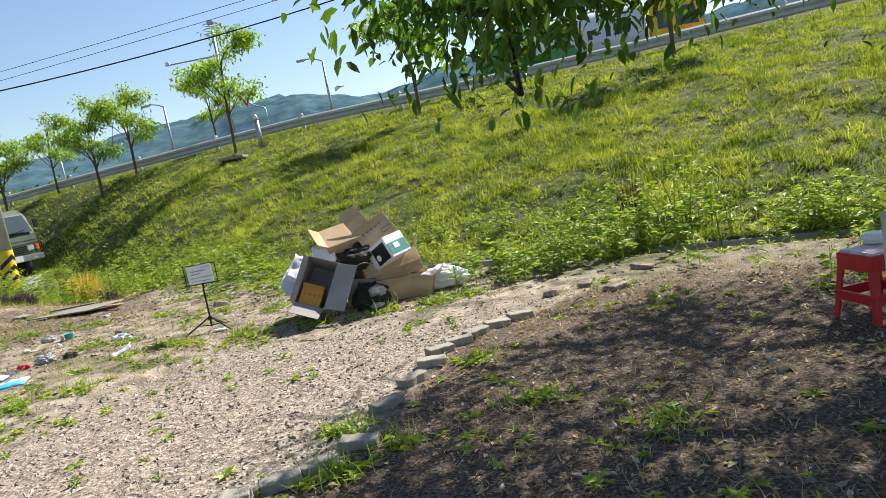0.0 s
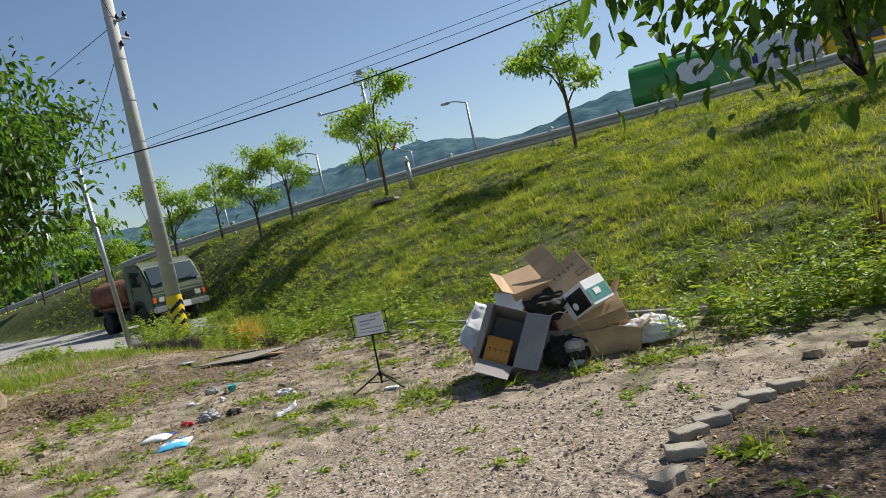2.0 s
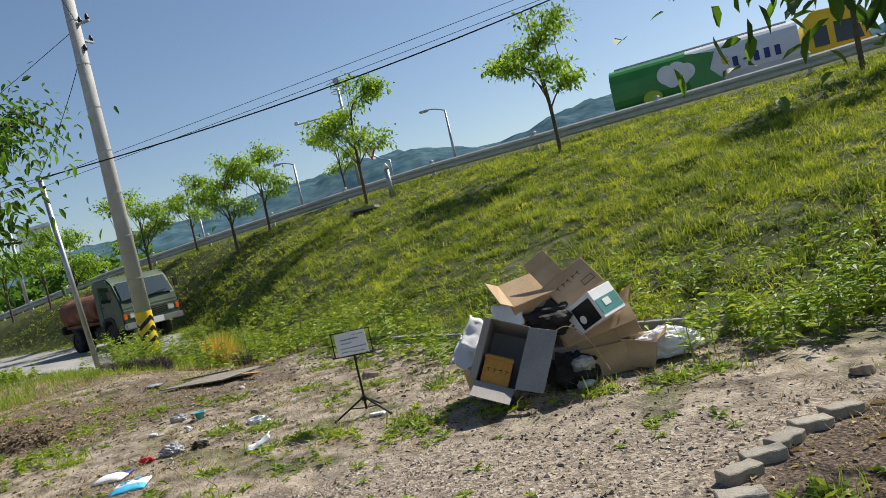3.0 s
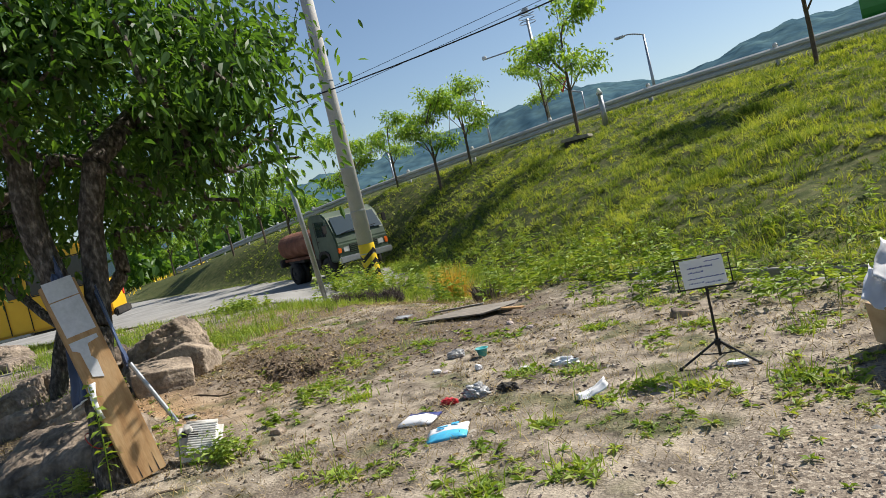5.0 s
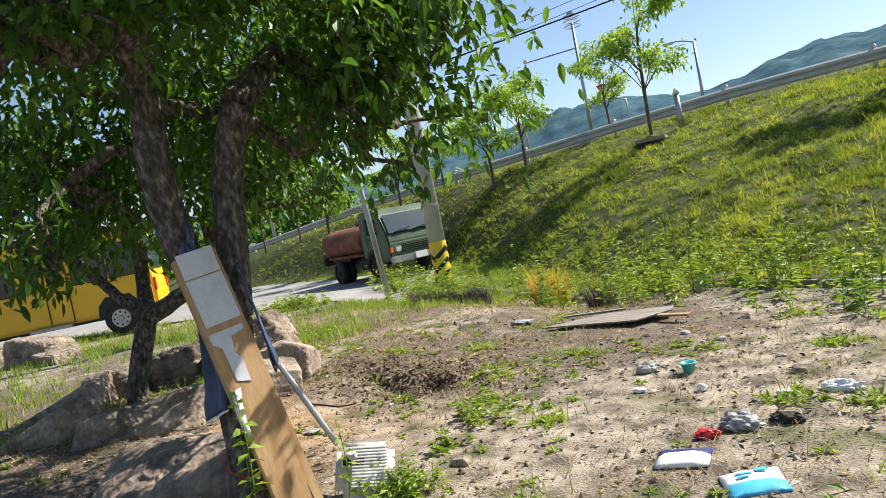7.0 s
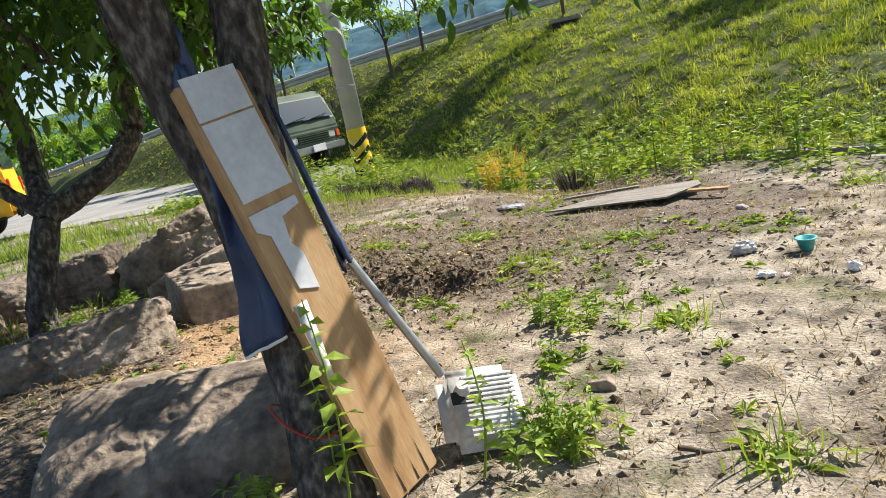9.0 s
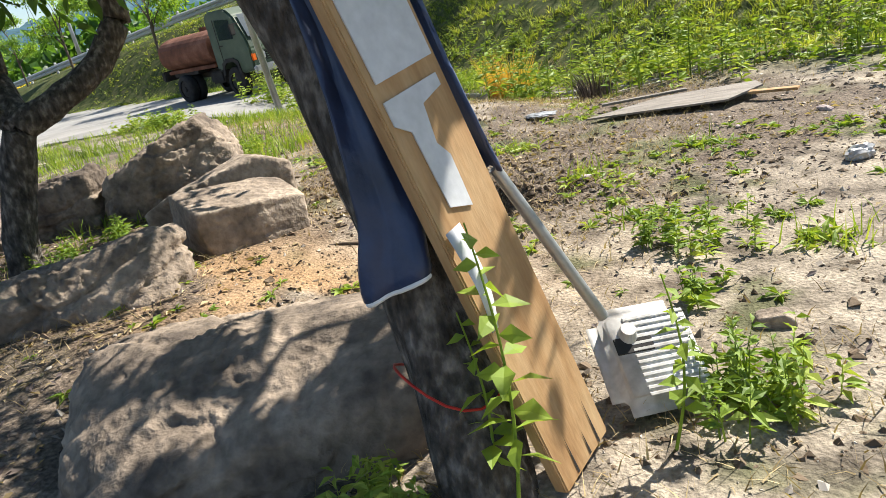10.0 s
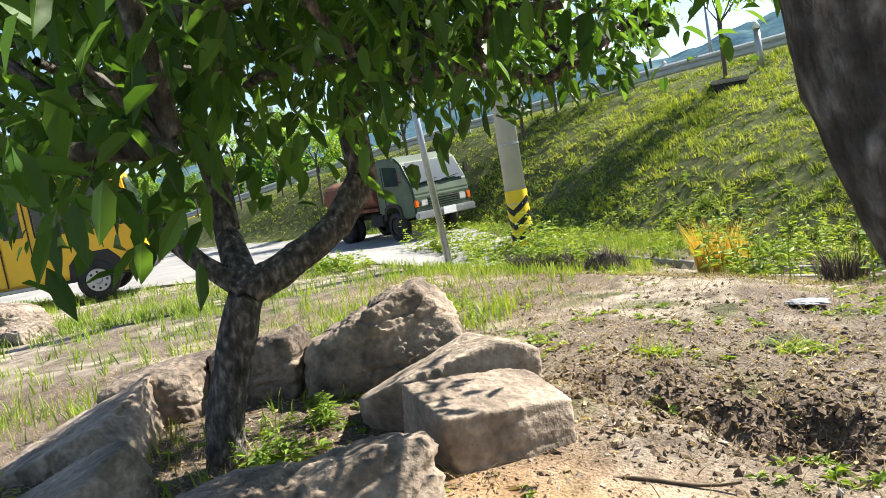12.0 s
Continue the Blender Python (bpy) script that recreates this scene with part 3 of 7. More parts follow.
def guardrail():
    """A steel barrier along the highway, post by post."""
    t = thing("guardrail", pose(0, 0, 0), "weathered galvanised steel guardrail along the highway", "guardrail")
    xs = np.arange(-64, 36, 4.0)
    for x in xs:
        y, z = crest(x)
        part("post", join(cyl(0.07, 0.07, (x, y + 1.3, z), (x, y + 1.3, z + 0.74), 10), cyl(0.085, 0.04, (x, y + 1.3, z + 0.74), (x, y + 1.3, z + 0.8), 10)), M["dull_steel"], t)
    for a, b in zip(xs[:-1], xs[1:]):
        (ya, za), (yb, zb) = crest(a), crest(b)
        V, F = [], []
        prof = ((0, -0.17), (-0.07, -0.12), (-0.07, -0.05), (0, 0), (-0.07, 0.05), (-0.07, 0.12), (0, 0.17))
        for x, y, z in ((a, ya, za), (b, yb, zb)):
            V += [(x, y + 1.2 + o, z + 0.5 + h) for o, h in prof]
        F = [(i, i + 7, i + 8, i + 1) for i in range(6)]
        mesh_ob("rail", V, F, M["dull_steel"], t)
    return t


guardrail()


def street_lamp(x, y, z, h, arm, turn):
    t = thing("street_lamp", pose(x, y, z, 0, 0, turn), "slender grey street lamp beside the highway", "street lamp", "lamps along the highway")
    part("pole", cyl(0.13, 0.07, (0, 0, 0), (0, 0, h), 12), M["galvanised"], t, smooth=True)
    v, f = tubes([[((-arm * s, 0, h + 0.35 * math.sin(s * 1.6)), 0.05 - 0.01 * s) for s in np.linspace(0, 1, 8)]], 8)
    tri_ob("arm", v, f, M["galvanised"], t, smooth=True)
    head = part("lamp_head", box((0.75, 0.28, 0.14), (-arm - 0.3, 0, h + 0.33), 0.05), M["galvanised"], t)
    part("lens", box((0.5, 0.2, 0.04), (-arm - 0.35, 0, h + 0.25), 0.01), M["lamp_lens"], head)
    return t


street_lamp(-15.9, 50, 3.6, 5.6, 1.3, 0)
street_lamp(-29.2, 50, 3.4, 5.0, 1.2, 0)
street_lamp(-46, 58, 2.2, 5.5, 1.5, 10)


def yield_sign():
    t = thing("yield_sign", pose(-22.3, 50.0, 3.2), "red-edged triangular yield sign on a bent grey pole", "traffic sign")
    pts = [((1.3, 0, z), 0.06) for z in np.linspace(0, 3.6, 5)] + [((1.3 - 1.3 * math.sin(a), 0, 3.6 + 0.5 * (1 - math.cos(a)) + 0.35 * math.sin(a)), 0.055) for a in np.linspace(0.2, 1.6, 7)]
    v, f = tubes([pts], 8)
    tri_ob("pole", v, f, M["galvanised"], t, smooth=True)
    tri = [(-0.65, 0, 5.0), (0.55, 0, 5.0), (-0.05, 0, 3.9)]
    V = [(x, -0.1, z) for x, _, z in tri] + [(x, -0.06, z) for x, _, z in tri]
    plate = mesh_ob("plate", V, [(0, 1, 2), (3, 5, 4), (0, 3, 4, 1), (1, 4, 5, 2), (2, 5, 3, 0)], M["red"], t)
    c = np.mean(tri, 0)
    V = [tuple(c + 0.62 * (np.array(p) - c) + (0, -0.106, 0)) for p in tri]
    mesh_ob("white_field", V, [(0, 1, 2)], M["white"], plate)
    return t


yield_sign()


def camera_mast():
    t = thing("camera_mast", pose(-23.9, 50.0, 3.4), "steel mast with a round platform and a side arm", "mast")
    part("pole", cyl(0.14, 0.1, (0, 0, 0), (0, 0, 9.6), 12), M["galvanised"], t, smooth=True)
    v, f = tubes([[((-4.2 * s, 0, 7.8 + 0.1 * s), 0.05) for s in (0, 0.5, 1)]], 8)
    tri_ob("arm", v, f, M["galvanised"], t)
    part("sensor", box((0.35, 0.2, 0.3), (-4.2, 0, 8.0), 0.05), M["white"], t)
    for z in (9.3, 9.65, 10.0):
        bm = bmesh.new()
        n = 14
        for i in range(n):
            a, b = 2 * math.pi * i / n, 2 * math.pi * (i + 1) / n
            vs = [bm.verts.new((0.6 * math.cos(q), 0.6 * math.sin(q), z + h)) for q, h in ((a, 0), (b, 0), (b, 0.07), (a, 0.07))]
            bm.faces.new(vs)
        part("ring", bm, M["galvanised"], t)
    part("floodlight", box((0.5, 0.3, 0.35), (0, 0, 10.2), 0.06), M["galvanised"], t)
    return t


camera_mast()


def sign_gantry():
    t = thing("road_sign", pose(-38.2, 33.0, 0.7), "blank-backed road sign on a grey post", "road sign")
    part("post", cyl(0.12, 0.09, (-1.4, 0, 0), (-1.4, 0, 6.0), 10), M["galvanised"], t, smooth=True)
    part("plate", box((3.0, 0.08, 1.5), (0.6, 0, 5.2), 0.03), M["white"], t)
    for z in (4.7, 5.2, 5.7):
        part("rib", box((2.9, 0.06, 0.08), (0.6, -0.08, z)), M["galvanised"], t)
    part("beam", box((3.4, 0.1, 0.1), (0.2, 0.1, 5.4), 0.01), M["galvanised"], t)
    return t


sign_gantry()


def marker_post():
    x, y = -8.9, 23.3
    t = thing("marker_post", pose(x, y, gz(x, y)), "short pale marker post at the top of the bank", "post")
    part("shaft", cyl(0.09, 0.08, (0, 0, -0.1), (0, 0, 1.0), 12), M["galvanised"], t, smooth=True)
    part("cap", cyl(0.11, 0.03, (0, 0, 1.0), (0, 0, 1.18), 12), M["white"], t, smooth=True)
    return t


marker_post()


def culvert_block():
    x, y = -9.45, 22.2
    t = thing("concrete_block", pose(x, y, gz(x, y) - 0.22, 0, 0, 12), "grey concrete drain block set into the grassy bank", "concrete block")
    part("lid", box((0.85, 0.7, 0.1), (0, 0, 0.36), 0.02), M["paver"], t)
    part("body", box((0.7, 0.6, 0.7), (0, 0, -0.04), 0.02), M["rubber"], t, "near-black block body below the lid")
    return t


culvert_block()


def hazard_board():
    t = thing("traffic_barrier", pose(7.4, 34.0, 3.5, 0, 0, 5), "small orange plastic traffic barrier by the road", "barrier")
    part("body", box((1.6, 0.35, 0.75), (0, 0, 0.4), 0.08), M["sign_orange"], t)
    part("foot", box((1.7, 0.5, 0.12), (0, 0, 0.06), 0.03), M["sign_orange"], t)
    return t


hazard_board()


# ---- vehicles ----
def wheel(parent, x, y, r, w, side, rim="galvanised", name="wheel"):
    """A tyre with a pressed steel rim on the x axis's side."""
    bm = bmesh.new()
    n, prof = 28, ((0.62, 0.5), (0.9, 0.5), (1.0, 0.36), (1.0, -0.36), (0.9, -0.5), (0.62, -0.5))
    rings = []
    for i in range(n):
        a = 2 * math.pi * i / n
        rings.append([bm.verts.new((r * p * math.cos(a), q * w, r * p * math.sin(a))) for p, q in prof])
    for i in range(n):
        for j in range(5):
            bm.faces.new((rings[i][j], rings[(i + 1) % n][j], rings[(i + 1) % n][j + 1], rings[i][j + 1]))
    bm.transform(Matrix.Translation((x, y, r)))
    tyre = part(name, bm, M["rubber"], parent, smooth=True)
    s = side * w * 0.42
    bm = join(cyl(r * 0.63, r * 0.58, (x, y + s * 0.4, r), (x, y + s, r), 24), cyl(r * 0.2, r * 0.16, (x, y + s, r), (x, y + s * 1.35, r), 14))
    rm = part("rim", bm, M[rim], tyre)
    for k in range(8):
        a = 2 * math.pi * k / 8
        part("hand_hole", cyl(r * 0.07, r * 0.07, (x + r * 0.42 * math.cos(a), y + s * 0.9, r + r * 0.42 * math.sin(a)), (x + r * 0.42 * math.cos(a), y + s * 1.02, r + r * 0.42 * math.sin(a)), 8), M["chassis"], tyre)
    return tyre


def slab(profile, y0, y1, bevel=0.03):
    """A body from an outline in x and z, between two widths."""
    bm = bmesh.new()
    f = bm.faces.new([bm.verts.new((x, y0, z)) for x, z in profile])
    r = bmesh.ops.extrude_face_region(bm, geom=[f])
    bmesh.ops.translate(bm, vec=(0, y1 - y0, 0), verts=[v for v in r["geom"] if isinstance(v, bmesh.types.BMVert)])
    bmesh.ops.recalc_face_normals(bm, faces=bm.faces)
    if bevel:
        bmesh.ops.bevel(bm, geom=bm.edges[:], offset=bevel, segments=2, affect="EDGES", clamp_overlap=True)
    return bm


def tank_lorry():
    """The old green lorry with a rusty tank; its front looks along +x, its near side is -y."""
    x, y = -18.6, 20.15
    t = thing("old_tank_truck", pose(x, y, gz(x, y) + 0.07, 0, 0, -18), "old army-green cab truck with a rusty water tank", "truck")
    part("chassis", join(box((4.6, 0.8, 0.2), (-0.4, 0, 0.72), 0.02), box((1.4, 1.6, 0.16), (-1.6, 0, 0.86), 0.02), box((0.7, 1.5, 0.35), (-0.1, 0, 0.6), 0.05)), M["chassis"], t)
    cab = part("cab", slab([(0.45, 0.78), (0.45, 2.2), (0.62, 2.32), (1.5, 2.3), (1.78, 2.1), (2.12, 1.5), (2.2, 1.2), (2.2, 0.66), (1.55, 0.6), (1.5, 0.95), (0.85, 0.95), (0.75, 0.78)], -0.98, 0.98, 0.05), M["army"], t, "faded green cab")
    V = [(1.80, -0.84, 2.08), (1.80, 0.84, 2.08), (2.135, 0.88, 1.49), (2.135, -0.88, 1.49)]
    mesh_ob("windscreen", [(a + 0.03, b, c + 0.012) for a, b, c in V], [(0, 1, 2, 3)], M["glass_blue"], cab)
    for s in (-1, 1):
        mesh_ob("side_window", [(0.95, s * 0.99, 1.55), (1.62, s * 0.99, 1.52), (1.62, s * 0.99, 2.02), (0.95, s * 0.99, 2.08)], [(0, 1, 2, 3)], M["glass_dark"], cab)
        part("door_seam", box((0.02, 0.01, 1.3), (0.86, s * 0.985, 1.45)), M["chassis"], cab)
        part("door_handle", box((0.14, 0.03, 0.03), (0.98, s * 0.995, 1.4), 0.008), M["chassis"], cab)
        part("headlamp", box((0.06, 0.26, 0.2), (2.2, s * 0.66, 0.98), 0.03), M["lamp_lens"], cab)
        part("indicator", box((0.06, 0.13, 0.2), (2.19, s * 0.9, 0.98), 0.02), M["sign_orange"], cab)
        part("mirror", join(box((0.05, 0.16, 0.28), (1.95, s * 1.16, 1.75), 0.02), box((0.03, 0.2, 0.03), (1.95, s * 1.05, 1.88))), M["chassis"], cab)
        part("mudguard", slab([(0.72, 0.62), (0.78, 0.95), (1.0, 1.06), (1.35, 1.06), (1.56, 0.95), (1.62, 0.62), (1.52, 0.62), (1.46, 0.88), (1.3, 0.96), (1.02, 0.96), (0.86, 0.86), (0.8, 0.62)], s * 0.99 - 0.02, s * 0.99 + 0.02, 0), M["chassis"], cab)
    part("grille", box((0.05, 1.1, 0.26), (2.2, 0, 0.98), 0.02), M["chassis"], cab)
    for k in range(4):
        part("grille_bar", box((0.03, 1.06, 0.02), (2.235, 0, 0.89 + 0.06 * k)), M["army"], cab)
    for s in (-0.4, 0.35):
        part("wiper", box((0.02, 0.6, 0.02), (2.17, s, 1.55), 0, pose(0, 0, 0, 8)), M["black"], cab)
    part("bumper", box((0.16, 2.0, 0.2), (2.25, 0, 0.66), 0.03), M["galvanised"], t)
    part("number_plate", box((0.02, 0.44, 0.2), (2.345, 0.05, 0.68), 0.005), M["white"], t)
    # tank of oval section
    bm = bmesh.new()
    n = 28
    ends = []
    for xx, k in ((0.3, 0.86), (0.24, 1.0), (-2.55, 1.0), (-2.62, 0.86)):
        ends.append([bm.verts.new((xx, 0.98 * k * math.copysign(abs(math.cos(a)) ** 0.75, math.cos(a)), 1.42 + 0.5 * k * math.copysign(abs(math.sin(a)) ** 0.75, math.sin(a)))) for a in [2 * math.pi * i / n for i in range(n)]])
    for r0, r1 in zip(ends[:-1], ends[1:]):
        for i in range(n):
            bm.faces.new((r0[i], r0[(i + 1) % n], r1[(i + 1) % n], r1[i]))
    bm.faces.new(ends[0])
    bm.faces.new(ends[-1][::-1])
    tank = part("tank", bm, M["rust"], t, "rust-brown steel water tank", smooth=False)
    part("hatch", cyl(0.24, 0.22, (-1.1, 0, 1.9), (-1.1, 0, 2.02), 18), M["rust"], tank)
    part("saddle", box((2.7, 1.7, 0.1), (-1.15, 0, 0.93), 0.02), M["rust"], tank)
    part("rear_guard", box((0.2, 1.9, 0.3), (-2.7, 0, 0.86), 0.03), M["chassis"], t)
    for s in (-1, 1):
        wheel(t, 1.16, s * 0.84, 0.41, 0.24, s, "chassis")
        wheel(t, -1.65, s * 0.84, 0.41, 0.24, s, "chassis")
        wheel(t, -1.65, s * 0.56, 0.41, 0.24, s, "chassis")
    return t


tank_lorry()


def school_bus():
    """Yellow minibus seen on its side; length along x, rear or front end at +x."""
    x, y = -21.2, 10.0
    t = thing("minibus", pose(x, y, gz(x, y) + 0.02, 0, 0, 50), "bright yellow minibus with dark windows", "bus")
    L = 2.95
    body = part("body", slab([(-L, 0.45), (-L, 1.4), (-L + 0.25, 2.35), (-L + 0.6, 2.55), (L - 0.4, 2.55), (L - 0.1, 2.4), (L, 1.35), (L + 0.06, 0.95), (L + 0.06, 0.45)], -1.0, 1.0, 0.09), M["yellow"], t)
    part("roof_panel", box((4.6, 1.7, 0.08), (-0.1, 0, 2.57), 0.03), M["white"], t, "pale roof panel")
    part("skirt", box((2 * L - 0.3, 1.98, 0.06), (0, 0, 0.44), 0.02), M["chassis"], t)
    for k, (a, b) in enumerate(((-2.8, -2.0), (-1.9, -1.05), (-0.95, -0.1), (1.2, 1.95), (2.05, 2.75))):
        for s in (-1, 1):
            w = part("window", box((b - a, 0.03, 0.78), ((a + b) / 2, s * 1.0, 1.8), 0.012), M["glass_dark"], t)
            part("window_frame", join(box((b - a + 0.06, 0.02, 0.03), ((a + b) / 2, s * 1.005, 1.39)), box((b - a + 0.06, 0.02, 0.03), ((a + b) / 2, s * 1.005, 2.21)), box((0.03, 0.02, 0.82), (a - 0.02, s * 1.005, 1.80)), box((0.03, 0.02, 0.82), (b + 0.02, s * 1.005, 1.80))), M["black"], w)
    for a, b in ((0.06, 0.54), (0.58, 1.06)):
        leaf = part("door", box((b - a, 0.03, 1.75), ((a + b) / 2, -1.003, 1.42), 0.01), M["yellow"], t)
        part("pane", box((b - a - 0.14, 0.012, 0.85), ((a + b) / 2, -1.025, 1.85), 0.005), M["glass_dark"], leaf)
        part("seam", box((0.02, 0.012, 1.8), (b + 0.01, -1.022, 1.42)), M["chassis"], leaf)
    part("step", box((0.95, 0.3, 0.06), (0.56, -1.05, 0.46), 0.01), M["galvanised"], t)
    for z in (0.78, 1.12):
        for a, b in ((-2.85, 0.0), (1.12, 1.62), (2.6, 2.95)):
            part("moulding", box((b - a, 0.02, 0.03), ((a + b) / 2, -1.006, z)), M["yellow"], t)
    for s in (-1, 1):
        for xx in (2.1, -1.9):
            part("wheel_arch", slab([(xx - 0.5, 0.42), (xx - 0.46, 0.75), (xx - 0.28, 0.95), (xx + 0.28, 0.95), (xx + 0.46, 0.75), (xx + 0.5, 0.42)], s * 0.985 - 0.025, s * 0.985 + 0.025, 0), M["chassis"], t)
            wheel(t, xx, s * 0.93, 0.38, 0.24, s)
    mesh_ob("end_window", [(L + 0.03, -0.8, 1.45), (L + 0.03, 0.8, 1.45), (L - 0.06, 0.75, 2.3), (L - 0.06, -0.75, 2.3)], [(0, 1, 2, 3)], M["glass_dark"], t)
    part("bumper", box((0.12, 1.9, 0.22), (L + 0.1, 0, 0.5), 0.04), M["chassis"], t)
    for s in (-1, 1):
        part("tail_lamp", box((0.05, 0.16, 0.35), (L + 0.05, s * 0.85, 1.05), 0.02), M["red"], t)
    return t


school_bus()


def fuel_tanker():
    """Fuel tanker on the highway, driving towards +x."""
    t = thing("fuel_tanker", pose(-2.6, 36.6, 3.05, 0, 0, -1), "white and green fuel tanker lorry with a yellow cab", "truck")
    n = 28

    def hull(x0, x1, mat, name, k=1.0):
        bm = bmesh.new()
        rs = [[bm.verts.new((xx, 1.22 * k * math.copysign(abs(math.cos(a)) ** 0.7, math.cos(a)), 2.35 + 1.12 * k * math.copysign(abs(math.sin(a)) ** 0.7, math.sin(a)))) for a in [2 * math.pi * i / n for i in range(n)]] for xx in (x0, x1)]
        for i in range(n):
            bm.faces.new((rs[0][i], rs[0][(i + 1) % n], rs[1][(i + 1) % n], rs[1][i]))
        bm.faces.new(rs[0])
        bm.faces.new(rs[1][::-1])
        return part(name, bm, mat, t)

    hull(0, 3.4, M["tank_green"], "tank_rear")
    tank = hull(3.4, 7.9, M["tank_white"], "tank_front")
    mesh_ob("green_swoop", [(3.39, -1.236, 1.3), (5.0, -1.236, 1.5), (4.3, -1.236, 2.3), (4.6, -1.236, 3.0), (3.39, -1.236, 3.2)], [(0, 1, 2, 3, 4)], M["tank_green"], t)
    bm = bmesh.new()
    for cx, cz, r in ((2.5, 2.55, 0.42), (2.95, 2.6, 0.42), (3.35, 2.5, 0.36), (2.7, 2.3, 0.36), (3.1, 2.32, 0.36)):
        bmesh.ops.create_circle(bm, cap_ends=True, segments=18, radius=r, matrix=Matrix.Translation((cx, -1.24 - 0.001 * cx, cz)) @ Matrix.Rotation(math.pi / 2, 4, "X"))
    part("cloud_emblem", bm, M["white"], t, "white cloud shape")
    bm = bmesh.new()
    bmesh.ops.create_circle(bm, cap_ends=True, segments=16, radius=0.3, matrix=Matrix.Translation((1.75, -1.24, 1.75)) @ Matrix.Rotation(math.pi / 2, 4, "X") @ Matrix.Diagonal((1.4, 1, 1, 1)))
    part("lime_emblem", bm, M["lime"], t, "lime green shape")
    part("lettering", join(*[box((0.22, 0.012, 0.42), (5.35 + 0.42 * k, -1.238, 2.35), 0.004) for k in range(5) if k != 1], box((0.2, 0.012, 0.08), (5.77, -1.238, 2.35))), M["navy"], t, "dark blue bars of lettering")
    part("emblem", join(*[box((0.06, 0.012, 0.36), (4.95, -1.238, 2.5), 0, pose(0, 0, 0, 0, a)) for a in (-60, -25, 10, 45)]), M["stripe_yellow"], t, "yellow burst emblem")
    part("walkway", box((7.4, 0.7, 0.1), (3.9, 0, 3.5), 0.02), M["galvanised"], t)
    part("side_skirt", box((6.8, 2.2, 0.5), (4.0, 0, 0.95), 0.04), M["chassis"], t)
    cab = part("cab", slab([(8.1, 0.6), (8.1, 3.2), (8.5, 3.5), (9.9, 3.4), (10.2, 2.9), (10.45, 1.8), (10.45, 0.5), (8.6, 0.5)], -1.2, 1.2, 0.06), M["stripe_yellow"], t, "yellow cab")
    mesh_ob("windscreen", [(10.24, -1.05, 2.86), (10.24, 1.05, 2.86), (10.47, 1.08, 1.85), (10.47, -1.08, 1.85)], [(0, 1, 2, 3)], M["glass_blue"], cab)
    mesh_ob("side_window", [(9.2, -1.21, 2.0), (10.2, -1.21, 1.95), (10.05, -1.21, 2.8), (9.2, -1.21, 2.85)], [(0, 1, 2, 3)], M["glass_dark"], cab)
    mesh_ob("rear_window", [(8.4, -1.21, 2.0), (8.95, -1.21, 2.0), (8.95, -1.21, 2.8), (8.4, -1.21, 2.8)], [(0, 1, 2, 3)], M["glass_dark"], cab)
    part("visor", box((0.25, 2.2, 0.12), (10.2, 0, 3.1), 0.03), M["chassis"], cab)
    part("beacon", cyl(0.1, 0.08, (8.7, 0, 3.48), (8.7, 0, 3.68), 10), M["sign_orange"], cab)
    for xx in (0.9, 2.1, 6.4, 9.4):
        for s in (-1, 1):
            wheel(t, xx, s * 1.05, 0.5, 0.3, s)
    return t


fuel_tanker()


# ---- the litter heap of cartons ----
PILE = Matrix.Translation((-0.02, 6.72, 0.02)) @ Matrix.Rotation(math.atan2(0.33, 0.94), 4, "Z")


def carton(name, mat, size, m, label, flaps=(), open_side=None, tape=True, extra=None):
    """A corrugated carton of thin walls. Faces: x (left, right), y (front, back), z (bottom, top). open_side is left out and its flaps, (side, degrees, length), hang open."""
    w, d, h = size
    t = thing(name, PILE @ m, label, "cardboard box", "cartons in the heap")
    th = 0.006
    walls = dict(left=((th, d, h), (-w / 2, 0, 0)), right=((th, d, h), (w / 2, 0, 0)), front=((w, th, h), (0, -d / 2, 0)), back=((w, th, h), (0, d / 2, 0)),
                 bottom=((w, d, th), (0, 0, -h / 2)), top=((w, d, th), (0, 0, h / 2)))
    for k, (s, at) in walls.items():
        if k != open_side:
            part("panel", box(s, at, 0.0015, None, 1), M[mat], t)
    for side, deg, length, *span in flaps:
        span = span[0] if span else 1.0
        if open_side == "front":
            if side == "bottom":
                rot, size2, off, hinge = pose(0, 0, 0, deg), (w * 0.98, length, th), (0, -length / 2, 0), (0, -d / 2, -h / 2)
            elif side == "top":
                rot, size2, off, hinge = pose(0, 0, 0, deg), (w * 0.98, length, th), (0, -length / 2, 0), (0, -d / 2, h / 2)
            elif side == "right":
                rot, size2, off, hinge = pose(0, 0, 0, 0, 0, deg), (th, length, h * 0.98), (0, -length / 2, 0), (w / 2, -d / 2, 0)
            else:
                rot, size2, off, hinge = pose(0, 0, 0, 0, 0, deg), (th, length, h * 0.98), (0, -length / 2, 0), (-w / 2, -d / 2, 0)
        else:
            if side in ("left", "right"):
                sx = -1 if side == "left" else 1
                rot, size2, off, hinge = pose(0, 0, 0, 0, deg), (th, d * 0.98, length), (0, 0, length / 2), (sx * w / 2, 0, h / 2)
            else:
                sy = -1 if side == "front" else 1
                rot, size2, off, hinge = pose(0, 0, 0, deg), (w * 0.98 * span, th, length), (0, 0, length / 2), (-w * (1 - span) / 2, sy * d / 2, h / 2)
        part("flap", box(size2, (0, 0, 0), 0.0015, None, 1), M[mat], t).matrix_local = Matrix.Translation(hinge) @ rot @ Matrix.Translation(off)
    if tape:
        part("tape", box((w * 0.98, 0.05, 0.004), (0, 0, -h / 2 - 0.004)), M["film"], t)
    if extra:
        extra(t, w, d, h)
    return t


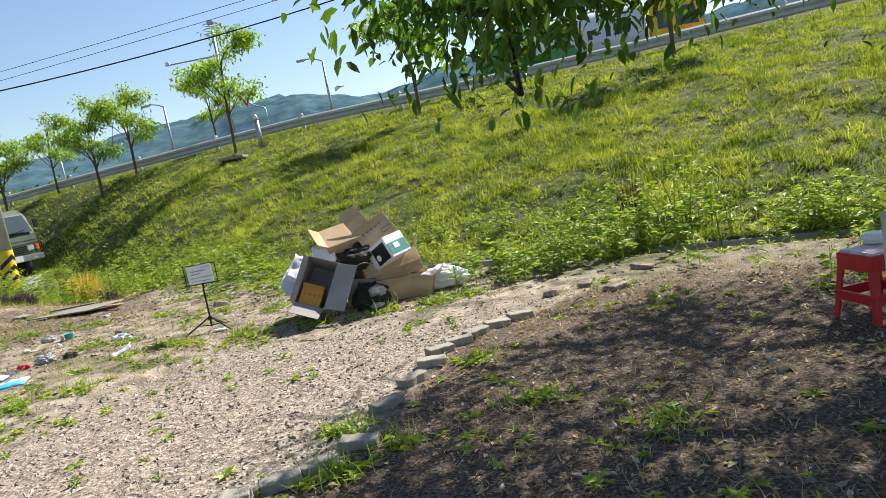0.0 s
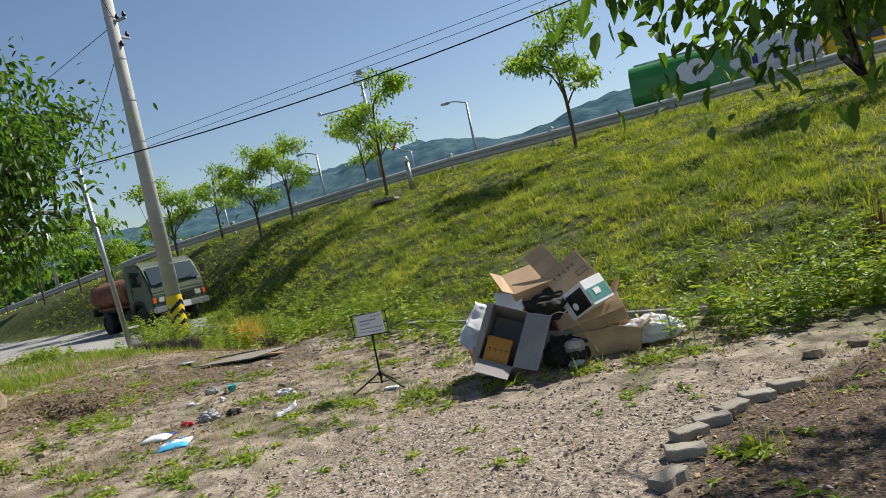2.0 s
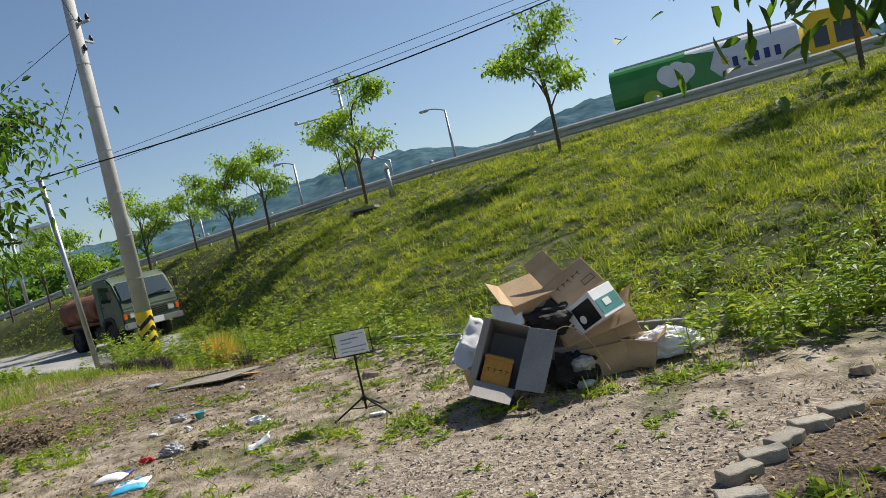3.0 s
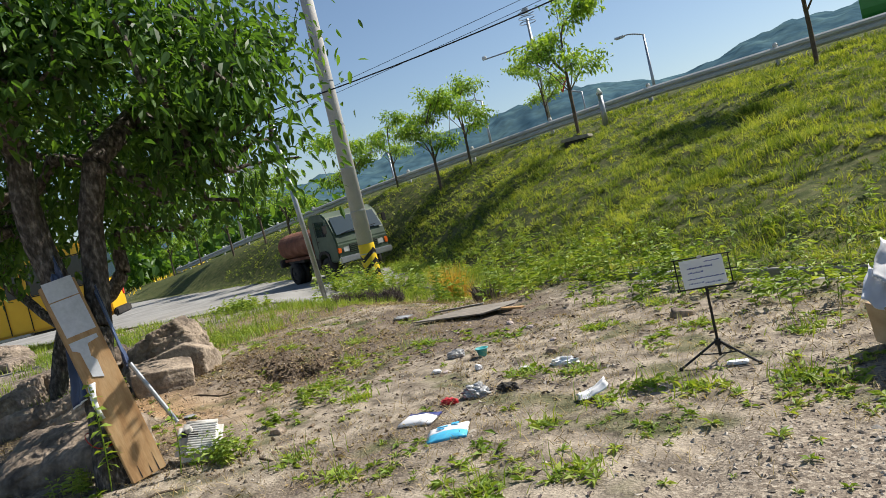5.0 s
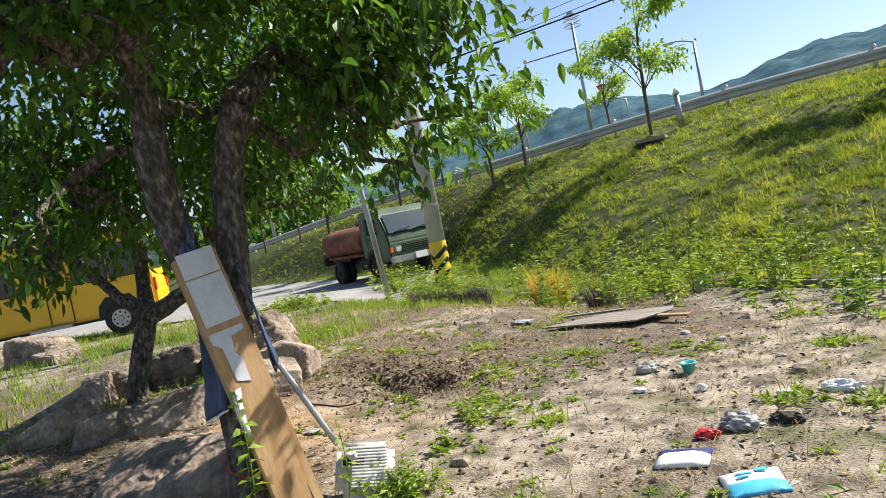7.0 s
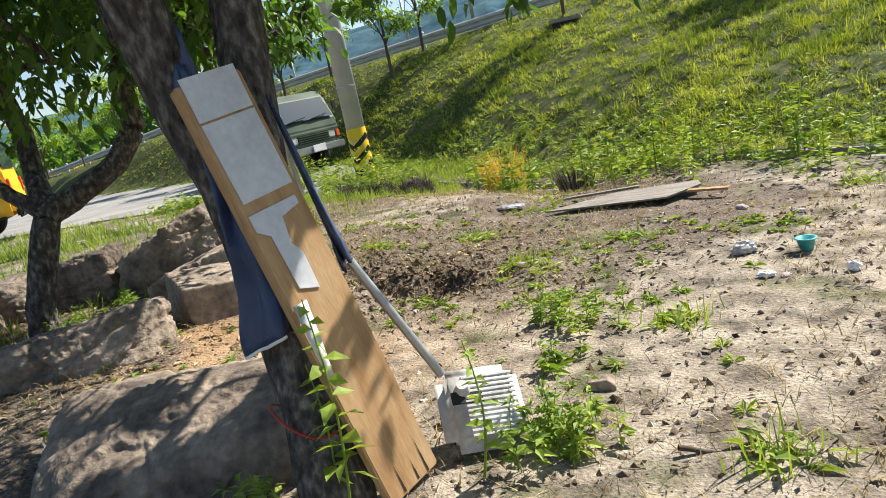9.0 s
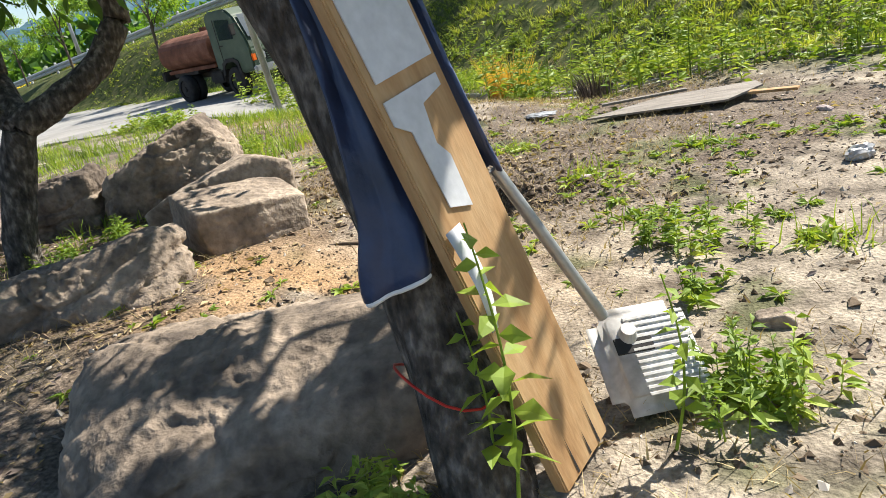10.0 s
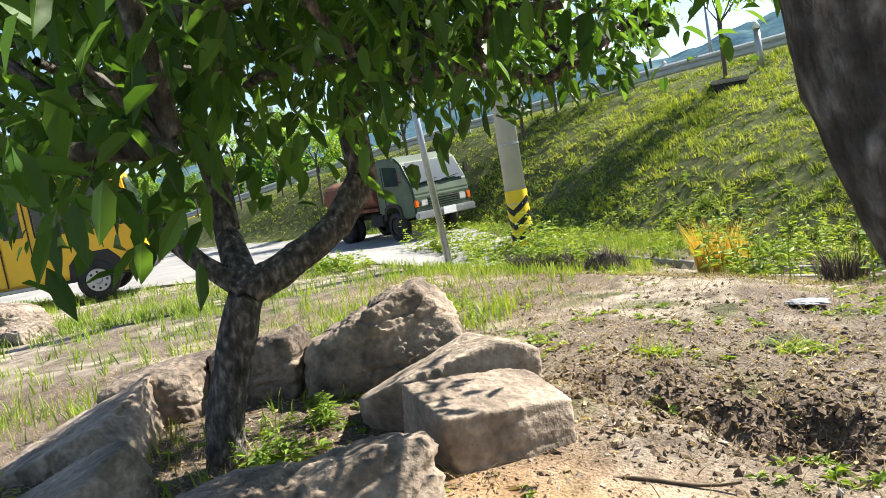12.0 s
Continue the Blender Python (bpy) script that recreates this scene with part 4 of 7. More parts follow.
def script_marks(t, x, y, z, n, h, mat, turn=0, gap=1.25):
    """Bars where hand lettering cannot be read."""
    for k in range(n):
        m = pose(x + k * h * gap * math.cos(radians(turn)), y, z + k * h * gap * math.sin(radians(turn)), 0, -turn + (12 if k % 2 else -14), 0)
        bm = join(box((h * 0.75, 0.002, h * 0.14), (0, 0, h * 0.3)), box((h * 0.14, 0.002, h * 0.8), (h * 0.1 * (k % 3 - 1), 0, 0)))
        part("mark", bm, M[mat], t, "hand-drawn mark").matrix_local = m


carton("grey_carton", "grey_card", (0.29, 0.36, 0.47), pose(-0.43, -0.22, 0.285, -28, 23, -12), "large grey cardboard box lying open toward the yard", (("bottom", 48, 0.18), ("right", 68, 0.22), ("left", -60, 0.05)), "front")


def orange_extra(t, w, d, h):
    script_marks(t, -0.06, -d / 2 - 0.003, 0.02, 4, 0.035, "dark_ink", 0)
    part("rim", join(box((w + 0.012, 0.012, 0.02), (0, -d / 2 - 0.004, h / 2 - 0.02)), box((w + 0.012, 0.012, 0.02), (0, -d / 2 - 0.004, -h / 2 + 0.02))), M["orange_box"], t)


carton("orange_box", "orange_box", (0.20, 0.15, 0.26), pose(-0.51, -0.34, 0.20, -28, 23, -10), "orange printed box inside the grey carton", tape=False, extra=orange_extra)


def brown_marks(t, w, d, h):
    script_marks(t, -w * 0.3, -d / 2 - 0.004, h * 0.12, 5, 0.04, "dark_ink", 2)
    part("stamp", join(box((0.1, 0.002, 0.004), (w * 0.28, -d / 2 - 0.004, -h * 0.1)), box((0.1, 0.002, 0.004), (w * 0.28, -d / 2 - 0.004, -h * 0.26)), box((0.004, 0.002, 0.05), (w * 0.28 - 0.05, -d / 2 - 0.004, -h * 0.18)), box((0.004, 0.002, 0.05), (w * 0.28 + 0.05, -d / 2 - 0.004, -h * 0.18))), M["dark_ink"], t)


carton("brown_carton", "card", (0.36, 0.3, 0.22), pose(-0.14, 0.14, 0.64, 32, -8, 14), "brown cardboard box with a top flap up", (("left", -52, 0.13),), None)
carton("marked_carton", "card", (0.38, 0.22, 0.27), pose(0.22, 0.10, 0.64, -36, -25, 12), "brown cardboard box with handwritten marks and a raised flap", (("front", 4, 0.24, 0.55), ("right", 60, 0.04)), None, extra=brown_marks)


def print_extra(t, w, d, h):
    part("print", box((w * 0.52, 0.004, h * 0.8), (w * 0.18, -d / 2 - 0.004, -0.01)), M["black"], t, "black printed panel")
    bm = bmesh.new()
    bmesh.ops.create_circle(bm, cap_ends=True, segments=16, radius=0.032, matrix=Matrix.Translation((0.02, -d / 2 - 0.008, -0.03)) @ Matrix.Rotation(math.pi / 2, 4, "X"))
    part("disc", bm, M["white"], t)
    for k in range(5):
        part("print_line", box((0.05 + 0.02 * (k % 2), 0.002, 0.012), (-w * 0.32, -d / 2 - 0.004, 0.07 - 0.03 * k)), M["dark_ink"], t)
    part("teal_panel", box((0.004, d * 0.94, h * 0.55), (w / 2 + 0.004, 0, -h * 0.12)), M["teal"], t, "teal printed end")
    part("emblem", box((0.004, d * 0.3, h * 0.25), (w / 2 + 0.008, -0.02, -h * 0.05), 0.001), M["white"], t)


carton("printed_carton", "paper", (0.40, 0.26, 0.22), pose(0.28, -0.12, 0.48, 6, -26, -50), "white carton printed in black and teal", tape=False, extra=print_extra)
carton("long_carton", "card", (0.58, 0.34, 0.24), pose(0.30, 0.04, 0.28, -16, -9, 8), "long brown cardboard box under the printed one", (("right", 35, 0.14), ("front", 160, 0.16)), "top")
carton("flat_carton", "card", (0.42, 0.3, 0.22), pose(0.30, -0.04, 0.11, 0, 2, 12), "dusty brown cardboard box at the foot of the heap", (), None)
carton("torn_carton", "card", (0.26, 0.24, 0.2), pose(0.58, -0.06, 0.11, 0, 14, -16), "torn brown cardboard box beside the sack", (("left", -30, 0.1), ("right", 40, 0.1)), "top")
carton("back_carton", "card", (0.4, 0.34, 0.3), pose(-0.12, 0.24, 0.42, 8, 10, 10), "brown cardboard box deep in the heap", (("left", -30, 0.12),), None)
carton("small_carton", "grey_card", (0.3, 0.3, 0.26), pose(0.02, 0.0, 0.14, 0, 6, -20), "grubby grey cardboard box deep in the heap", (), None)
carton("low_carton", "card", (0.2, 0.3, 0.24), pose(-0.62, -0.02, 0.14, 0, -6, 14), "brown cardboard box behind the grey carton", (), None)


def loose_sheet(name, mat, size, m, label, category, curl=0.05, seed=0, n=10, base=None):
    """A thin sheet with a soft, uneven bend."""
    w, h = size
    u, v = np.meshgrid(np.linspace(-0.5, 0.5, n), np.linspace(-0.5, 0.5, n))
    z = curl * (fbm(u * 3 + seed, v * 3, 1.0, 3, seed) - 0.5) * 2 + curl * 0.6 * u * u * 4
    V = np.stack([u * w * (1 + 0.06 * np.sin(v * 9 + seed)), v * h * (1 + 0.05 * np.sin(u * 11 + seed)), z], -1).reshape(-1, 3)
    low = V.copy()
    low[:, 2] -= 0.003
    i = (np.arange(n - 1)[:, None] * n + np.arange(n - 1)[None]).ravel()
    q = np.stack([i, i + 1, i + n + 1, i + n], 1)
    rim = np.concatenate([np.arange(n - 1), np.arange(n - 1) * n + n - 1, (n * n - 1) - np.arange(n - 1), (n - 1 - np.arange(n - 1)) * n])
    nxt = np.roll(rim, -1)
    side = np.stack([rim, rim + n * n, nxt + n * n, nxt], 1)
    ob = tri_ob(name, np.concatenate([V, low]), np.concatenate([q, q[:, ::-1] + n * n, side]), M[mat], smooth=True)
    ob.matrix_world = (base or Matrix.Identity(4)) @ m
    return tagged(ob, label, category)


loose_sheet("foam_sheet", "paper", (0.20, 0.28), pose(-0.60, 0.04, 0.46, 50, 34, 0), "white foam packing sheet in the heap", "packing sheet", 0.03, 2, base=PILE)
loose_sheet("foam_sheet", "paper", (0.24, 0.18), pose(-0.33, -0.02, 0.57, 56, 8, -6), "pale lavender foam packing sheet", "packing sheet", 0.02, 5, base=PILE)
loose_sheet("foam_sheet", "paper", (0.2, 0.26), pose(-0.70, -0.02, 0.34, 46, 36, 0), "white foam packing sheet in the heap", "packing sheet", 0.03, 8, base=PILE)


def crumple(name, mat, m, size, label, category, seed=0, amp=0.35, sub=3):
    """A crumpled, closed lump: film, sack, cloth or clod."""
    bm = bmesh.new()
    bmesh.ops.create_icosphere(bm, subdivisions=sub, radius=1)
    for v in bm.verts:
        d = v.co.normalized()
        k = 1 + 0.6 * amp * (noise.turbulence(d * 1.7 + Vector((seed * 3.1, seed, 0)), 4, True) - 0.55) * 1.6
        v.co = Vector((d.x * k * size[0], d.y * k * size[1], max(d.z * k, -0.55) * size[2]))
    me = bpy.data.meshes.new(name)
    bm.to_mesh(me)
    bm.free()
    me.materials.append(M[mat])
    ob = new(name, me)
    ob.matrix_world = m
    return tagged(ob, label, category)


crumple("white_sack", "paper", PILE @ pose(0.80, 0.02, 0.09, 0, 0, -6), (0.27, 0.15, 0.14), "crumpled white woven plastic sack", "sack", 4, 0.28, 5)
# Two near-black lumps stand in for the shaded bundles inside the heap.
crumple("rubbish_bag", "rubber", PILE @ pose(0.06, -0.2, 0.09), (0.2, 0.16, 0.16), "dark bundle filling the shaded middle of the cartons", "rubbish bag", 9, 0.6, 4)
crumple("rubbish_bag", "chassis", PILE @ pose(0.02, 0.02, 0.45), (0.24, 0.2, 0.16), "dark bundle filling the shaded middle of the cartons", "rubbish bag", 13, 0.6, 4)
crumple("foil_tray", "film", PILE @ pose(0.1, -0.42, 0.03, 0, 0, 20), (0.07, 0.05, 0.03), "small crumpled clear plastic tray", "tray", 3, 0.5)
crumple("foil_bag", "galvanised", PILE @ pose(0.12, -0.32, 0.15, 20, 0, 0), (0.09, 0.05, 0.07), "crushed silvery packet below the cartons", "packet", 6, 0.3, 4)
v_, f_ = tubes([[((-0.05 + 0.34 * s, -0.36 - 0.05 * s, 0.42 + 0.1 * math.sin(s * 2.6) - 0.38 * s * s), 0.004) for s in np.linspace(0, 1, 14)]], 5)
strap = tri_ob("packing_strap", v_, f_, M["card"], smooth=True)
strap.matrix_world = PILE
tagged(strap, "loose tan packing strap on the heap", "strap")


# ---- the notice on its stand ----
def notice_stand():
    x, y = -1.61, 6.40
    t = thing("notice_stand", pose(x, y, gz(x, y), 0, 0, 10), "black folding music stand used for a notice", "music stand")
    part("tube", cyl(0.010, 0.008, (0, 0, 0.05), (0, 0, 0.5), 10), M["black"], t)
    part("hub", cyl(0.022, 0.02, (0, 0, 0.12), (0, 0, 0.16), 12), M["black"], t)
    for a in (200, 335, 80):
        c, s = math.cos(radians(a)), math.sin(radians(a))
        leg = part("leg", cyl(0.008, 0.008, (0.015 * c, 0.015 * s, 0.145), (0.26 * c, 0.26 * s, 0.008), 8), M["black"], t)
        part("rubber_foot", cyl(0.012, 0.014, (0.255 * c, 0.255 * s, 0.018), (0.265 * c, 0.265 * s, 0.0), 8), M["rubber"], leg)
        part("stay", cyl(0.005, 0.005, (0, 0, 0.06), (0.13 * c, 0.13 * s, 0.082), 6), M["black"], t)
    desk = part("desk_frame", join(*[box(s, at, 0.001, None, 1) for s, at in (((0.36, 0.008, 0.010), (0, 0.004, 0.50)), ((0.36, 0.008, 0.008), (0, 0.004, 0.70)), ((0.40, 0.008, 0.008), (0, 0.004, 0.60)), ((0.008, 0.008, 0.21), (-0.165, 0.004, 0.60)), ((0.008, 0.008, 0.21), (0.165, 0.004, 0.60)), ((0.02, 0.012, 0.2), (0, 0.014, 0.55)))]), M["black"], t)
    for sx in (-0.17, 0.17):
        part("ledge", box((0.012, 0.03, 0.02), (sx, -0.015, 0.505), 0.003), M["black"], desk)
    return t


notice_stand()


def notice_sheet():
    x, y = -1.61, 6.40
    t = thing("notice", pose(x, y, gz(x, y), 0, 0, 10) @ pose(0, -0.006, 0.602, 0, -2, 0), "white handwritten notice sheet clipped to the stand", "notice")
    part("paper_sheet", box((0.265, 0.004, 0.185), (0, 0, 0), 0.001, None, 1), M["paper"], t)
    part("clip", box((0.03, 0.012, 0.02), (0.0, 0, 0.1), 0.003), M["galvanised"], t)
    for z, x0, x1, h in ((0.065, 0.02, 0.11, 0.008), (0.035, -0.09, 0.07, 0.014), (0.005, -0.09, -0.01, 0.011), (-0.035, -0.1, 0.11, 0.011), (-0.065, -0.1, -0.02, 0.009), (-0.072, 0.0, 0.1, 0.009)):
        k = x0
        i = 0
        while k < x1:
            w = 0.008 + 0.010 * ((i * 7) % 3) / 3
            part("writing", box((w, 0.001, h * (0.55 + 0.25 * (i % 2))), (k + w / 2, -0.0035, z + 0.002 * (i % 2))), M["ink"], t)
            k += w + 0.005
            i += 1
    return t


notice_sheet()


# ---- stool and table under the tree ----
def plastic_stool():
    x, y = 3.93, 4.46
    t = thing("plastic_stool", pose(x, y, gz(x, y), 0, 0, 25), "red plastic stool with a pinkish-white seat under the tree", "stool")
    t.scale = (0.87, 0.87, 0.87)
    part("seat", box((0.30, 0.30, 0.025), (0, 0, 0.455), 0.012), M["pink_top"], t, "pinkish-white seat top")
    part("apron", join(*[box((0.31, 0.012, 0.11), (0, -0.15, 0.395), 0.004, None, 1), box((0.31, 0.012, 0.11), (0, 0.15, 0.395), 0.004, None, 1), box((0.012, 0.31, 0.11), (-0.15, 0, 0.395), 0.004, None, 1), box((0.012, 0.31, 0.11), (0.15, 0, 0.395), 0.004, None, 1)]), M["red_plastic"], t)
    for sx in (-1, 1):
        for sy in (-1, 1):
            bm = bmesh.new()
            top, bot = 0.15, 0.19
            for z, o, w in ((0.40, top, 0.05), (0.0, bot, 0.038)):
                for a, b in ((0, 0), (w, 0), (w, 0.014), (0.014, 0.014), (0.014, w), (0, w)):
                    bm.verts.new((sx * (o - a), sy * (o - b), z))
            bm.verts.ensure_lookup_table()
            for i in range(6):
                j = (i + 1) % 6
                bm.faces.new((bm.verts[i], bm.verts[j], bm.verts[6 + j], bm.verts[6 + i]))
            bm.faces.new(bm.verts[:6])
            bm.faces.new(bm.verts[6:])
            part("leg", bm, M["red_plastic"], t)
    for s in (-1, 1):
        part("stretcher", box((0.33, 0.012, 0.07), (0, s * 0.170, 0.16), 0.004, None, 1), M["red_plastic"], t)
        part("stretcher", box((0.012, 0.33, 0.07), (s * 0.170, 0, 0.16), 0.004, None, 1), M["red_plastic"], t)
    return t


plastic_stool()
tagged(part("dish", join(cyl(0.05, 0.07, (3.98, 4.57, 0.41), (3.98, 4.57, 0.44), 16), cyl(0.07, 0.055, (3.98, 4.57, 0.44), (3.98, 4.57, 0.47), 16)), M["white"], None), "small white dish standing on the stool", "dish")


def folding_table():
    x, y = 4.28, 3.72
    t = thing("folding_table", pose(x, y, gz(x, y), 0, 0, 28), "light grey plastic-topped folding table under the tree", "table")
    part("tabletop", box((0.9, 0.7, 0.04), (0.1, 0, 0.70), 0.012), M["fan"], t)
    part("cloth", box((0.012, 0.72, 0.3), (-0.36, 0, 0.56), 0.004), M["fan"], t, "pale cover hanging over the edge")
    for sx in (-0.3, 0.5):
        for sy in (-0.3, 0.3):
            part("leg", cyl(0.014, 0.014, (sx, sy, 0), (sx, sy, 0.68), 10), M["galvanised"], t)
    return t


folding_table()


# ---- boulders ----
def boulder(x, y, z, half, yaw, label, seed, p=9, tilt=(0, 0), cuts=7, bump=0.05, hewn=()):
    """A rounded block: planes blended by a power, roughened by noise."""
    r = random.Random(seed)
    planes = []
    for ax in range(3):
        for s in (-1, 1):
            nrm = Vector([s if i == ax else r.uniform(-0.22, 0.22) for i in range(3)]).normalized()
            planes.append((nrm, half[ax] * r.uniform(0.9, 1.05)))
    for _ in range(cuts):
        nrm = Vector((r.uniform(-1, 1), r.uniform(-1, 1), r.uniform(-0.2, 1))).normalized()
        ext = abs(nrm.x) * half[0] + abs(nrm.y) * half[1] + abs(nrm.z) * half[2]
        planes.append((nrm, ext * r.uniform(0.70, 0.88)))
    planes += [(Vector(n).normalized(), c) for n, c in hewn]
    bm = bmesh.new()
    bmesh.ops.create_icosphere(bm, subdivisions=5 if half[0] < 0.3 else 6, radius=1)
    off = Vector((seed * 1.7, seed * 0.9, 0))
    for v in bm.verts:
        d = v.co.normalized()
        k = sum(max(0.0, nrm.dot(d) / c) ** p for nrm, c in planes) ** (-1 / p)
        q = d * k
        k += bump * (noise.fractal(q * 2.2 + off, 0.9, 2.0, 6) * 0.5) + bump * 0.6 * noise.noise(q * 7 + off) * noise.noise(q * 2 - off) - bump * 0.55 * abs(noise.noise(q * 6 + off)) - bump * 0.42 * abs(noise.noise(q * 13 - off)) + bump * 0.3 * noise.noise(q * 25 + off) + bump * 0.2 * noise.noise(q * 50 + off) - bump * 1.1 * max(0.0, 0.10 - abs(noise.noise(Vector((q.x * 2.4, q.y * 2.4, q.z * 5.5)) - off))) * 6
        v.co = d * k
    me = bpy.data.meshes.new("boulder")
    bm.to_mesh(me)
    bm.free()
    me.polygons.foreach_set("use_smooth", np.ones(len(me.polygons), bool))
    me.materials.append(M["rock"])
    ob = new("boulder", me)
    ob.matrix_world = pose(x, y, z, tilt[0], tilt[1], yaw)
    return tagged(ob, label, "boulder", "boulders round the trees")


boulder(-8.80, 6.98, 0.34, (0.60, 0.36, 0.42), 33, "tall weathered boulder with a pointed top", 3, 30, (0, 0), 3, 0.05,
        [((-0.42, 0.0, 1), 0.30), ((0.75, -0.1, 0.65), 0.52), ((-0.55, -0.8, 0.25), 0.42), ((0.2, -1, 0.35), 0.36), ((-1, -0.2, 0.5), 0.52)])
boulder(-9.62, 6.62, 0.20, (0.36, 0.3, 0.30), 20, "dark rounded boulder behind the forked tree", 11, 14, (0, 0), 5, 0.04)
boulder(-7.98, 6.50, 0.25, (0.50, 0.32, 0.24), 38, "tan slab-like boulder resting behind a square block", 21, 50, (-6, -4), 1, 0.018,
        [((-0.3, 0.1, 1), 0.20), ((0.5, 0.1, 1), 0.33), ((-0.5, -1, -0.4), 0.33), ((-1, -0.5, -0.5), 0.45)])
boulder(-7.46, 6.08, 0.20, (0.33, 0.26, 0.24), 55, "square-cut tan sandstone block", 31, 90, (0, 0), 0, 0.008,
        [((0.06, -0.16, 1), 0.20), ((0.9, -0.25, 0.75), 0.37), ((0.1, -1, 0.12), 0.255), ((-1, -0.1, 0.1), 0.33)])
boulder(-7.88, 5.15, 0.13, (0.66, 0.32, 0.27), 26, "long rounded grey-brown boulder", 41, 12, (0, 2), 6, 0.06,
        [((0.2, -0.75, 0.7), 0.30), ((-0.9, -0.3, 0.6), 0.55), ((0.7, -0.6, 0.3), 0.52)])
boulder(-6.22, 4.42, 0.10, (0.66, 0.42, 0.27), 24, "broad flat-topped boulder beside the leaning trunk", 51, 14, (0, 3), 6, 0.038,
        [((-0.12, -0.35, 1), 0.23), ((-0.6, -0.5, 0.6), 0.42)])
boulder(-10.08, 6.08, 0.22, (0.34, 0.28, 0.27), 35, "dark smooth rounded boulder in the shade", 61, 7, (0, 0), 3, 0.03)
boulder(-10.02, 5.36, 0.17, (0.50, 0.36, 0.28), 33, "blocky grey boulder in the shade", 71, 40, (0, 0), 2, 0.035, [((-0.35, -0.1, 1), 0.12)])
boulder(-9.15, 4.80, 0.14, (0.46, 0.34, 0.30), 33, "large blocky grey boulder in the shade", 81, 40, (0, 0), 2, 0.035, [((-0.4, -0.1, 1), 0.14)])
boulder(-17.3, 8.3, 0.28, (0.75, 0.42, 0.34), 10, "pale rounded boulder by the lane", 91, 9, (0, 0), 6)
boulder(-16.0, 7.95, 0.14, (0.42, 0.25, 0.2), 6, "small square-cut pale boulder by the lane", 95, 30, (0, 0), 3)
boulder(-18.9, 8.2, 0.2, (0.5, 0.4, 0.25), -8, "pale boulder by the lane", 97, 10, (0, 0), 5)


# ---- the tree with the leaning board ----
def grow(base_nodes, targets, start_r, leaf_len, per_twig, mat, name, label, m=None, droop=0.5, keep=None, bark="bark", spread=0.28, sag=0.1, power=0.42, flat=0.6, first=3, rise=0.0, forks=()):
    """A tree: limbs reach from the trunk to every target, thicker where more of them meet; leaves hang along the twigs."""
    pos = [np.array(p, float) for p in base_nodes]
    parent = [-1] + list(range(len(pos) - 1))
    for at, chain in forks:
        last = at
        for q in chain:
            pos.append(np.array(q, float))
            parent.append(last)
            last = len(pos) - 1
    order = sorted(range(len(targets)), key=lambda i: min(np.linalg.norm(targets[i] - q) for q in pos[first - 1:]))
    ends = []
    for i in order:
        tgt = targets[i]
        P = np.array(pos[first - 1:])
        cost = np.linalg.norm(P - tgt, axis=1) + 0.35 * np.maximum(0, P[:, 2] - tgt[2]) + 3 * np.maximum(0, P[:, 2] - tgt[2] + rise * np.hypot(P[:, 0] - tgt[0], P[:, 1] - tgt[1])) * (rise > 0)
        k = int(np.argmin(cost)) + first - 1
        a, span = pos[k], np.linalg.norm(tgt - pos[k])
        steps = max(1, int(span / 0.28))
        last = k
        wob = rng.normal(size=3) * 0.06 * span
        for s in range(1, steps + 1):
            f = s / steps
            q = a + (tgt - a) * f + wob * math.sin(math.pi * f) + np.array([0, 0, 0.10 * span * math.sin(math.pi * f)])
            pos.append(q)
            parent.append(last)
            last = len(pos) - 1
        ends.append(last)
    load = np.zeros(len(pos))
    for e in ends:
        k = e
        while k >= 0:
            load[k] += 1
            k = parent[k]
    top = load.max()
    rad = np.maximum(0.004, start_r * (load / top) ** power)
    kids = {}
    for k, p in enumerate(parent):
        kids.setdefault(p, []).append(k)
    stems, limbs, twigs = [], [], []
    stack = [(0, None)]
    while stack:
        k, before = stack.pop()
        path = [] if before is None else [(pos[before], min(rad[before], rad[k] * 1.3))]
        cur = k
        while True:
            path.append((pos[cur], rad[cur]))
            ch = sorted(kids.get(cur, []), key=lambda c: -load[c])
            if not ch:
                break
            for c in ch[1:]:
                stack.append((c, cur))
            cur = ch[0]
        if len(path) > 1:
            (stems if before is None else limbs if path[1][1] > 0.022 else twigs).append(path)
    t = thing(name, m or Matrix.Identity(4), label, "tree")
    if m is None:
        t.matrix_world = Matrix.Translation(base_nodes[0])
    inv = -np.array(base_nodes[0], float) if m is None else np.zeros(3)

    def flare(path):
        out, P = [], path
        for (a, ra), (b, rb) in zip(P[:-1], P[1:]):
            n = max(1, int(np.linalg.norm(b - a) / 0.03))
            for s in range(n):
                f = s / n
                out.append((a + (b - a) * f, ra + (rb - ra) * f))
        return out + [P[-1]]

    v, f = tubes([flare(p) for p in stems], 36)
    d = np.stack([fbm(v[:, 0] * 9 + v[:, 2] * 2, v[:, 1] * 9 + v[:, 2] * 2, 1.0, 3, 2 + a) - 0.5 for a in range(3)], 1)
    ridge = np.abs(fbm(v[:, 0] * 30 + v[:, 2] * 3, v[:, 1] * 30 - v[:, 2] * 4, 1.0, 3, 8) - 0.5) + 0.6 * np.abs(fbm(v[:, 0] * 12 + v[:, 2] * 30, v[:, 1] * 12, 1.0, 3, 4) - 0.5)
    d = d - ridge[:, None] * rng.normal(1, 0.15, (len(v), 1)) * np.array([0.55, -0.55, 0.1])
    tri_ob("trunk", v + inv + d * start_r * 0.28, f, M[bark], t, smooth=True)
    for p in limbs:
        v, f = tubes([flare(p)], 8)
        tri_ob("limb", v + inv, f, M[bark], t, smooth=True)
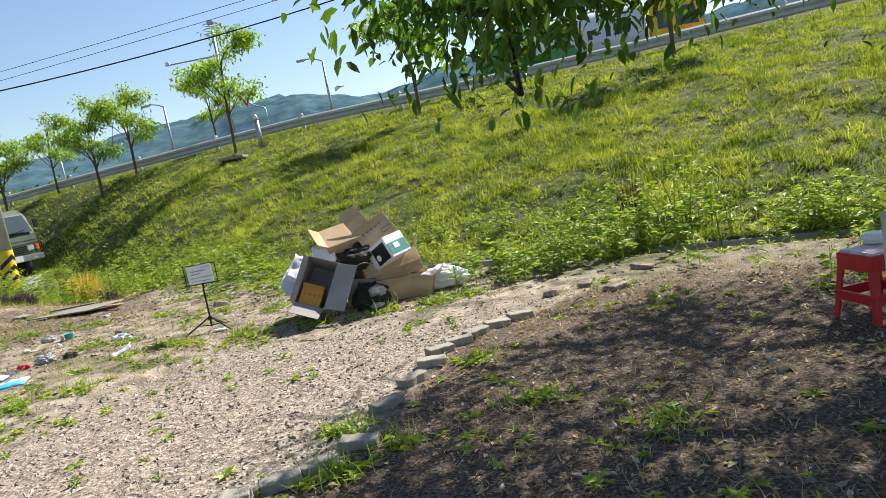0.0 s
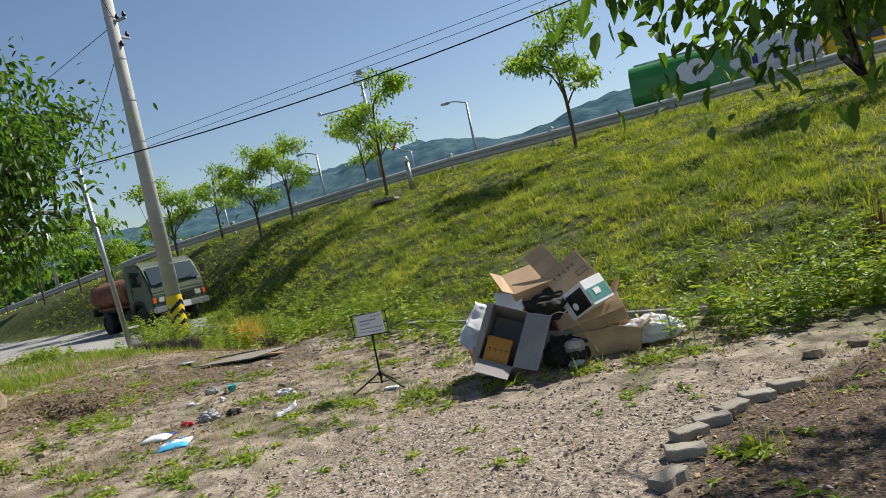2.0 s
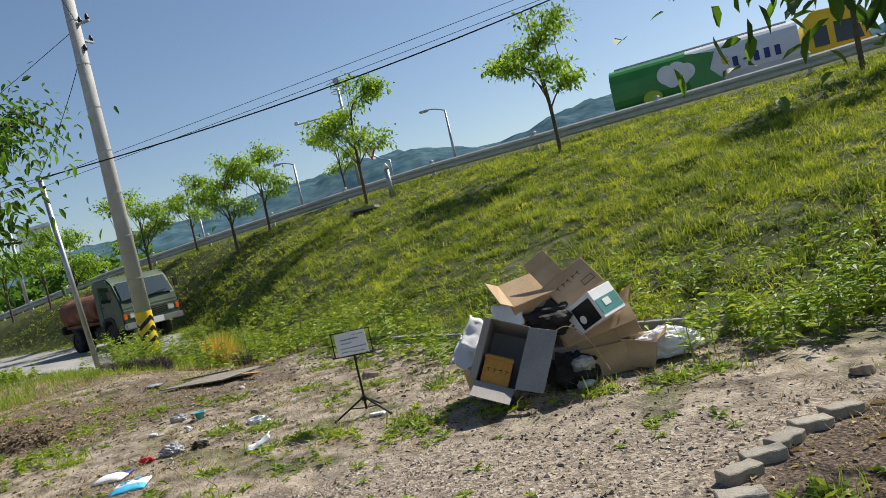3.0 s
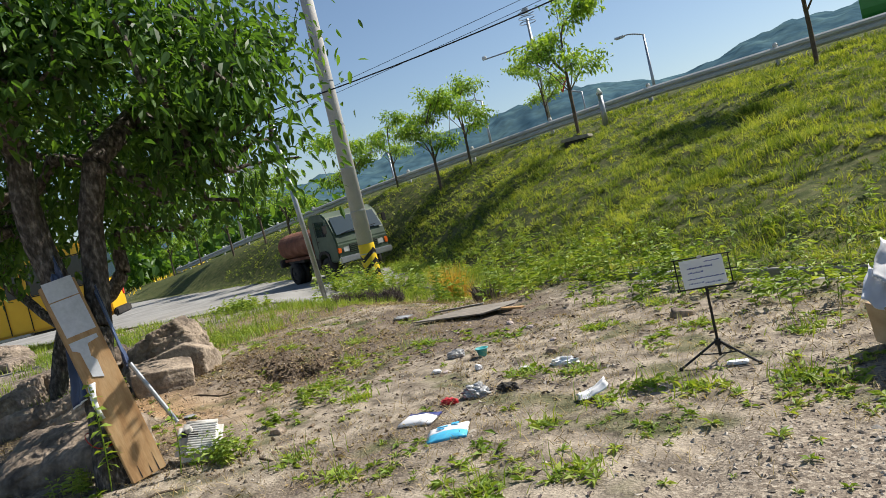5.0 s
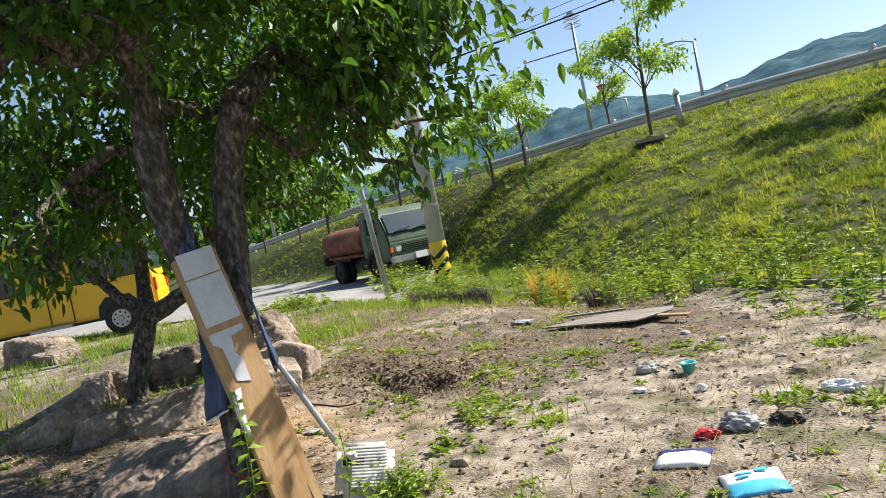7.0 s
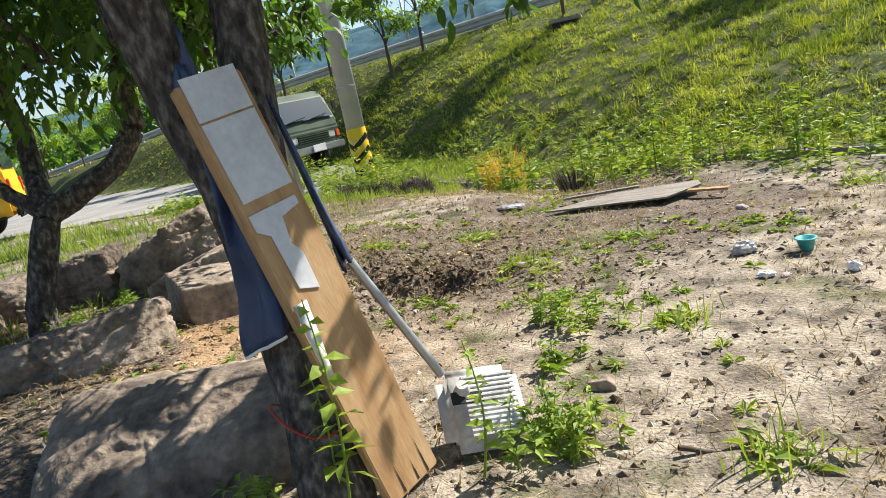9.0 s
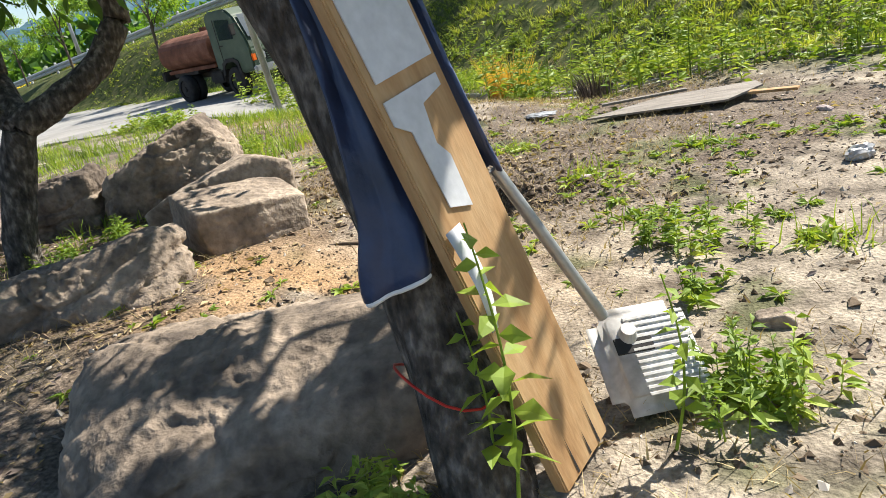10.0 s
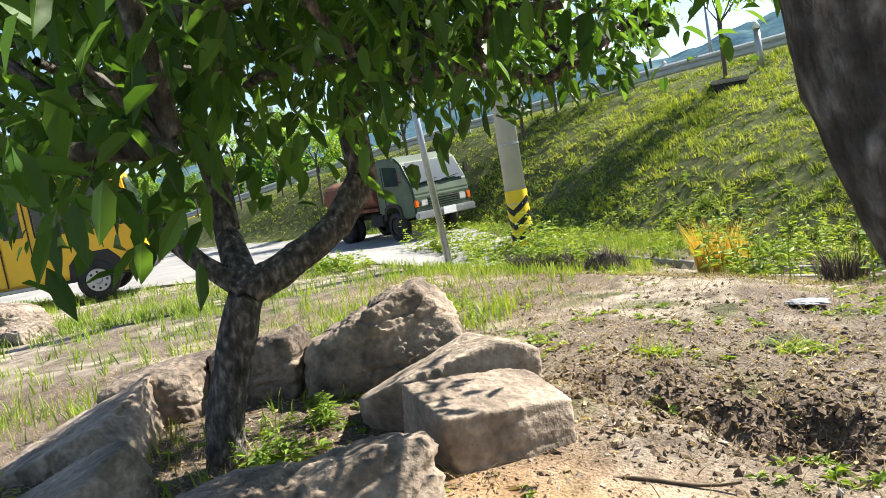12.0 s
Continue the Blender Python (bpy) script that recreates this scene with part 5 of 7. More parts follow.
    if twigs:
        v, f = tubes(twigs, 4)
        tagged(tri_ob("twigs", v + inv, f, M[bark], t, smooth=True), kind="stuff")
    P, W = [], []
    for e in ends:
        tip, back = pos[e], pos[parent[e]]
        d = (tip - back) / (np.linalg.norm(tip - back) + 1e-6)
        n = max(3, int(per_twig * rng.uniform(0.6, 1.4)))
        cen = tip - d * rng.uniform(-0.1, 0.35, n)[:, None] + rng.normal(size=(n, 3)) * spread * np.array([1, 1, flat])
        cen[:, 2] -= sag * rng.uniform(0, 1, n)
        way = d * 0.5 + rng.normal(size=(n, 3)) * 0.6 + np.array([0, 0, -droop])
        P.append(cen)
        W.append(way)
    P, W = np.concatenate(P), np.concatenate(W)
    if keep is not None:
        ok = keep(P)
        P, W = P[ok], W[ok]
    L = leaf_len * rng.uniform(0.65, 1.15, len(P))
    v, f = leaves(P + inv, W, L, L * rng.uniform(0.42, 0.55, len(P)), 0.25, 0.2, leaf_len < 0.119)
    tagged(tri_ob("crown", v, f, M[mat], t), kind="stuff")
    return t


def blob(n, c, r, low, shell=0.25):
    out = []
    while len(out) < n:
        d = rng.normal(size=3)
        d /= np.linalg.norm(d)
        q = np.array(c) + d * np.array(r) * rng.uniform(shell, 1.0) ** 0.5
        if q[2] > low + 0.25 * rng.random():
            out.append(q)
    return out


def off_path(P):
    """Clears foliage from the walked strip, and thins it sunward of the flat boulder."""
    low = np.where(P[:, 0] > -6.3, 1.55 + 0.5 * (P[:, 1] < 5.0), 1.42 + 0.3 * (P[:, 1] > 5.6))
    trunk_side = (np.hypot(P[:, 0] + 5.86, P[:, 1] - 4.42) < 0.16) & (P[:, 2] > 1.55) & (P[:, 0] < -5.80)
    gaps = fbm(P[:, 0] - 0.5 * P[:, 2], P[:, 1] - 0.83 * P[:, 2], 1.9, 2, 14) > 0.33 - 0.2 * (P[:, 0] > -5.2)
    reach = np.hypot(P[:, 0] + 5.6, P[:, 1] - 3.35)
    head = (reach > 1.75) | (P[:, 2] - 1.57 > 0.8 * reach)
    # Leaves thinned along the sun's way, so sun patches reach the flat boulder.
    sx, sy = P[:, 0] - 0.5 * (P[:, 2] - 0.35), P[:, 1] - 0.83 * (P[:, 2] - 0.35)
    gaps &= ~((np.abs(sx + 6.0) < 0.85) & (np.abs(sy - 4.5) < 0.65)) | (fbm(sx, sy, 3.2, 2, 3) > 0.59)
    thin = (rng.random(len(P)) < 0.55) | (P[:, 1] > 5.0) | (P[:, 2] > 2.9) | (P[:, 0] > -5.2)
    hanging = (np.hypot(P[:, 0] + 7.08, P[:, 1] - 4.15) < 0.34) & (P[:, 2] > 1.36)
    return hanging | (gaps & head & thin & ~((P[:, 1] < 4.0) & (P[:, 2] < 2.6) & (P[:, 0] > -6.6)) & (P[:, 2] > low)) | trunk_side


T1 = blob(150, (-5.7, 5.1, 2.95), (1.6, 1.6, 1.35), 1.65) + blob(26, (-4.85, 5.75, 2.3), (0.5, 0.6, 0.6), 1.6) + blob(40, (-6.9, 4.5, 2.3), (0.9, 0.8, 0.7), 1.55) + blob(70, (-5.6, 4.1, 3.2), (1.4, 1.1, 0.8), 2.3) + blob(60, (-4.85, 5.0, 2.75), (0.75, 1.0, 0.7), 2.0)
grow([(-5.27, 4.24, -0.1), (-5.33, 4.32, 0.3), (-5.43, 4.40, 0.75), (-5.57, 4.43, 1.15), (-5.69, 4.42, 1.5), (-5.71, 4.37, 1.8), (-5.68, 4.34, 2.1), (-5.72, 4.4, 2.5)],
     [q for q in T1 if (q[0] + 5.6) ** 2 + (q[1] - 3.35) ** 2 + 0.6 * (q[2] - 1.6) ** 2 > 1.95 ** 2 or q[2] - 1.57 > 0.95 * math.hypot(q[0] + 5.6, q[1] - 3.35)] + [np.array(p) for p in ((-5.86, 4.38, 1.7), (-5.9, 4.4, 1.85), (-6.9, 4.2, 1.95), (-7.0, 4.15, 1.78), (-7.08, 4.1, 1.62), (-7.2, 4.2, 1.75), (-6.95, 4.28, 1.6), (-7.3, 4.1, 1.9))],
     0.126, 0.10, 84, "leaf", "cherry_tree", "leafy cherry tree with a leaning dark trunk", keep=off_path, first=5, power=0.42, forks=[(2, [(-5.52, 4.56, 1.1), (-5.55, 4.65, 1.5), (-5.56, 4.72, 1.9), (-5.5, 4.85, 2.35)])])

# The last, high blob stays out of view, added to shade the boulders.
T2 = blob(130, (-8.3, 6.2, 2.8), (1.9, 1.5, 1.0), 2.0) + blob(34, (-7.35, 6.6, 2.05), (0.8, 0.7, 0.45), 1.75) + blob(50, (-8.4, 5.0, 2.15), (0.9, 0.6, 0.6), 1.65) + blob(26, (-9.9, 5.6, 2.2), (0.6, 0.7, 0.6), 1.7) + blob(36, (-8.2, 6.9, 2.65), (0.9, 0.6, 0.5), 2.1) + blob(60, (-7.5, 7.8, 3.8), (1.3, 0.9, 0.35), 3.4)
grow([(-8.80, 5.53, 0.0), (-8.76, 5.58, 0.4), (-8.66, 5.68, 0.8), (-8.58, 5.74, 1.02), (-8.86, 5.92, 1.3), (-8.95, 6.0, 1.6), (-8.93, 5.92, 1.95), (-8.9, 5.9, 2.4)],
     T2, 0.098, 0.10, 50, "leaf", "cherry_tree", "forked cherry tree among boulders", keep=off_path, power=0.3, first=5,
     forks=[(3, [(-8.80, 5.66, 1.2), (-9.05, 5.62, 1.42), (-9.35, 5.5, 1.75), (-9.6, 5.4, 2.0)]), (3, [(-8.42, 5.95, 1.12), (-8.3, 6.2, 1.26), (-8.22, 6.38, 1.5), (-8.25, 6.4, 1.85), (-8.15, 6.5, 2.2)])])

def right_side(P):
    """Keeps the crown's shadow off the kerb's gravel side, leaves above head height."""
    edge = P[:, 0] - 0.5 * P[:, 2] - 0.6 - 0.75 * (P[:, 1] - 0.83 * P[:, 2] - 2.8)
    return (P[:, 2] > 1.5) & ((P[:, 1] > 2.8) | (P[:, 2] > 2.6)) & ((edge > 0.5 * (fbm(P[:, 0], P[:, 1], 2.5, 2, 5) - 0.5)) | (P[:, 1] < 4.6))


# The first, high blob stays out of view and shades the ground.
T3 = blob(195, (5.1, 6.9, 4.1), (2.9, 2.3, 0.8), 3.3) + blob(22, (2.05, 3.65, 2.15), (0.36, 0.36, 0.24), 1.92) + blob(18, (2.6, 4.0, 2.3), (0.45, 0.35, 0.25), 2.0) + blob(8, (3.5, 4.3, 2.3), (0.6, 0.3, 0.2), 2.1) + blob(10, (4.9, 5.0, 2.1), (0.5, 0.5, 0.45), 1.7) + blob(40, (3.8, 3.4, 3.3), (1.5, 1.0, 0.4), 2.9) + [np.array(p) for p in ((2.08, 3.7, 1.68), (2.14, 3.74, 1.6))]
grow([(6.0, 4.6, -0.1), (5.95, 4.7, 0.6), (5.85, 4.9, 1.4), (5.6, 5.2, 2.1), (5.3, 5.5, 2.8), (5.0, 5.9, 3.4)], T3, 0.13, 0.088, 76, "leaf", "cherry_tree", "spreading cherry tree shading the stool", keep=right_side)


# ---- young trees along the top of the bank ----
def young_tree(seed, x, y, h, label):
    """A slim trunk that forks low into rising limbs, with leaf clumps in loose tiers."""
    global rng
    rng = np.random.default_rng(seed)
    z = gz(x, y)
    lean = rng.normal(0, 0.03, 2) * h
    trunk = [(lean[0] * s * s, lean[1] * s * s, s * h - 0.15) for s in (0, 0.18, 0.34, 0.46, 0.58, 0.7, 0.82)]
    T = [np.array((lean[0], lean[1], 0.97 * h))]
    for k in range(30):
        a = k * 2.4 + rng.normal(0, 0.25)
        tier = 0.46 + 0.5 * ((k * 0.618) % 1) + rng.normal(0, 0.02)
        wide = np.interp(tier, [0.4, 0.55, 0.72, 0.88, 1.0], [0.20, 0.32, 0.35, 0.28, 0.15])
        r = wide * rng.uniform(0.45, 1.08) * h
        T.append(np.array((r * math.cos(a) + lean[0] * tier, r * math.sin(a) + lean[1] * tier, tier * h)))
    t = grow(trunk, T, 0.055, 0.16, 100, "young_leaf", "young_tree", label, m=pose(x, y, z), droop=0.35, bark="young_bark", spread=0.2, sag=0.12, power=0.5, flat=0.5, rise=1.1)
    tagged(t, group="young trees along the bank")
    return t


yt = [young_tree(s, x, y, h, l) for s, x, y, h, l in (
    (101, -2.7, 21.7, 4.1, "slim young tree with tiered bright green foliage"),
    (102, -9.67, 22.87, 4.4, "tall young tree with open bright green foliage"),
    (103, -16.1, 23.96, 3.9, "bushy young tree on the grassy bank"))]
for k, (i, x, y, s, a) in enumerate(((0, 4.7, 20.4, 1.05, 70), (1, -12.9, 27.6, 0.72, 140), (2, -15.6, 25.6, 0.92, 60), (2, -21.4, 24.9, 1.05, 200), (1, -20.6, 27.0, 0.8, 20), (2, -26.5, 25.4, 1.05, 100), (0, -31, 27.6, 1.0, 10), (2, -35, 28.4, 1.1, 250), (1, -42, 31, 0.9, 80), (2, -50, 34, 1.1, 160), (0, 12.5, 18.9, 1.0, 190))):
    tree = copy_thing(yt[i], pose(x, y, gz(x, y), 0, 0, a))
    tree.scale = (s, s, s)
rng = np.random.default_rng(77)


# ---- leaning board, cloth and fan base ----
def leaning_board():
    b, top = Vector((-5.06, 4.395, 0.02)), Vector((-5.385, 4.27, 1.49))
    zv = (top - b).normalized()
    xv = Vector((0.06, 0.22, 0.02))
    xv = (xv - zv * xv.dot(zv)).normalized()
    yv = zv.cross(xv)
    L, W = (top - b).length, 0.235
    m = Matrix((xv, yv, zv)).transposed().to_4x4()
    m.translation = b
    t = thing("leaning_board", m, "weathered brown furniture board with peeling white laminate, leaning on the tree", "board")
    part("panel", box((W, 0.022, L), (0, 0, L / 2), 0.003), M["board"], t)
    for s in (-1, 1):
        part("side_rail", box((0.02, 0.034, L - 0.01), (s * (W / 2 - 0.004), 0.008, L / 2), 0.003), M["board"], t)
    for pts, lab in ((((-0.095, 1.115), (0.105, 1.115), (0.103, 1.38), (-0.10, 1.38)), "peeling white laminate"), (((-0.10, 1.388), (0.103, 1.388), (0.105, 1.53), (-0.098, 1.53)), "peeling white laminate"),
                     (((-0.10, 1.075), (-0.10, 1.02), (-0.06, 0.99), (-0.055, 0.80), (0.015, 0.77), (0.02, 0.9), (-0.005, 0.94), (0.01, 1.03), (0.09, 1.045), (0.09, 1.075)), "torn strip of white laminate")):
        V = [(x, -0.0125, z) for x, z in pts] + [(x, -0.016, z) for x, z in pts]
        n = len(pts)
        part("laminate", mesh_bm(V, [tuple(range(n)), tuple(range(2 * n - 1, n - 1, -1))] + [(i, (i + 1) % n, n + (i + 1) % n, n + i) for i in range(n)]), M["veneer"], t, lab)
    bm = bmesh.new()
    rows = [[bm.verts.new((-0.11 - 0.035 * math.sin(s * 2.8) + q * (0.055 - 0.03 * s), -0.02 - 0.05 * math.sin(s * 3.0), 0.76 - 0.26 * s)) for q in (0, 0.5, 1)] for s in np.linspace(0, 1, 9)]
    for a, c in zip(rows[:-1], rows[1:]):
        for i in range(2):
            bm.faces.new((a[i], a[i + 1], c[i + 1], c[i]))
    ob = part("laminate_curl", bm, M["veneer"], t, "white laminate curling off the edge", smooth=True)
    ob.modifiers.new("thick", "SOLIDIFY").thickness = 0.003
    for x, z, h in ((-0.05, 0.07, 0.12), (0.02, 0.05, 0.08), (0.07, 0.08, 0.15)):
        part("split", mesh_bm([(x - 0.004, -0.0125, z - h / 2), (x + 0.005, -0.0125, z - h / 2), (x + 0.001, -0.0125, z + h / 2)], [(0, 1, 2)]), M["chassis"], t)
    return t


def mesh_bm(V, F):
    bm = bmesh.new()
    vs = [bm.verts.new(v) for v in V]
    for f in F:
        bm.faces.new([vs[i] for i in f])
    return bm


leaning_board()


def cloth(name, corners, label, mat, folds, amp, out, seed):
    """A hanging cloth between four corners, with long folds."""
    a, b, c, d = [np.array(p, float) for p in corners]
    n, k = 26, 30
    u, v = np.meshgrid(np.linspace(0, 1, n), np.linspace(0, 1, k))
    P = (a * (1 - u)[..., None] + b * u[..., None]) * (1 - v)[..., None] + (d * (1 - u)[..., None] + c * u[..., None]) * v[..., None]
    w = amp * (0.4 + v) * (np.sin(u * folds * 2 * np.pi + 2 * np.sin(v * 3 + seed)) + 0.8 * (fbm(u * 4, v * 5, 1.0, 3, seed) - 0.5))
    P = P + np.array(out) * w[..., None]
    P[..., 2] += 0.05 * (fbm(u * 5, v * 0 + seed, 1.0, 2, seed) - 0.5) * v
    i = (np.arange(k - 1)[:, None] * n + np.arange(n - 1)[None]).ravel()
    ob = tri_ob(name, P.reshape(-1, 3), np.stack([i, i + 1, i + n + 1, i + n], 1), M[mat], smooth=True)
    ob.modifiers.new("thick", "SOLIDIFY").thickness = 0.006
    return tagged(ob, label, "cloth")


def wrapped_tarpaulin():
    """Two hanging panels slung round the trunk, the one against the board shorter."""
    axis_z, axis_x, axis_y = (0.3, 0.75, 1.15, 1.5, 1.8), (-5.33, -5.43, -5.57, -5.69, -5.71), (4.32, 4.40, 4.43, 4.42, 4.37)
    n, k = 44, 36
    u, v = np.meshgrid(np.linspace(0, 1, n), np.linspace(0, 1, k))
    low = np.where(u < 0.55, 0.60 + 0.10 * u, 0.80 + 0.05 * (u - 0.55)) + 0.03 * (fbm(u * 4, u * 0, 1.0, 2, 3) - 0.5)
    high = 1.50 + 0.18 * u + 0.03 * np.sin(u * 9)
    z = high + (low - high) * v
    from_left = np.interp(z, (0.6, 0.8, 1.05, 1.25, 1.5, 1.7), (-118, -90, -70, -56, -39, -26))
    a = np.radians(from_left * (1 - u) - 2 * u)
    fold = 0.011 * (0.3 + v) * np.sin(u * 2.6 * 2 * np.pi + 2.2 * np.sin(v * 3)) + 0.045 * (fbm(u * 5, v * 4, 1.0, 3, 6) - 0.5)
    step = 0.035 * np.exp(-((u - 0.56) / 0.03) ** 2) * (0.4 + v)
    r = 0.142 + 0.035 * v + fold - step
    P = np.stack([np.interp(z, axis_z, axis_x) + r * np.cos(a), np.interp(z, axis_z, axis_y) + r * np.sin(a), z], -1)
    q = (np.arange(k - 1)[:, None] * n + np.arange(n - 1)[None]).ravel()
    ob = tri_ob("blue_tarpaulin", P.reshape(-1, 3), np.stack([q, q + 1, q + n + 1, q + n], 1), M["tarp"], smooth=True)
    ob.modifiers.new("thick", "SOLIDIFY").thickness = 0.006
    tagged(ob, "dark blue tarpaulin slung round the leaning trunk", "cloth")
    for lo, hi in ((2, 23), (26, 42)):
        w, f = tubes([[(P[-1, c] + np.array([0, 0, -0.004]), 0.008) for c in range(lo, hi)]], 6)
        tagged(tri_ob("hem", w, f, M["paper"], ob, smooth=True), "pale hem of the cloth")
    return ob


wrapped_tarpaulin()
cloth("blue_tarpaulin", ((-5.40, 4.55, 1.42), (-5.34, 4.50, 1.36), (-5.20, 4.53, 0.82), (-5.26, 4.55, 0.76)), "fold of dark blue tarpaulin beside the trunk", "tarp", 1.5, 0.025, (0.7, -0.7, 0), 6)
v_, f_ = tubes([[((-5.345 + 0.155 * math.cos(a), 4.335 + 0.155 * math.sin(a), 0.34 + 0.05 * math.sin(a * 2)), 0.004) for a in np.linspace(0, 6.28, 24)]], 5)
tagged(tri_ob("red_string", v_, f_, M["red"], smooth=True), "red string tied round the trunk", "string")


def fan_base():
    """The square foot of a standing fan, tipped up against the board, with its tube."""
    x, y = Vector((0.76, 0.63, -0.15)).normalized(), Vector((-0.66, 0.25, 0.68)).normalized()
    z = x.cross(y).normalized()
    y = z.cross(x)
    m = Matrix((x, y, z)).transposed().to_4x4()
    m.translation = (-4.915, 4.74, 0.15)
    t = thing("fan_base", m, "dirty white plastic fan base with a bent steel tube", "fan")
    part("shell", box((0.33, 0.33, 0.10), (0, 0, -0.03), 0.049, None, 5), M["fan"], t, smooth=True)
    for k in range(13):
        part("rib", box((0.20, 0.011, 0.008), (0.03, -0.12 + 0.019 * k, 0.0205), 0.002, None, 1), M["fan"], t)
    part("slot", box((0.12, 0.05, 0.006), (-0.06, 0.03, 0.021), 0.002, None, 1), M["chassis"], t, "dark broken opening")
    part("collar", cyl(0.03, 0.022, (-0.07, 0.06, 0.015), (-0.075, 0.07, 0.05), 16), M["fan"], t)
    a, b = m.inverted() @ Vector((-5.03, 4.68, 0.30)), m.inverted() @ Vector((-5.22, 4.55, 0.80))
    w, f = tubes([[(np.array(a.lerp(b, q)), 0.017) for q in np.linspace(0, 1, 5)]], 10)
    tri_ob("tube", w, f, M["galvanised"], t, smooth=True)
    return t


fan_base()


# ---- kerb of loose pavers ----
def paver():
    bm = bmesh.new()
    out = [(x * 0.9, y * 0.95) for x, y in [(-0.11, -0.05), (-0.055, -0.062), (0, -0.05), (0.055, -0.062), (0.11, -0.05), (0.11, 0.05), (0.055, 0.038), (0, 0.05), (-0.055, 0.038), (-0.11, 0.05)]]
    f = bm.faces.new([bm.verts.new((x, y, 0)) for x, y in out])
    r = bmesh.ops.extrude_face_region(bm, geom=[f])
    bmesh.ops.translate(bm, vec=(0, 0, 0.06), verts=[v for v in r["geom"] if isinstance(v, bmesh.types.BMVert)])
    bmesh.ops.bevel(bm, geom=bm.edges[:], offset=0.005, segments=1, affect="EDGES", clamp_overlap=True)
    return tagged(part("paver", bm, M["paver"], None), "grey concrete paving block in a loose kerb", "paving block", "pavers of the loose kerb")


KERB = ((1.54, 5.20, 25), (1.41, 5.01, 50), (1.31, 4.85, 20), (1.20, 4.68, 40), (1.20, 4.42, 15), (1.15, 4.10, 60), (1.10, 3.70, 50), (1.10, 3.20, 5), (0.96, 2.96, 55), (0.84, 2.82, 30), (0.66, 2.66, 20), (1.70, 5.36, 30))
first = paver()
for k, (x, y, a) in enumerate(KERB):
    m = pose(x, y, gz(x, y) - 0.008, 2 * math.sin(k * 2.1), 3 * math.cos(k * 1.7), a)
    if k:
        copy_thing(first, m)
    else:
        first.matrix_world = m

for x, y, sx, sy, sz, a, lab in ((2.95, 7.35, 0.16, 0.1, 0.05, 10, "flat grey slab of broken concrete"), (2.45, 5.98, 0.11, 0.08, 0.035, 40, "flat grey stone at the weeds' edge"), (2.2, 6.25, 0.09, 0.06, 0.03, 80, "flat grey stone at the weeds' edge"),
                                 (2.7, 6.7, 0.12, 0.05, 0.03, -20, "flat grey stone at the weeds' edge"), (1.9, 6.05, 0.08, 0.06, 0.03, 10, "flat grey stone at the weeds' edge"), (-2.28, 7.76, 0.1, 0.05, 0.04, 15, "broken brick lying on the sand"), (-4.6, 5.2, 0.07, 0.05, 0.03, 5, "small pale stone on the dirt"), (-3.1, 6.9, 0.05, 0.04, 0.03, 5, "small pale stone on the dirt")):
    st = boulder(x, y, gz(x, y) + sz * 0.6, (sx, sy, sz), a, lab, int(x * 10) + 200, 10, bump=0.012)
    st.name = "flat_stone"
    tagged(st, lab, "stone", "loose flat stones")


def old_plank():
    t = thing("plywood_sheet", pose(-5.30, 8.82, 0.045, 1, -1, 4), "grey weathered plywood sheet lying on the ground", "plywood")
    part("sheet", mesh_bm([(x, y, z) for z in (0, 0.015) for x, y in ((-0.68, -0.16), (0.40, -0.24), (0.66, 0.10), (0.62, 0.28), (-0.1, 0.24))], [(0, 1, 2, 3, 4), (9, 8, 7, 6, 5)] + [(i, (i + 1) % 5, 5 + (i + 1) % 5, 5 + i) for i in range(5)]), M["grey_ply"], t)
    part("split_strip", box((0.7, 0.05, 0.02), (-0.25, 0.30, 0.02), 0.004, pose(0, 0, 0, 0, 0, 8)), M["grey_ply"], t)
    part("split_strip", box((0.35, 0.07, 0.02), (0.72, -0.1, 0.0), 0.004, pose(0, 0, 0, 0, 0, -18)), M["board"], t)
    return t


old_plank()

# ---- litter on the sand ----
def packet(x, y, a, size, mats, label, seed):
    m = pose(x, y, gz(x, y) + 0.02, 3, -2, a)
    t = thing("plastic_bag", m, label, "plastic bag", "litter on the sand")
    w, h = size
    for k, (mat, y0, y1) in enumerate(mats):
        n = 8
        u, v = np.meshgrid(np.linspace(-0.5, 0.5, n), np.linspace(y0, y1, n))
        puff = 0.022 * np.clip(1 - (2 * u) ** 4, 0, 1) * np.clip(1 - (2 * v) ** 4, 0, 1) + 0.016 * (fbm(u * 5 + seed, v * 5, 1.0, 3, seed) - 0.5)
        up = np.stack([u * w, v * h, puff], -1).reshape(-1, 3)
        dn = np.stack([u * w, v * h, -0.014 + 0 * u], -1).reshape(-1, 3)
        i = (np.arange(n - 1)[:, None] * n + np.arange(n - 1)[None]).ravel()
        q = np.stack([i, i + 1, i + n + 1, i + n], 1)
        rim = np.concatenate([np.arange(n - 1), np.arange(n - 1) * n + n - 1, (n * n - 1) - np.arange(n - 1), (n - 1 - np.arange(n - 1)) * n])
        nx = np.roll(rim, -1)
        tri_ob("printed_panel", np.concatenate([up, dn]), np.concatenate([q, q[:, ::-1] + n * n, np.stack([rim, rim + n * n, nx + n * n, nx], 1)]), M[mat], t, smooth=True)
    return t


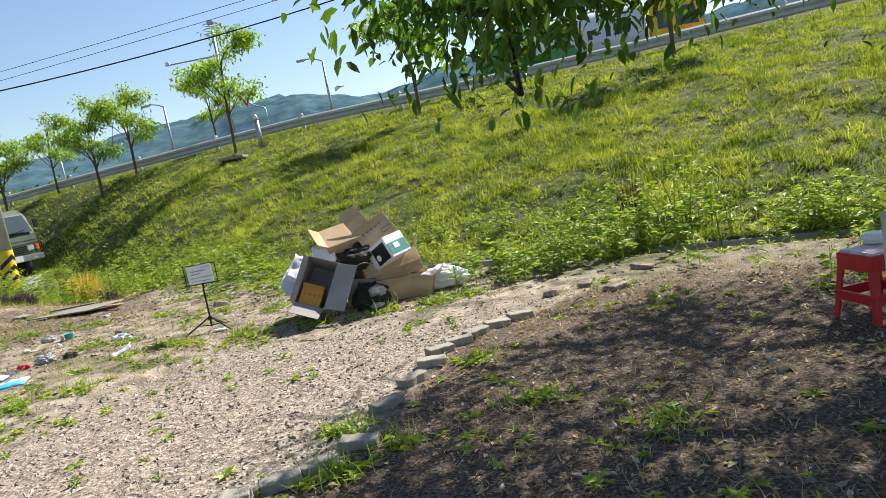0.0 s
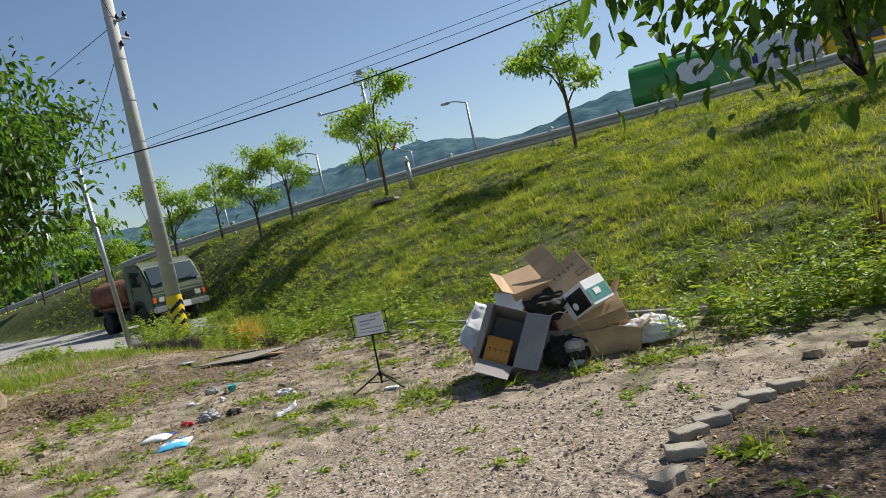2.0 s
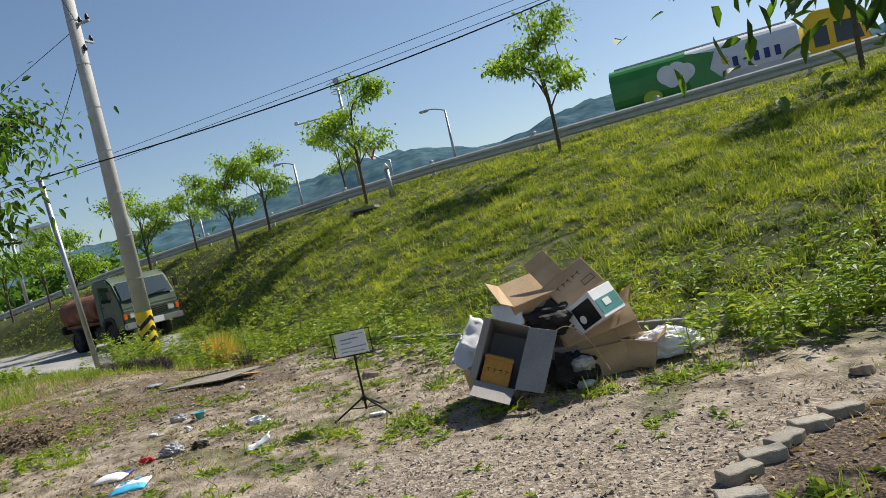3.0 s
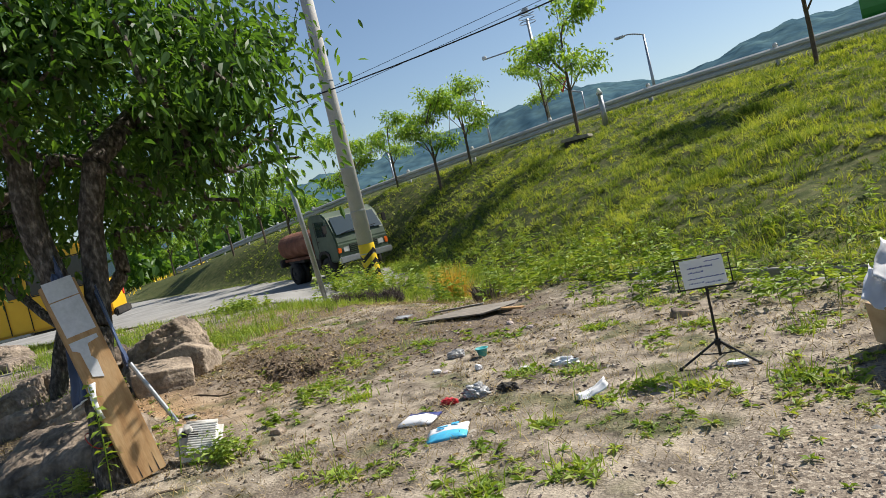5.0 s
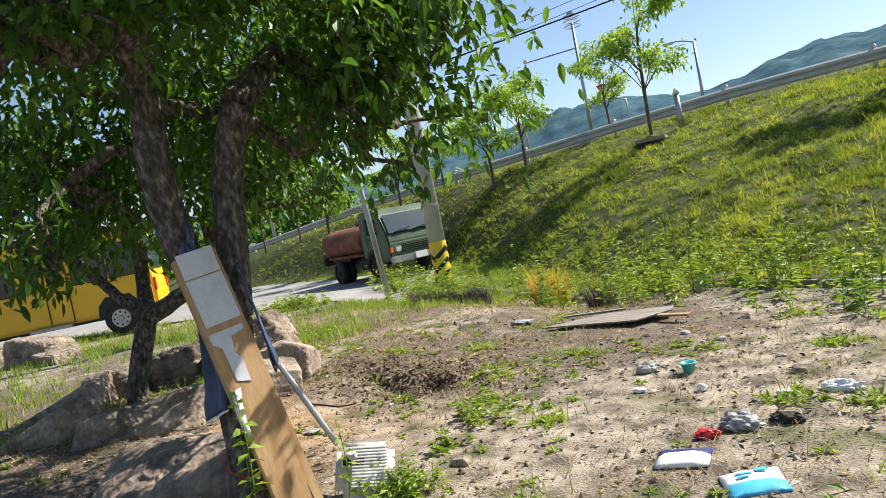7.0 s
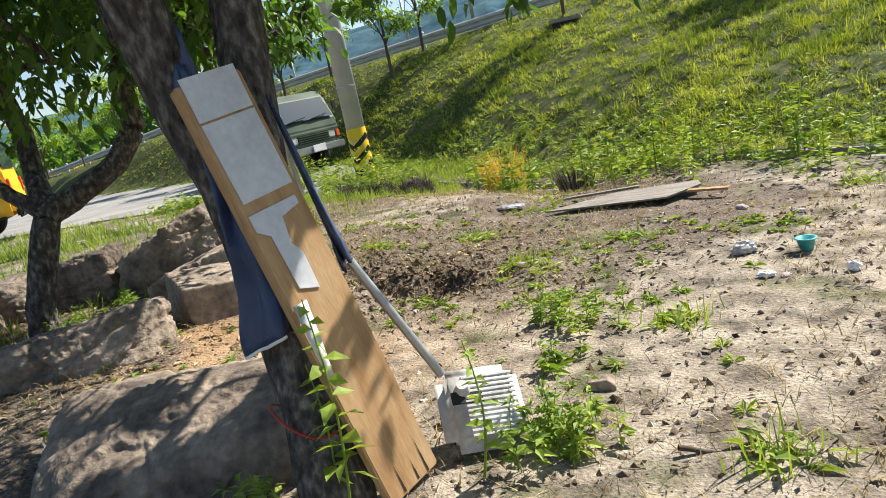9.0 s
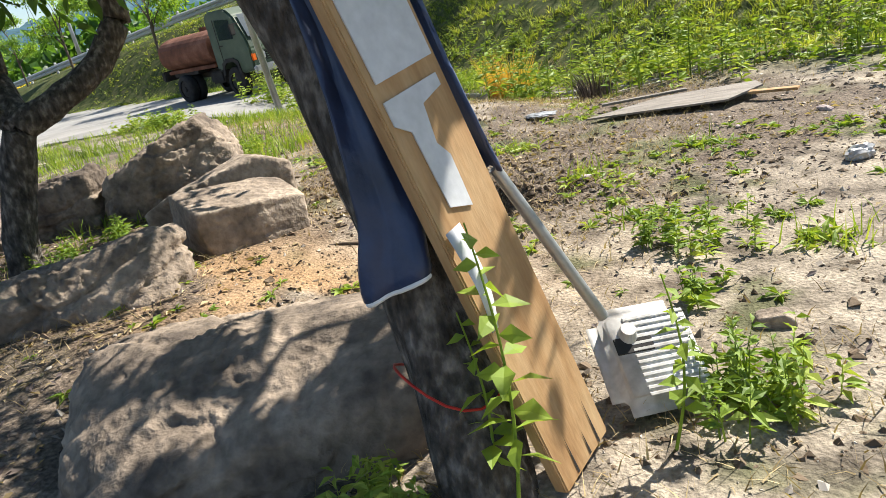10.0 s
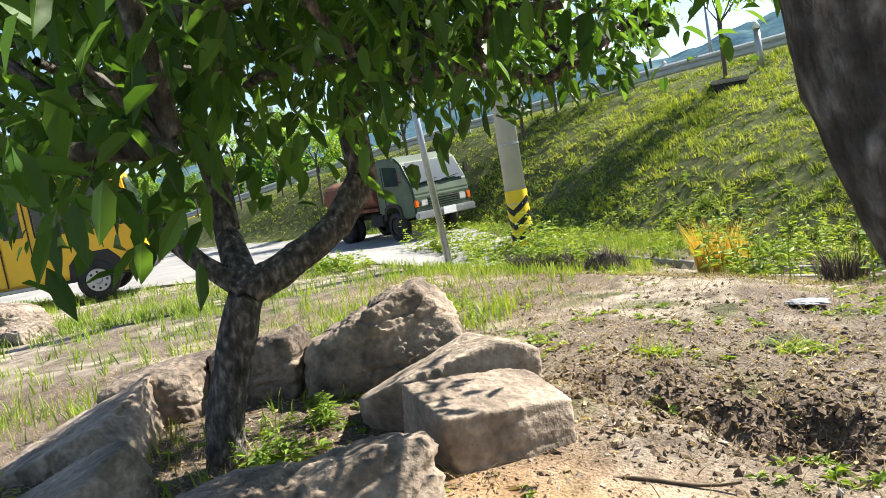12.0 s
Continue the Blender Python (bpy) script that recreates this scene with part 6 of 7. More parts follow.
pk = packet(-2.98, 5.20, 28, (0.26, 0.22), (("cyan", -0.5, -0.12), ("paper", -0.12, 0.5)), "white and sky-blue plastic packet on the sand", 2)
part("blue_print", join(*[box((0.05, 0.03, 0.003), (0.05, 0.06, 0.027), 0.001), box((0.07, 0.012, 0.003), (-0.03, 0.04, 0.027)), box((0.05, 0.012, 0.003), (-0.04, 0.01, 0.027))]), M["cyan"], pk)
packet(-3.36, 5.40, 10, (0.26, 0.18), (("paper", -0.5, 0.1), ("navy", 0.1, 0.5)), "white and navy plastic packet on the sand", 5)
crumple("wrapper", "red_plastic", pose(-3.34, 5.73, gz(-3.34, 5.73) + 0.02, 0, 0, 10), (0.07, 0.04, 0.03), "crumpled red wrapper on the sand", "wrapper", 3, 0.6)
crumple("clear_bag", "film", pose(-3.21, 5.89, gz(-3.21, 5.89) + 0.03, 0, 0, 10), (0.11, 0.08, 0.06), "crumpled clear plastic bag on the sand", "plastic bag", 5, 0.7, 4)
crumple("dark_wrapper", "chassis", pose(-3.0, 5.99, gz(-3.0, 5.99) + 0.02), (0.09, 0.05, 0.04), "dark crumpled wrapper on the sand", "wrapper", 7, 0.7)
loose_sheet("paper_scrap", "paper", (0.20, 0.12), pose(-2.24, 5.79, gz(-2.24, 5.79) + 0.05, 12, -22, 30), "torn white paper scrap on the sand", "paper", 0.03, 4)
crumple("tissue", "paper", pose(-2.82, 6.55, gz(-2.82, 6.55) + 0.02), (0.12, 0.06, 0.04), "crumpled white tissue on the sand", "tissue", 8, 0.8, 4)
crumple("clear_cup", "film", pose(-4.18, 7.02, gz(-4.18, 7.02) + 0.03, 0, 0, 40), (0.09, 0.05, 0.05), "crushed clear plastic cup on the sand", "cup", 15, 0.5)
crumple("paper_ball", "paper", pose(-3.62, 6.55, gz(-3.62, 6.55) + 0.02), (0.035, 0.03, 0.03), "small white paper ball", "paper", 16, 0.6)
crumple("paper_ball", "paper", pose(-4.03, 6.51, gz(-4.03, 6.51) + 0.015), (0.05, 0.03, 0.02), "small white paper ball", "paper", 17, 0.6)
crumple("paper_ball", "paper", pose(-3.1, 6.43, gz(-3.1, 6.43) + 0.015), (0.05, 0.035, 0.025), "small white paper ball", "paper", 18, 0.6)
crumple("plastic_film", "film", pose(-6.28, 5.55, gz(-6.28, 5.55) + 0.02), (0.07, 0.05, 0.010), "torn clear plastic film on the soil", "plastic film", 19, 0.5, 4)
crumple("plastic_film", "film", pose(-6.46, 9.03, gz(-6.46, 9.03) + 0.03), (0.15, 0.09, 0.02), "torn clear plastic film by the weeds", "plastic film", 23, 0.5, 4)
tagged(part("foil_packet", box((0.13, 0.06, 0.02), (-1.50, 6.36, gz(-1.5, 6.36) + 0.012), 0.006, pose(0, 0, 0, 0, 0, 10)), M["paper"], None), "small white packet by the notice stand", "packet")


for k, (x, y, r) in enumerate(((-3.89, 7.92, 0.05), (-3.94, 6.51, 0.035), (-4.27, 8.18, 0.06), (-5.63, 7.04, 0.05), (-4.80, 7.95, 0.03), (-3.3, 7.3, 0.04))):
    crumple("stone_chip", "chip", pose(x, y, gz(x, y) + 0.008, 8, -6, 70 * k), (r, r * 0.6, r * 0.4), "pale pinkish stone chip on the dirt", "stone", 40 + k, 0.3)


def bowl():
    x, y = -3.84, 6.96
    t = thing("plastic_bowl", pose(x, y, gz(x, y)), "small turquoise plastic bowl on the sand", "bowl")
    bm = bmesh.new()
    prof = ((0.0, 0.006), (0.036, 0.006), (0.05, 0.07), (0.062, 0.074), (0.062, 0.078), (0.046, 0.078), (0.033, 0.012), (0.0, 0.012))
    n = 20
    rings = [[bm.verts.new((r * math.cos(2 * math.pi * i / n), r * math.sin(2 * math.pi * i / n), z)) for i in range(n)] if r else [bm.verts.new((0, 0, z))] for r, z in prof]
    for a, b in zip(rings[:-1], rings[1:]):
        for i in range(n):
            vs = [a[i % len(a)], a[(i + 1) % len(a)], b[(i + 1) % len(b)], b[i % len(b)]]
            vs = list(dict.fromkeys(vs))
            bm.faces.new(vs)
    part("shell", bm, M["pot"], t, smooth=True)
    return t


bowl()
for k, (x, y, a, l) in enumerate(((-4.55, 4.2, 70, 0.35), (-6.6, 6.05, 15, 0.5), (-4.1, 4.75, 20, 0.25), (-2.4, 8.0, 35, 0.4), (2.1, 5.6, 60, 0.3))):
    z = gz(x, y) + 0.012
    v_, f_ = tubes([[((x + l * (s - 0.5) * math.cos(radians(a)), y + l * (s - 0.5) * math.sin(radians(a)), z + 0.02 * math.sin(s * 5 + k)), 0.010 - 0.004 * s) for s in np.linspace(0, 1, 7)]], 6)
    tagged(tri_ob("fallen_stick", v_, f_, M["young_bark"], smooth=True), "dry fallen stick on the soil", "stick", "fallen sticks")


# ---- plants ----
def scatter(n, x0, x1, y0, y1, want):
    """Points on the land where want(x, y), from 0 to 1, lets them stand."""
    X, Y = rng.uniform(x0, x1, n), rng.uniform(y0, y1, n)
    ok = rng.random(n) < want(X, Y)
    X, Y = X[ok], Y[ok]
    return np.stack([X, Y, ground_z(X, Y)], 1)


def toe_of(x):
    return np.interp(x, TOE[:, 0], TOE[:, 1])


def crest_of(x):
    return np.interp(x, CREST[:, 0], CREST[:, 1])


def bank_grass():
    def want(x, y):
        on = (y > toe_of(x) - 1.6 + 1.2 * fbm(x, y, 0.6, 2, 91)) & (y < crest_of(x) + 1.6)
        bare = fbm(x, y, 0.55, 4, 40)
        far = np.clip(1.35 - np.hypot(x + 1, y - 2) / 34, 0.12, 1)
        return on * far * (0.55 + 0.45 * sstep(0.36, 0.54, bare)) * (0.5 + 0.5 * sstep(0.4, 0.56, fbm(x, y, 2.6, 3, 47)))
    c = scatter(330000, -34, 15, 6.5, 32, want)
    near = np.hypot(c[:, 0] + 1, c[:, 1] - 3)
    c = c[rng.random(len(c)) < np.where(near < 26, 0.62, 0.5)]
    near = np.hypot(c[:, 0] + 1, c[:, 1] - 3)
    pairs = []
    for sel, k, fat in ((near < 16, 15, 1.1), (near >= 16, 9, 1.6)):
        q = c[sel]
        n = len(q) * k
        size = 0.78 * (0.35 + 1.2 * fbm(q[:, 0], q[:, 1], 0.9, 3, 44)) * (0.45 + 1.0 * rng.random(len(q)) ** 1.8)
        a, r = rng.uniform(0, 2 * np.pi, n), np.sqrt(rng.random(n)) * 0.085 * np.repeat(size, k)
        out = np.stack([np.cos(a) * r, np.sin(a) * r, np.zeros(n)], 1)
        P = np.repeat(q, k, 0) + out - np.array([0, 0, 0.02])
        H = np.repeat(size, k) * rng.uniform(0.06, 0.21, n)
        lean = out * rng.uniform(0.8, 2.8, n)[:, None] + rng.normal(0, 0.045, (n, 3)) * np.array([1, 1, 0.2]) - np.array([0, 0.03, 0.02])
        pairs.append(blades(P, H, rng.uniform(0.008, 0.018, n) * fat, lean))
    v, t = merged(*pairs)
    return tagged(tri_ob("bank_grass", v, t, M["grass"]), "tufted green grass on the highway bank", "grass", kind="stuff")


bank_grass()


def lane_grass():
    def want(x, y):
        on = (x < -8.6) & ~inside(x, y, ROAD) & (y > 4.5) & (y < toe_of(x))
        return on * (0.25 + 0.75 * sstep(0.46, 0.6, fbm(x, y, 0.6, 3, 52)))
    c = scatter(26000, -26, -8.5, 4.5, 26, want)
    k = 6
    n = len(c) * k
    P = np.repeat(c, k, 0) + np.stack([rng.normal(0, 0.04, n), rng.normal(0, 0.04, n), np.full(n, -0.01)], 1)
    v, t = blades(P, rng.uniform(0.06, 0.2, n), rng.uniform(0.008, 0.018, n), rng.normal(0, 0.05, (n, 3)) * np.array([1, 1, 0.2]))
    return tagged(tri_ob("lane_grass", v, t, M["weed"]), "short bright grass beside the lane", "grass", kind="stuff")


lane_grass()


def leafy(points, height, n_leaves, leaf_len, stem=True, narrow=0.4):
    """Upright weeds: a stem with leaves all the way up."""
    P, W, L, S = [], [], [], []
    for p, h in zip(points, height):
        k = max(4, int(n_leaves * rng.uniform(0.6, 1.4)))
        lean = rng.normal(0, 0.12, 2) * h
        s = rng.uniform(0.12, 1, k)
        base = p + np.stack([lean[0] * s**2, lean[1] * s**2, h * s], 1)
        a = rng.uniform(0, 2 * np.pi, k)
        P.append(base)
        W.append(np.stack([np.cos(a), np.sin(a), rng.uniform(0.0, 0.7, k)], 1))
        L.append(leaf_len * (1.15 - 0.55 * s) * rng.uniform(0.7, 1.2, k))
        S.append([(p + np.array([lean[0] * q * q, lean[1] * q * q, h * q]), 0.006 * (1.1 - q) * (h + 0.3)) for q in (0, 0.35, 0.7, 1)])
    P, W, L = np.concatenate(P), np.concatenate(W), np.concatenate(L)
    pairs = [leaves(P, W, L, L * narrow, 0.3)]
    if stem:
        pairs.append(tubes(S, 4))
    return merged(*pairs)


def toe_weeds():
    def want(x, y):
        d = y - toe_of(x)
        band = sstep(-3.2, -1.6, d) * (1 - sstep(0.3, 1.8, d))
        return band * np.where(x > 1.2, 0.35, 0.55) * (0.2 + 0.8 * sstep(0.42, 0.6, fbm(x, y, 0.7, 3, 60))) * ~inside(x, y, ROAD)
    c = scatter(11000, -16, 9, 5, 21, want)
    h = rng.uniform(0.18, 0.55, len(c)) * (0.6 + 0.8 * fbm(c[:, 0], c[:, 1], 0.5, 2, 61)) * np.where(c[:, 0] < -1.5, 0.6, 1.0)
    v, t = leafy(c, h, 17, 0.13, narrow=0.3)
    return tagged(tri_ob("weeds", v, t, M["weed"]), "leafy weeds along the foot of the bank", "weeds", kind="stuff")


toe_weeds()


def tall_weeds():
    spots = ((2.9, 7.9, 0.85), (2.6, 7.6, 0.7), (3.2, 8.2, 0.9), (2.2, 7.6, 0.55), (4.6, 7.4, 0.5), (5.0, 7.3, 0.55), (4.3, 7.6, 0.45), (5.4, 7.0, 0.5), (1.6, 7.4, 0.4), (1.9, 7.7, 0.45), (-3.9, 10.3, 0.9), (-4.6, 10.6, 0.8), (-5.6, 10.9, 0.95), (-2.7, 9.6, 0.7), (-7.2, 10.9, 0.85), (-14.6, 16.0, 0.8), (-14.0, 15.6, 0.7), (-13.3, 15.4, 0.75), (-12.7, 14.9, 0.6), (-12.2, 14.3, 0.6), (-11.0, 13.6, 0.85), (-10.6, 13.0, 0.8), (-10.2, 12.4, 0.7), (-10.4, 12.2, 0.4), (-15.6, 13.1, 0.3), (-14.8, 12.9, 0.3), (-14.2, 12.5, 0.25), (-11.6, 14.2, 0.7))
    C, H = [], []
    for x, y, h in spots:
        for _ in range(20):
            px, py = x + rng.normal(0, 0.3), y + rng.normal(0, 0.26)
            C.append((px, py, gz(px, py)))
            H.append(h * rng.uniform(0.5, 1.1))
    v, t = leafy(np.array(C), np.array(H), 18, 0.15, narrow=0.34)
    return tagged(tri_ob("tall_weeds", v, t, M["weed"]), "tall leafy weeds in front of the bank", "weeds", kind="stuff")


tall_weeds()


def yard_weeds():
    def want(x, y):
        g, l, gr, s = masks(x, y)
        return (0.05 + 0.95 * sstep(0.55, 0.7, fbm(x, y, 1.3, 3, 70))) * (1 - 0.85 * g) * (1 - 0.4 * l) * (y < toe_of(x) - 0.8) * (1 - 0.7 * s)
    c = scatter(13000, -10.5, 5, 2.4, 14, want)
    k = 11
    n = len(c) * k
    a = rng.uniform(0, 2 * np.pi, n)
    P = np.repeat(c, k, 0) + np.array([0, 0, 0.005])
    L = np.repeat(rng.uniform(0.03, 0.095, len(c)), k) * rng.uniform(0.6, 1.2, n)
    W = np.stack([np.cos(a), np.sin(a), rng.uniform(0.15, 1.1, n)], 1)
    v, t = leaves(P, W, L, L * rng.uniform(0.16, 0.34, n), 0.35)
    return tagged(tri_ob("yard_weeds", v, t, M["weed"]), "low weed rosettes scattered over the dirt", "weeds", kind="stuff")


yard_weeds()


def weed_clumps():
    """The larger tufts that stand out on the sand."""
    spots = ((-2.35, 5.35), (-2.15, 5.75), (-1.95, 6.0), (-2.6, 6.35), (-1.6, 5.9), (-1.1, 6.05), (-0.9, 5.95), (-3.3, 4.55), (-2.75, 4.15), (-2.3, 4.5), (-3.9, 4.75), (-1.9, 4.75), (-1.2, 7.0), (0.3, 6.25), (0.8, 6.35), (1.1, 6.5), (-0.4, 6.1), (-3.05, 6.35), (-2.0, 7.4), (-3.0, 7.6), (0.95, 3.4), (1.3, 3.2), (1.1, 2.9), (2.0, 3.6), (2.6, 3.2), (1.5, 4.4), (-4.4, 5.9), (-5.2, 6.3), (-5.6, 7.1), (-7.1, 7.6), (-6.4, 8.0), (-5.0, 7.6), (-3.5, 8.7), (-2.7, 8.4))
    P, W, L = [], [], []
    B = []
    for x, y in spots:
        k = int(rng.uniform(40, 90))
        px, py = x + rng.normal(0, 0.08, k), y + rng.normal(0, 0.06, k)
        a = rng.uniform(0, 2 * np.pi, k)
        P.append(np.stack([px, py, ground_z(px, py)], 1))
        W.append(np.stack([np.cos(a), np.sin(a), rng.uniform(0.2, 1.2, k)], 1))
        L.append(rng.uniform(0.05, 0.13, k))
        b = int(rng.uniform(10, 40))
        px, py = x + rng.normal(0, 0.1, b), y + rng.normal(0, 0.08, b)
        B.append(np.stack([px, py, ground_z(px, py)], 1))
    P, W, L, B = map(np.concatenate, (P, W, L, B))
    v, t = merged(leaves(P, W, L, L * 0.26, 0.3), blades(B, rng.uniform(0.06, 0.17, len(B)), 0.008, rng.normal(0, 0.05, (len(B), 3)) * np.array([1, 1, 0.2])))
    return tagged(tri_ob("weed_tufts", v, t, M["weed"]), "bright green weed tufts on the sand", "weeds", kind="stuff")


weed_clumps()


def dry_straw():
    def want(x, y):
        g, l, gr, s = masks(x, y)
        return (0.08 + 0.6 * sstep(0.45, 0.62, fbm(x, y, 0.9, 3, 80)) + 0.5 * (x < -5) * (y > 6.4)) * (1 - 0.8 * g) * (y < toe_of(x) + 0.4) * ~inside(x, y, ROAD)
    c = scatter(170000, -12, 5.5, 2.4, 15, want)
    n = len(c)
    a = rng.uniform(0, 2 * np.pi, n)
    lean = np.stack([np.cos(a), np.sin(a), rng.uniform(-0.3, 0.5, n)], 1) * rng.uniform(0.02, 0.11, n)[:, None]
    v, t = blades(c + np.array([0, 0, 0.004]), rng.uniform(0.004, 0.05, n), rng.uniform(0.003, 0.008, n), lean)
    return tagged(tri_ob("dry_straw", v, t, M["dry"]), "dry straw and dead stalks on the ground", "straw", kind="stuff")


dry_straw()


def dark_debris():
    """Brown chips, dead stalks and crumbs of bark lying in patches."""
    def want(x, y):
        g, l, gr, sa = masks(x, y)
        return (0.12 + 0.88 * sstep(0.46, 0.6, fbm(x, y, 1.0, 4, 83))) * (1 - 0.8 * g) * (1 - 0.6 * sa) * (y < toe_of(x))
    c = scatter(42000, -10, 1.5, 3, 13, want)
    n = len(c)
    a = rng.uniform(0, 2 * np.pi, n)
    L = 0.012 + 0.055 * rng.random(n) ** 2.5
    v, t = leaves(c + np.array([0, 0, 0.006]), np.stack([np.cos(a), np.sin(a), rng.uniform(-0.05, 0.35, n)], 1), L, L * rng.uniform(0.12, 0.5, n), 0.05)
    return tagged(tri_ob("dead_stalks", v, t, M["dead"]), "brown dead stalks and chips strewn over the dirt", "debris", kind="stuff")


dark_debris()


def stones(n, x0, x1, y0, y1, want, size, mat, name, label):
    c = scatter(n, x0, x1, y0, y1, want)
    n = len(c)
    base = np.array([(1, 0, 0), (0.3, 0.95, 0.1), (-0.8, 0.6, -0.1), (-0.8, -0.6, 0.1), (0.3, -0.95, 0), (0.1, 0.1, 0.7), (0, 0, -0.5)])
    tri = np.array([(0, 1, 5), (1, 2, 5), (2, 3, 5), (3, 4, 5), (4, 0, 5), (1, 0, 6), (2, 1, 6), (3, 2, 6), (4, 3, 6), (0, 4, 6)])
    a = rng.uniform(0, 2 * np.pi, n)
    R = np.zeros((n, 3, 3))
    R[:, 0, 0], R[:, 0, 1], R[:, 1, 0], R[:, 1, 1], R[:, 2, 2] = np.cos(a), -np.sin(a), np.sin(a), np.cos(a), 1
    s = (size[0] + (size[1] - size[0]) * rng.random(n) ** 3)[:, None, None] * rng.uniform(0.6, 1.3, (n, 1, 3))
    V = np.einsum("nij,nkj->nki", R, (base[None] + rng.normal(0, 0.28, (n, 7, 3)))) * s + c[:, None]
    T = (np.arange(n)[:, None, None] * 7 + tri[None]).reshape(-1, 3)
    return tagged(tri_ob(name, V.reshape(-1, 3), T, M[mat]), label, "pebbles", kind="stuff")


stones(26000, -2.2, 2.2, 1.4, 7, lambda x, y: masks(x, y)[0], (0.004, 0.017), "pebble", "gravel", "pale grey gravel spread on the yard")
stones(16000, -8, 5, 2.4, 10, lambda x, y: 0.6 * (1 - masks(x, y)[2]), (0.004, 0.022), "pebble", "pebbles", "scattered pebbles on the dirt")
stones(9000, -10, -3.5, 4.4, 9.5, lambda x, y: 0.15 + 0.85 * sstep(0.45, 0.65, fbm(x, y, 1.1, 3, 88)), (0.005, 0.026), "soil_clod", "dirt_clods", "brown clods over the dirt yard")
stones(20000, -8.2, -5, 5.4, 8.3, lambda x, y: np.exp(-(((x + 6.6) / 1.0) ** 2 + ((y - 6.9) / 0.5) ** 2)), (0.006, 0.032), "soil_clod", "soil_clods", "dark clods of dug soil")
stones(3500, -8.2, -5.8, 4.8, 6.5, lambda x, y: masks(x, y)[3], (0.004, 0.016), "soil_clod", "sand_clods", "orange sandy clods")


def leaf_litter():
    def want(x, y):
        return masks(x, y)[1] * 0.9
    c = scatter(26000, -10.5, 5.5, 1.6, 8.5, want)
    n = len(c)
    a = rng.uniform(0, 2 * np.pi, n)
    L = rng.uniform(0.015, 0.06, n)
    v, t = leaves(c + np.array([0, 0, 0.008]), np.stack([np.cos(a), np.sin(a), rng.uniform(-0.1, 0.25, n)], 1), L, L * rng.uniform(0.3, 0.6, n), 0.05)
    return tagged(tri_ob("leaf_litter", v, t, M["dry"]), "dry fallen leaves and chips under the trees", "leaf litter", kind="stuff")


leaf_litter()


def tuft(name, x, y, n, r, h, w, mat, label, cat, spread=0.5):
    a, d = rng.uniform(0, 2 * np.pi, n), r * np.sqrt(rng.random(n))
    px, py = x + d * np.cos(a), y + d * np.sin(a)
    P = np.stack([px, py, ground_z(px, py) - 0.01], 1)
    H = h * rng.uniform(0.5, 1.05, n)
    lean = np.stack([np.cos(a), np.sin(a), np.zeros(n)], 1) * (H * spread * rng.uniform(0.1, 1, n))[:, None]
    v, t = blades(P, H, w, lean)
    return tagged(tri_ob(name, v, t, M[mat]), label, cat, kind="stuff")


tuft("dry_grass_clump", -7.75, 12.0, 420, 0.26, 0.7, 0.02, "orange_grass", "clump of golden dry grass by the weeds", "grass", 0.45)
def twig_ball(x, y, r, n, label):
    """A rounded tangle of dry twigs."""
    d = rng.normal(size=(n, 3))
    d /= np.linalg.norm(d, axis=1)[:, None]
    P = d * r * rng.uniform(0.4, 1.0, n)[:, None] ** 0.5 * np.array([1, 1, 0.8])
    P[:, 2] = np.abs(P[:, 2]) + 0.01
    w, f = blades(P, rng.uniform(0.02, 0.07, n), 0.011, rng.normal(0, 0.075, (n, 3)))
    ob = tri_ob("dead_bush", w, f, M["dead"])
    ob.location = (x, y, gz(x, y))
    return tagged(ob, label, "bush", kind="stuff")


twig_ball(-9.1, 11.8, 0.30, 2400, "dark dried-out round bush by the weeds")
twig_ball(-9.75, 11.9, 0.26, 900, "dark dried-out round bush by the weeds")
tuft("dead_bush", -10.1, 11.9, 1200, 0.36, 0.3, 0.012, "dead", "pale dried-out bush by the weeds", "bush", 0.6)
tuft("dead_bush", -6.4, 11.0, 200, 0.2, 0.4, 0.012, "dead", "dark dried-out bush by the weeds", "bush", 0.8)
tuft("dock_stalks", 2.75, 9.3, 50, 0.15, 0.6, 0.02, "rust", "rust-red seeding dock stalks", "weeds", 0.25)


def sapling(x, y, h, n, leaf, label):
    """A thin shoot with large separate leaves."""
    z = gz(x, y)
    t = thing("sapling", pose(x, y, z), label, "sapling", "saplings beside the trunk")
    pts = [((0.04 * math.sin(3 * s), 0.03 * s, h * s), 0.005 * (1.1 - 0.7 * s)) for s in np.linspace(0, 1, 9)]
    v, f = tubes([pts], 6)
    tri_ob("stem", v, f, M["weed"], t, smooth=True)
    for k in range(n):
        s = 0.25 + 0.75 * k / n
        a = k * 2.4 + rng.uniform(-0.3, 0.3)
        base = np.array([[0.04 * math.sin(3 * s), 0.03 * s, h * s]])
        L = leaf * (1.2 - 0.6 * s) * rng.uniform(0.8, 1.15)
        v, f = leaves(base, np.array([[math.cos(a), math.sin(a), rng.uniform(0.0, 0.5)]]), L, L * 0.56, 0.35, 0.12)
        tri_ob("leaf", v, f, M["weed"], t)
    return t


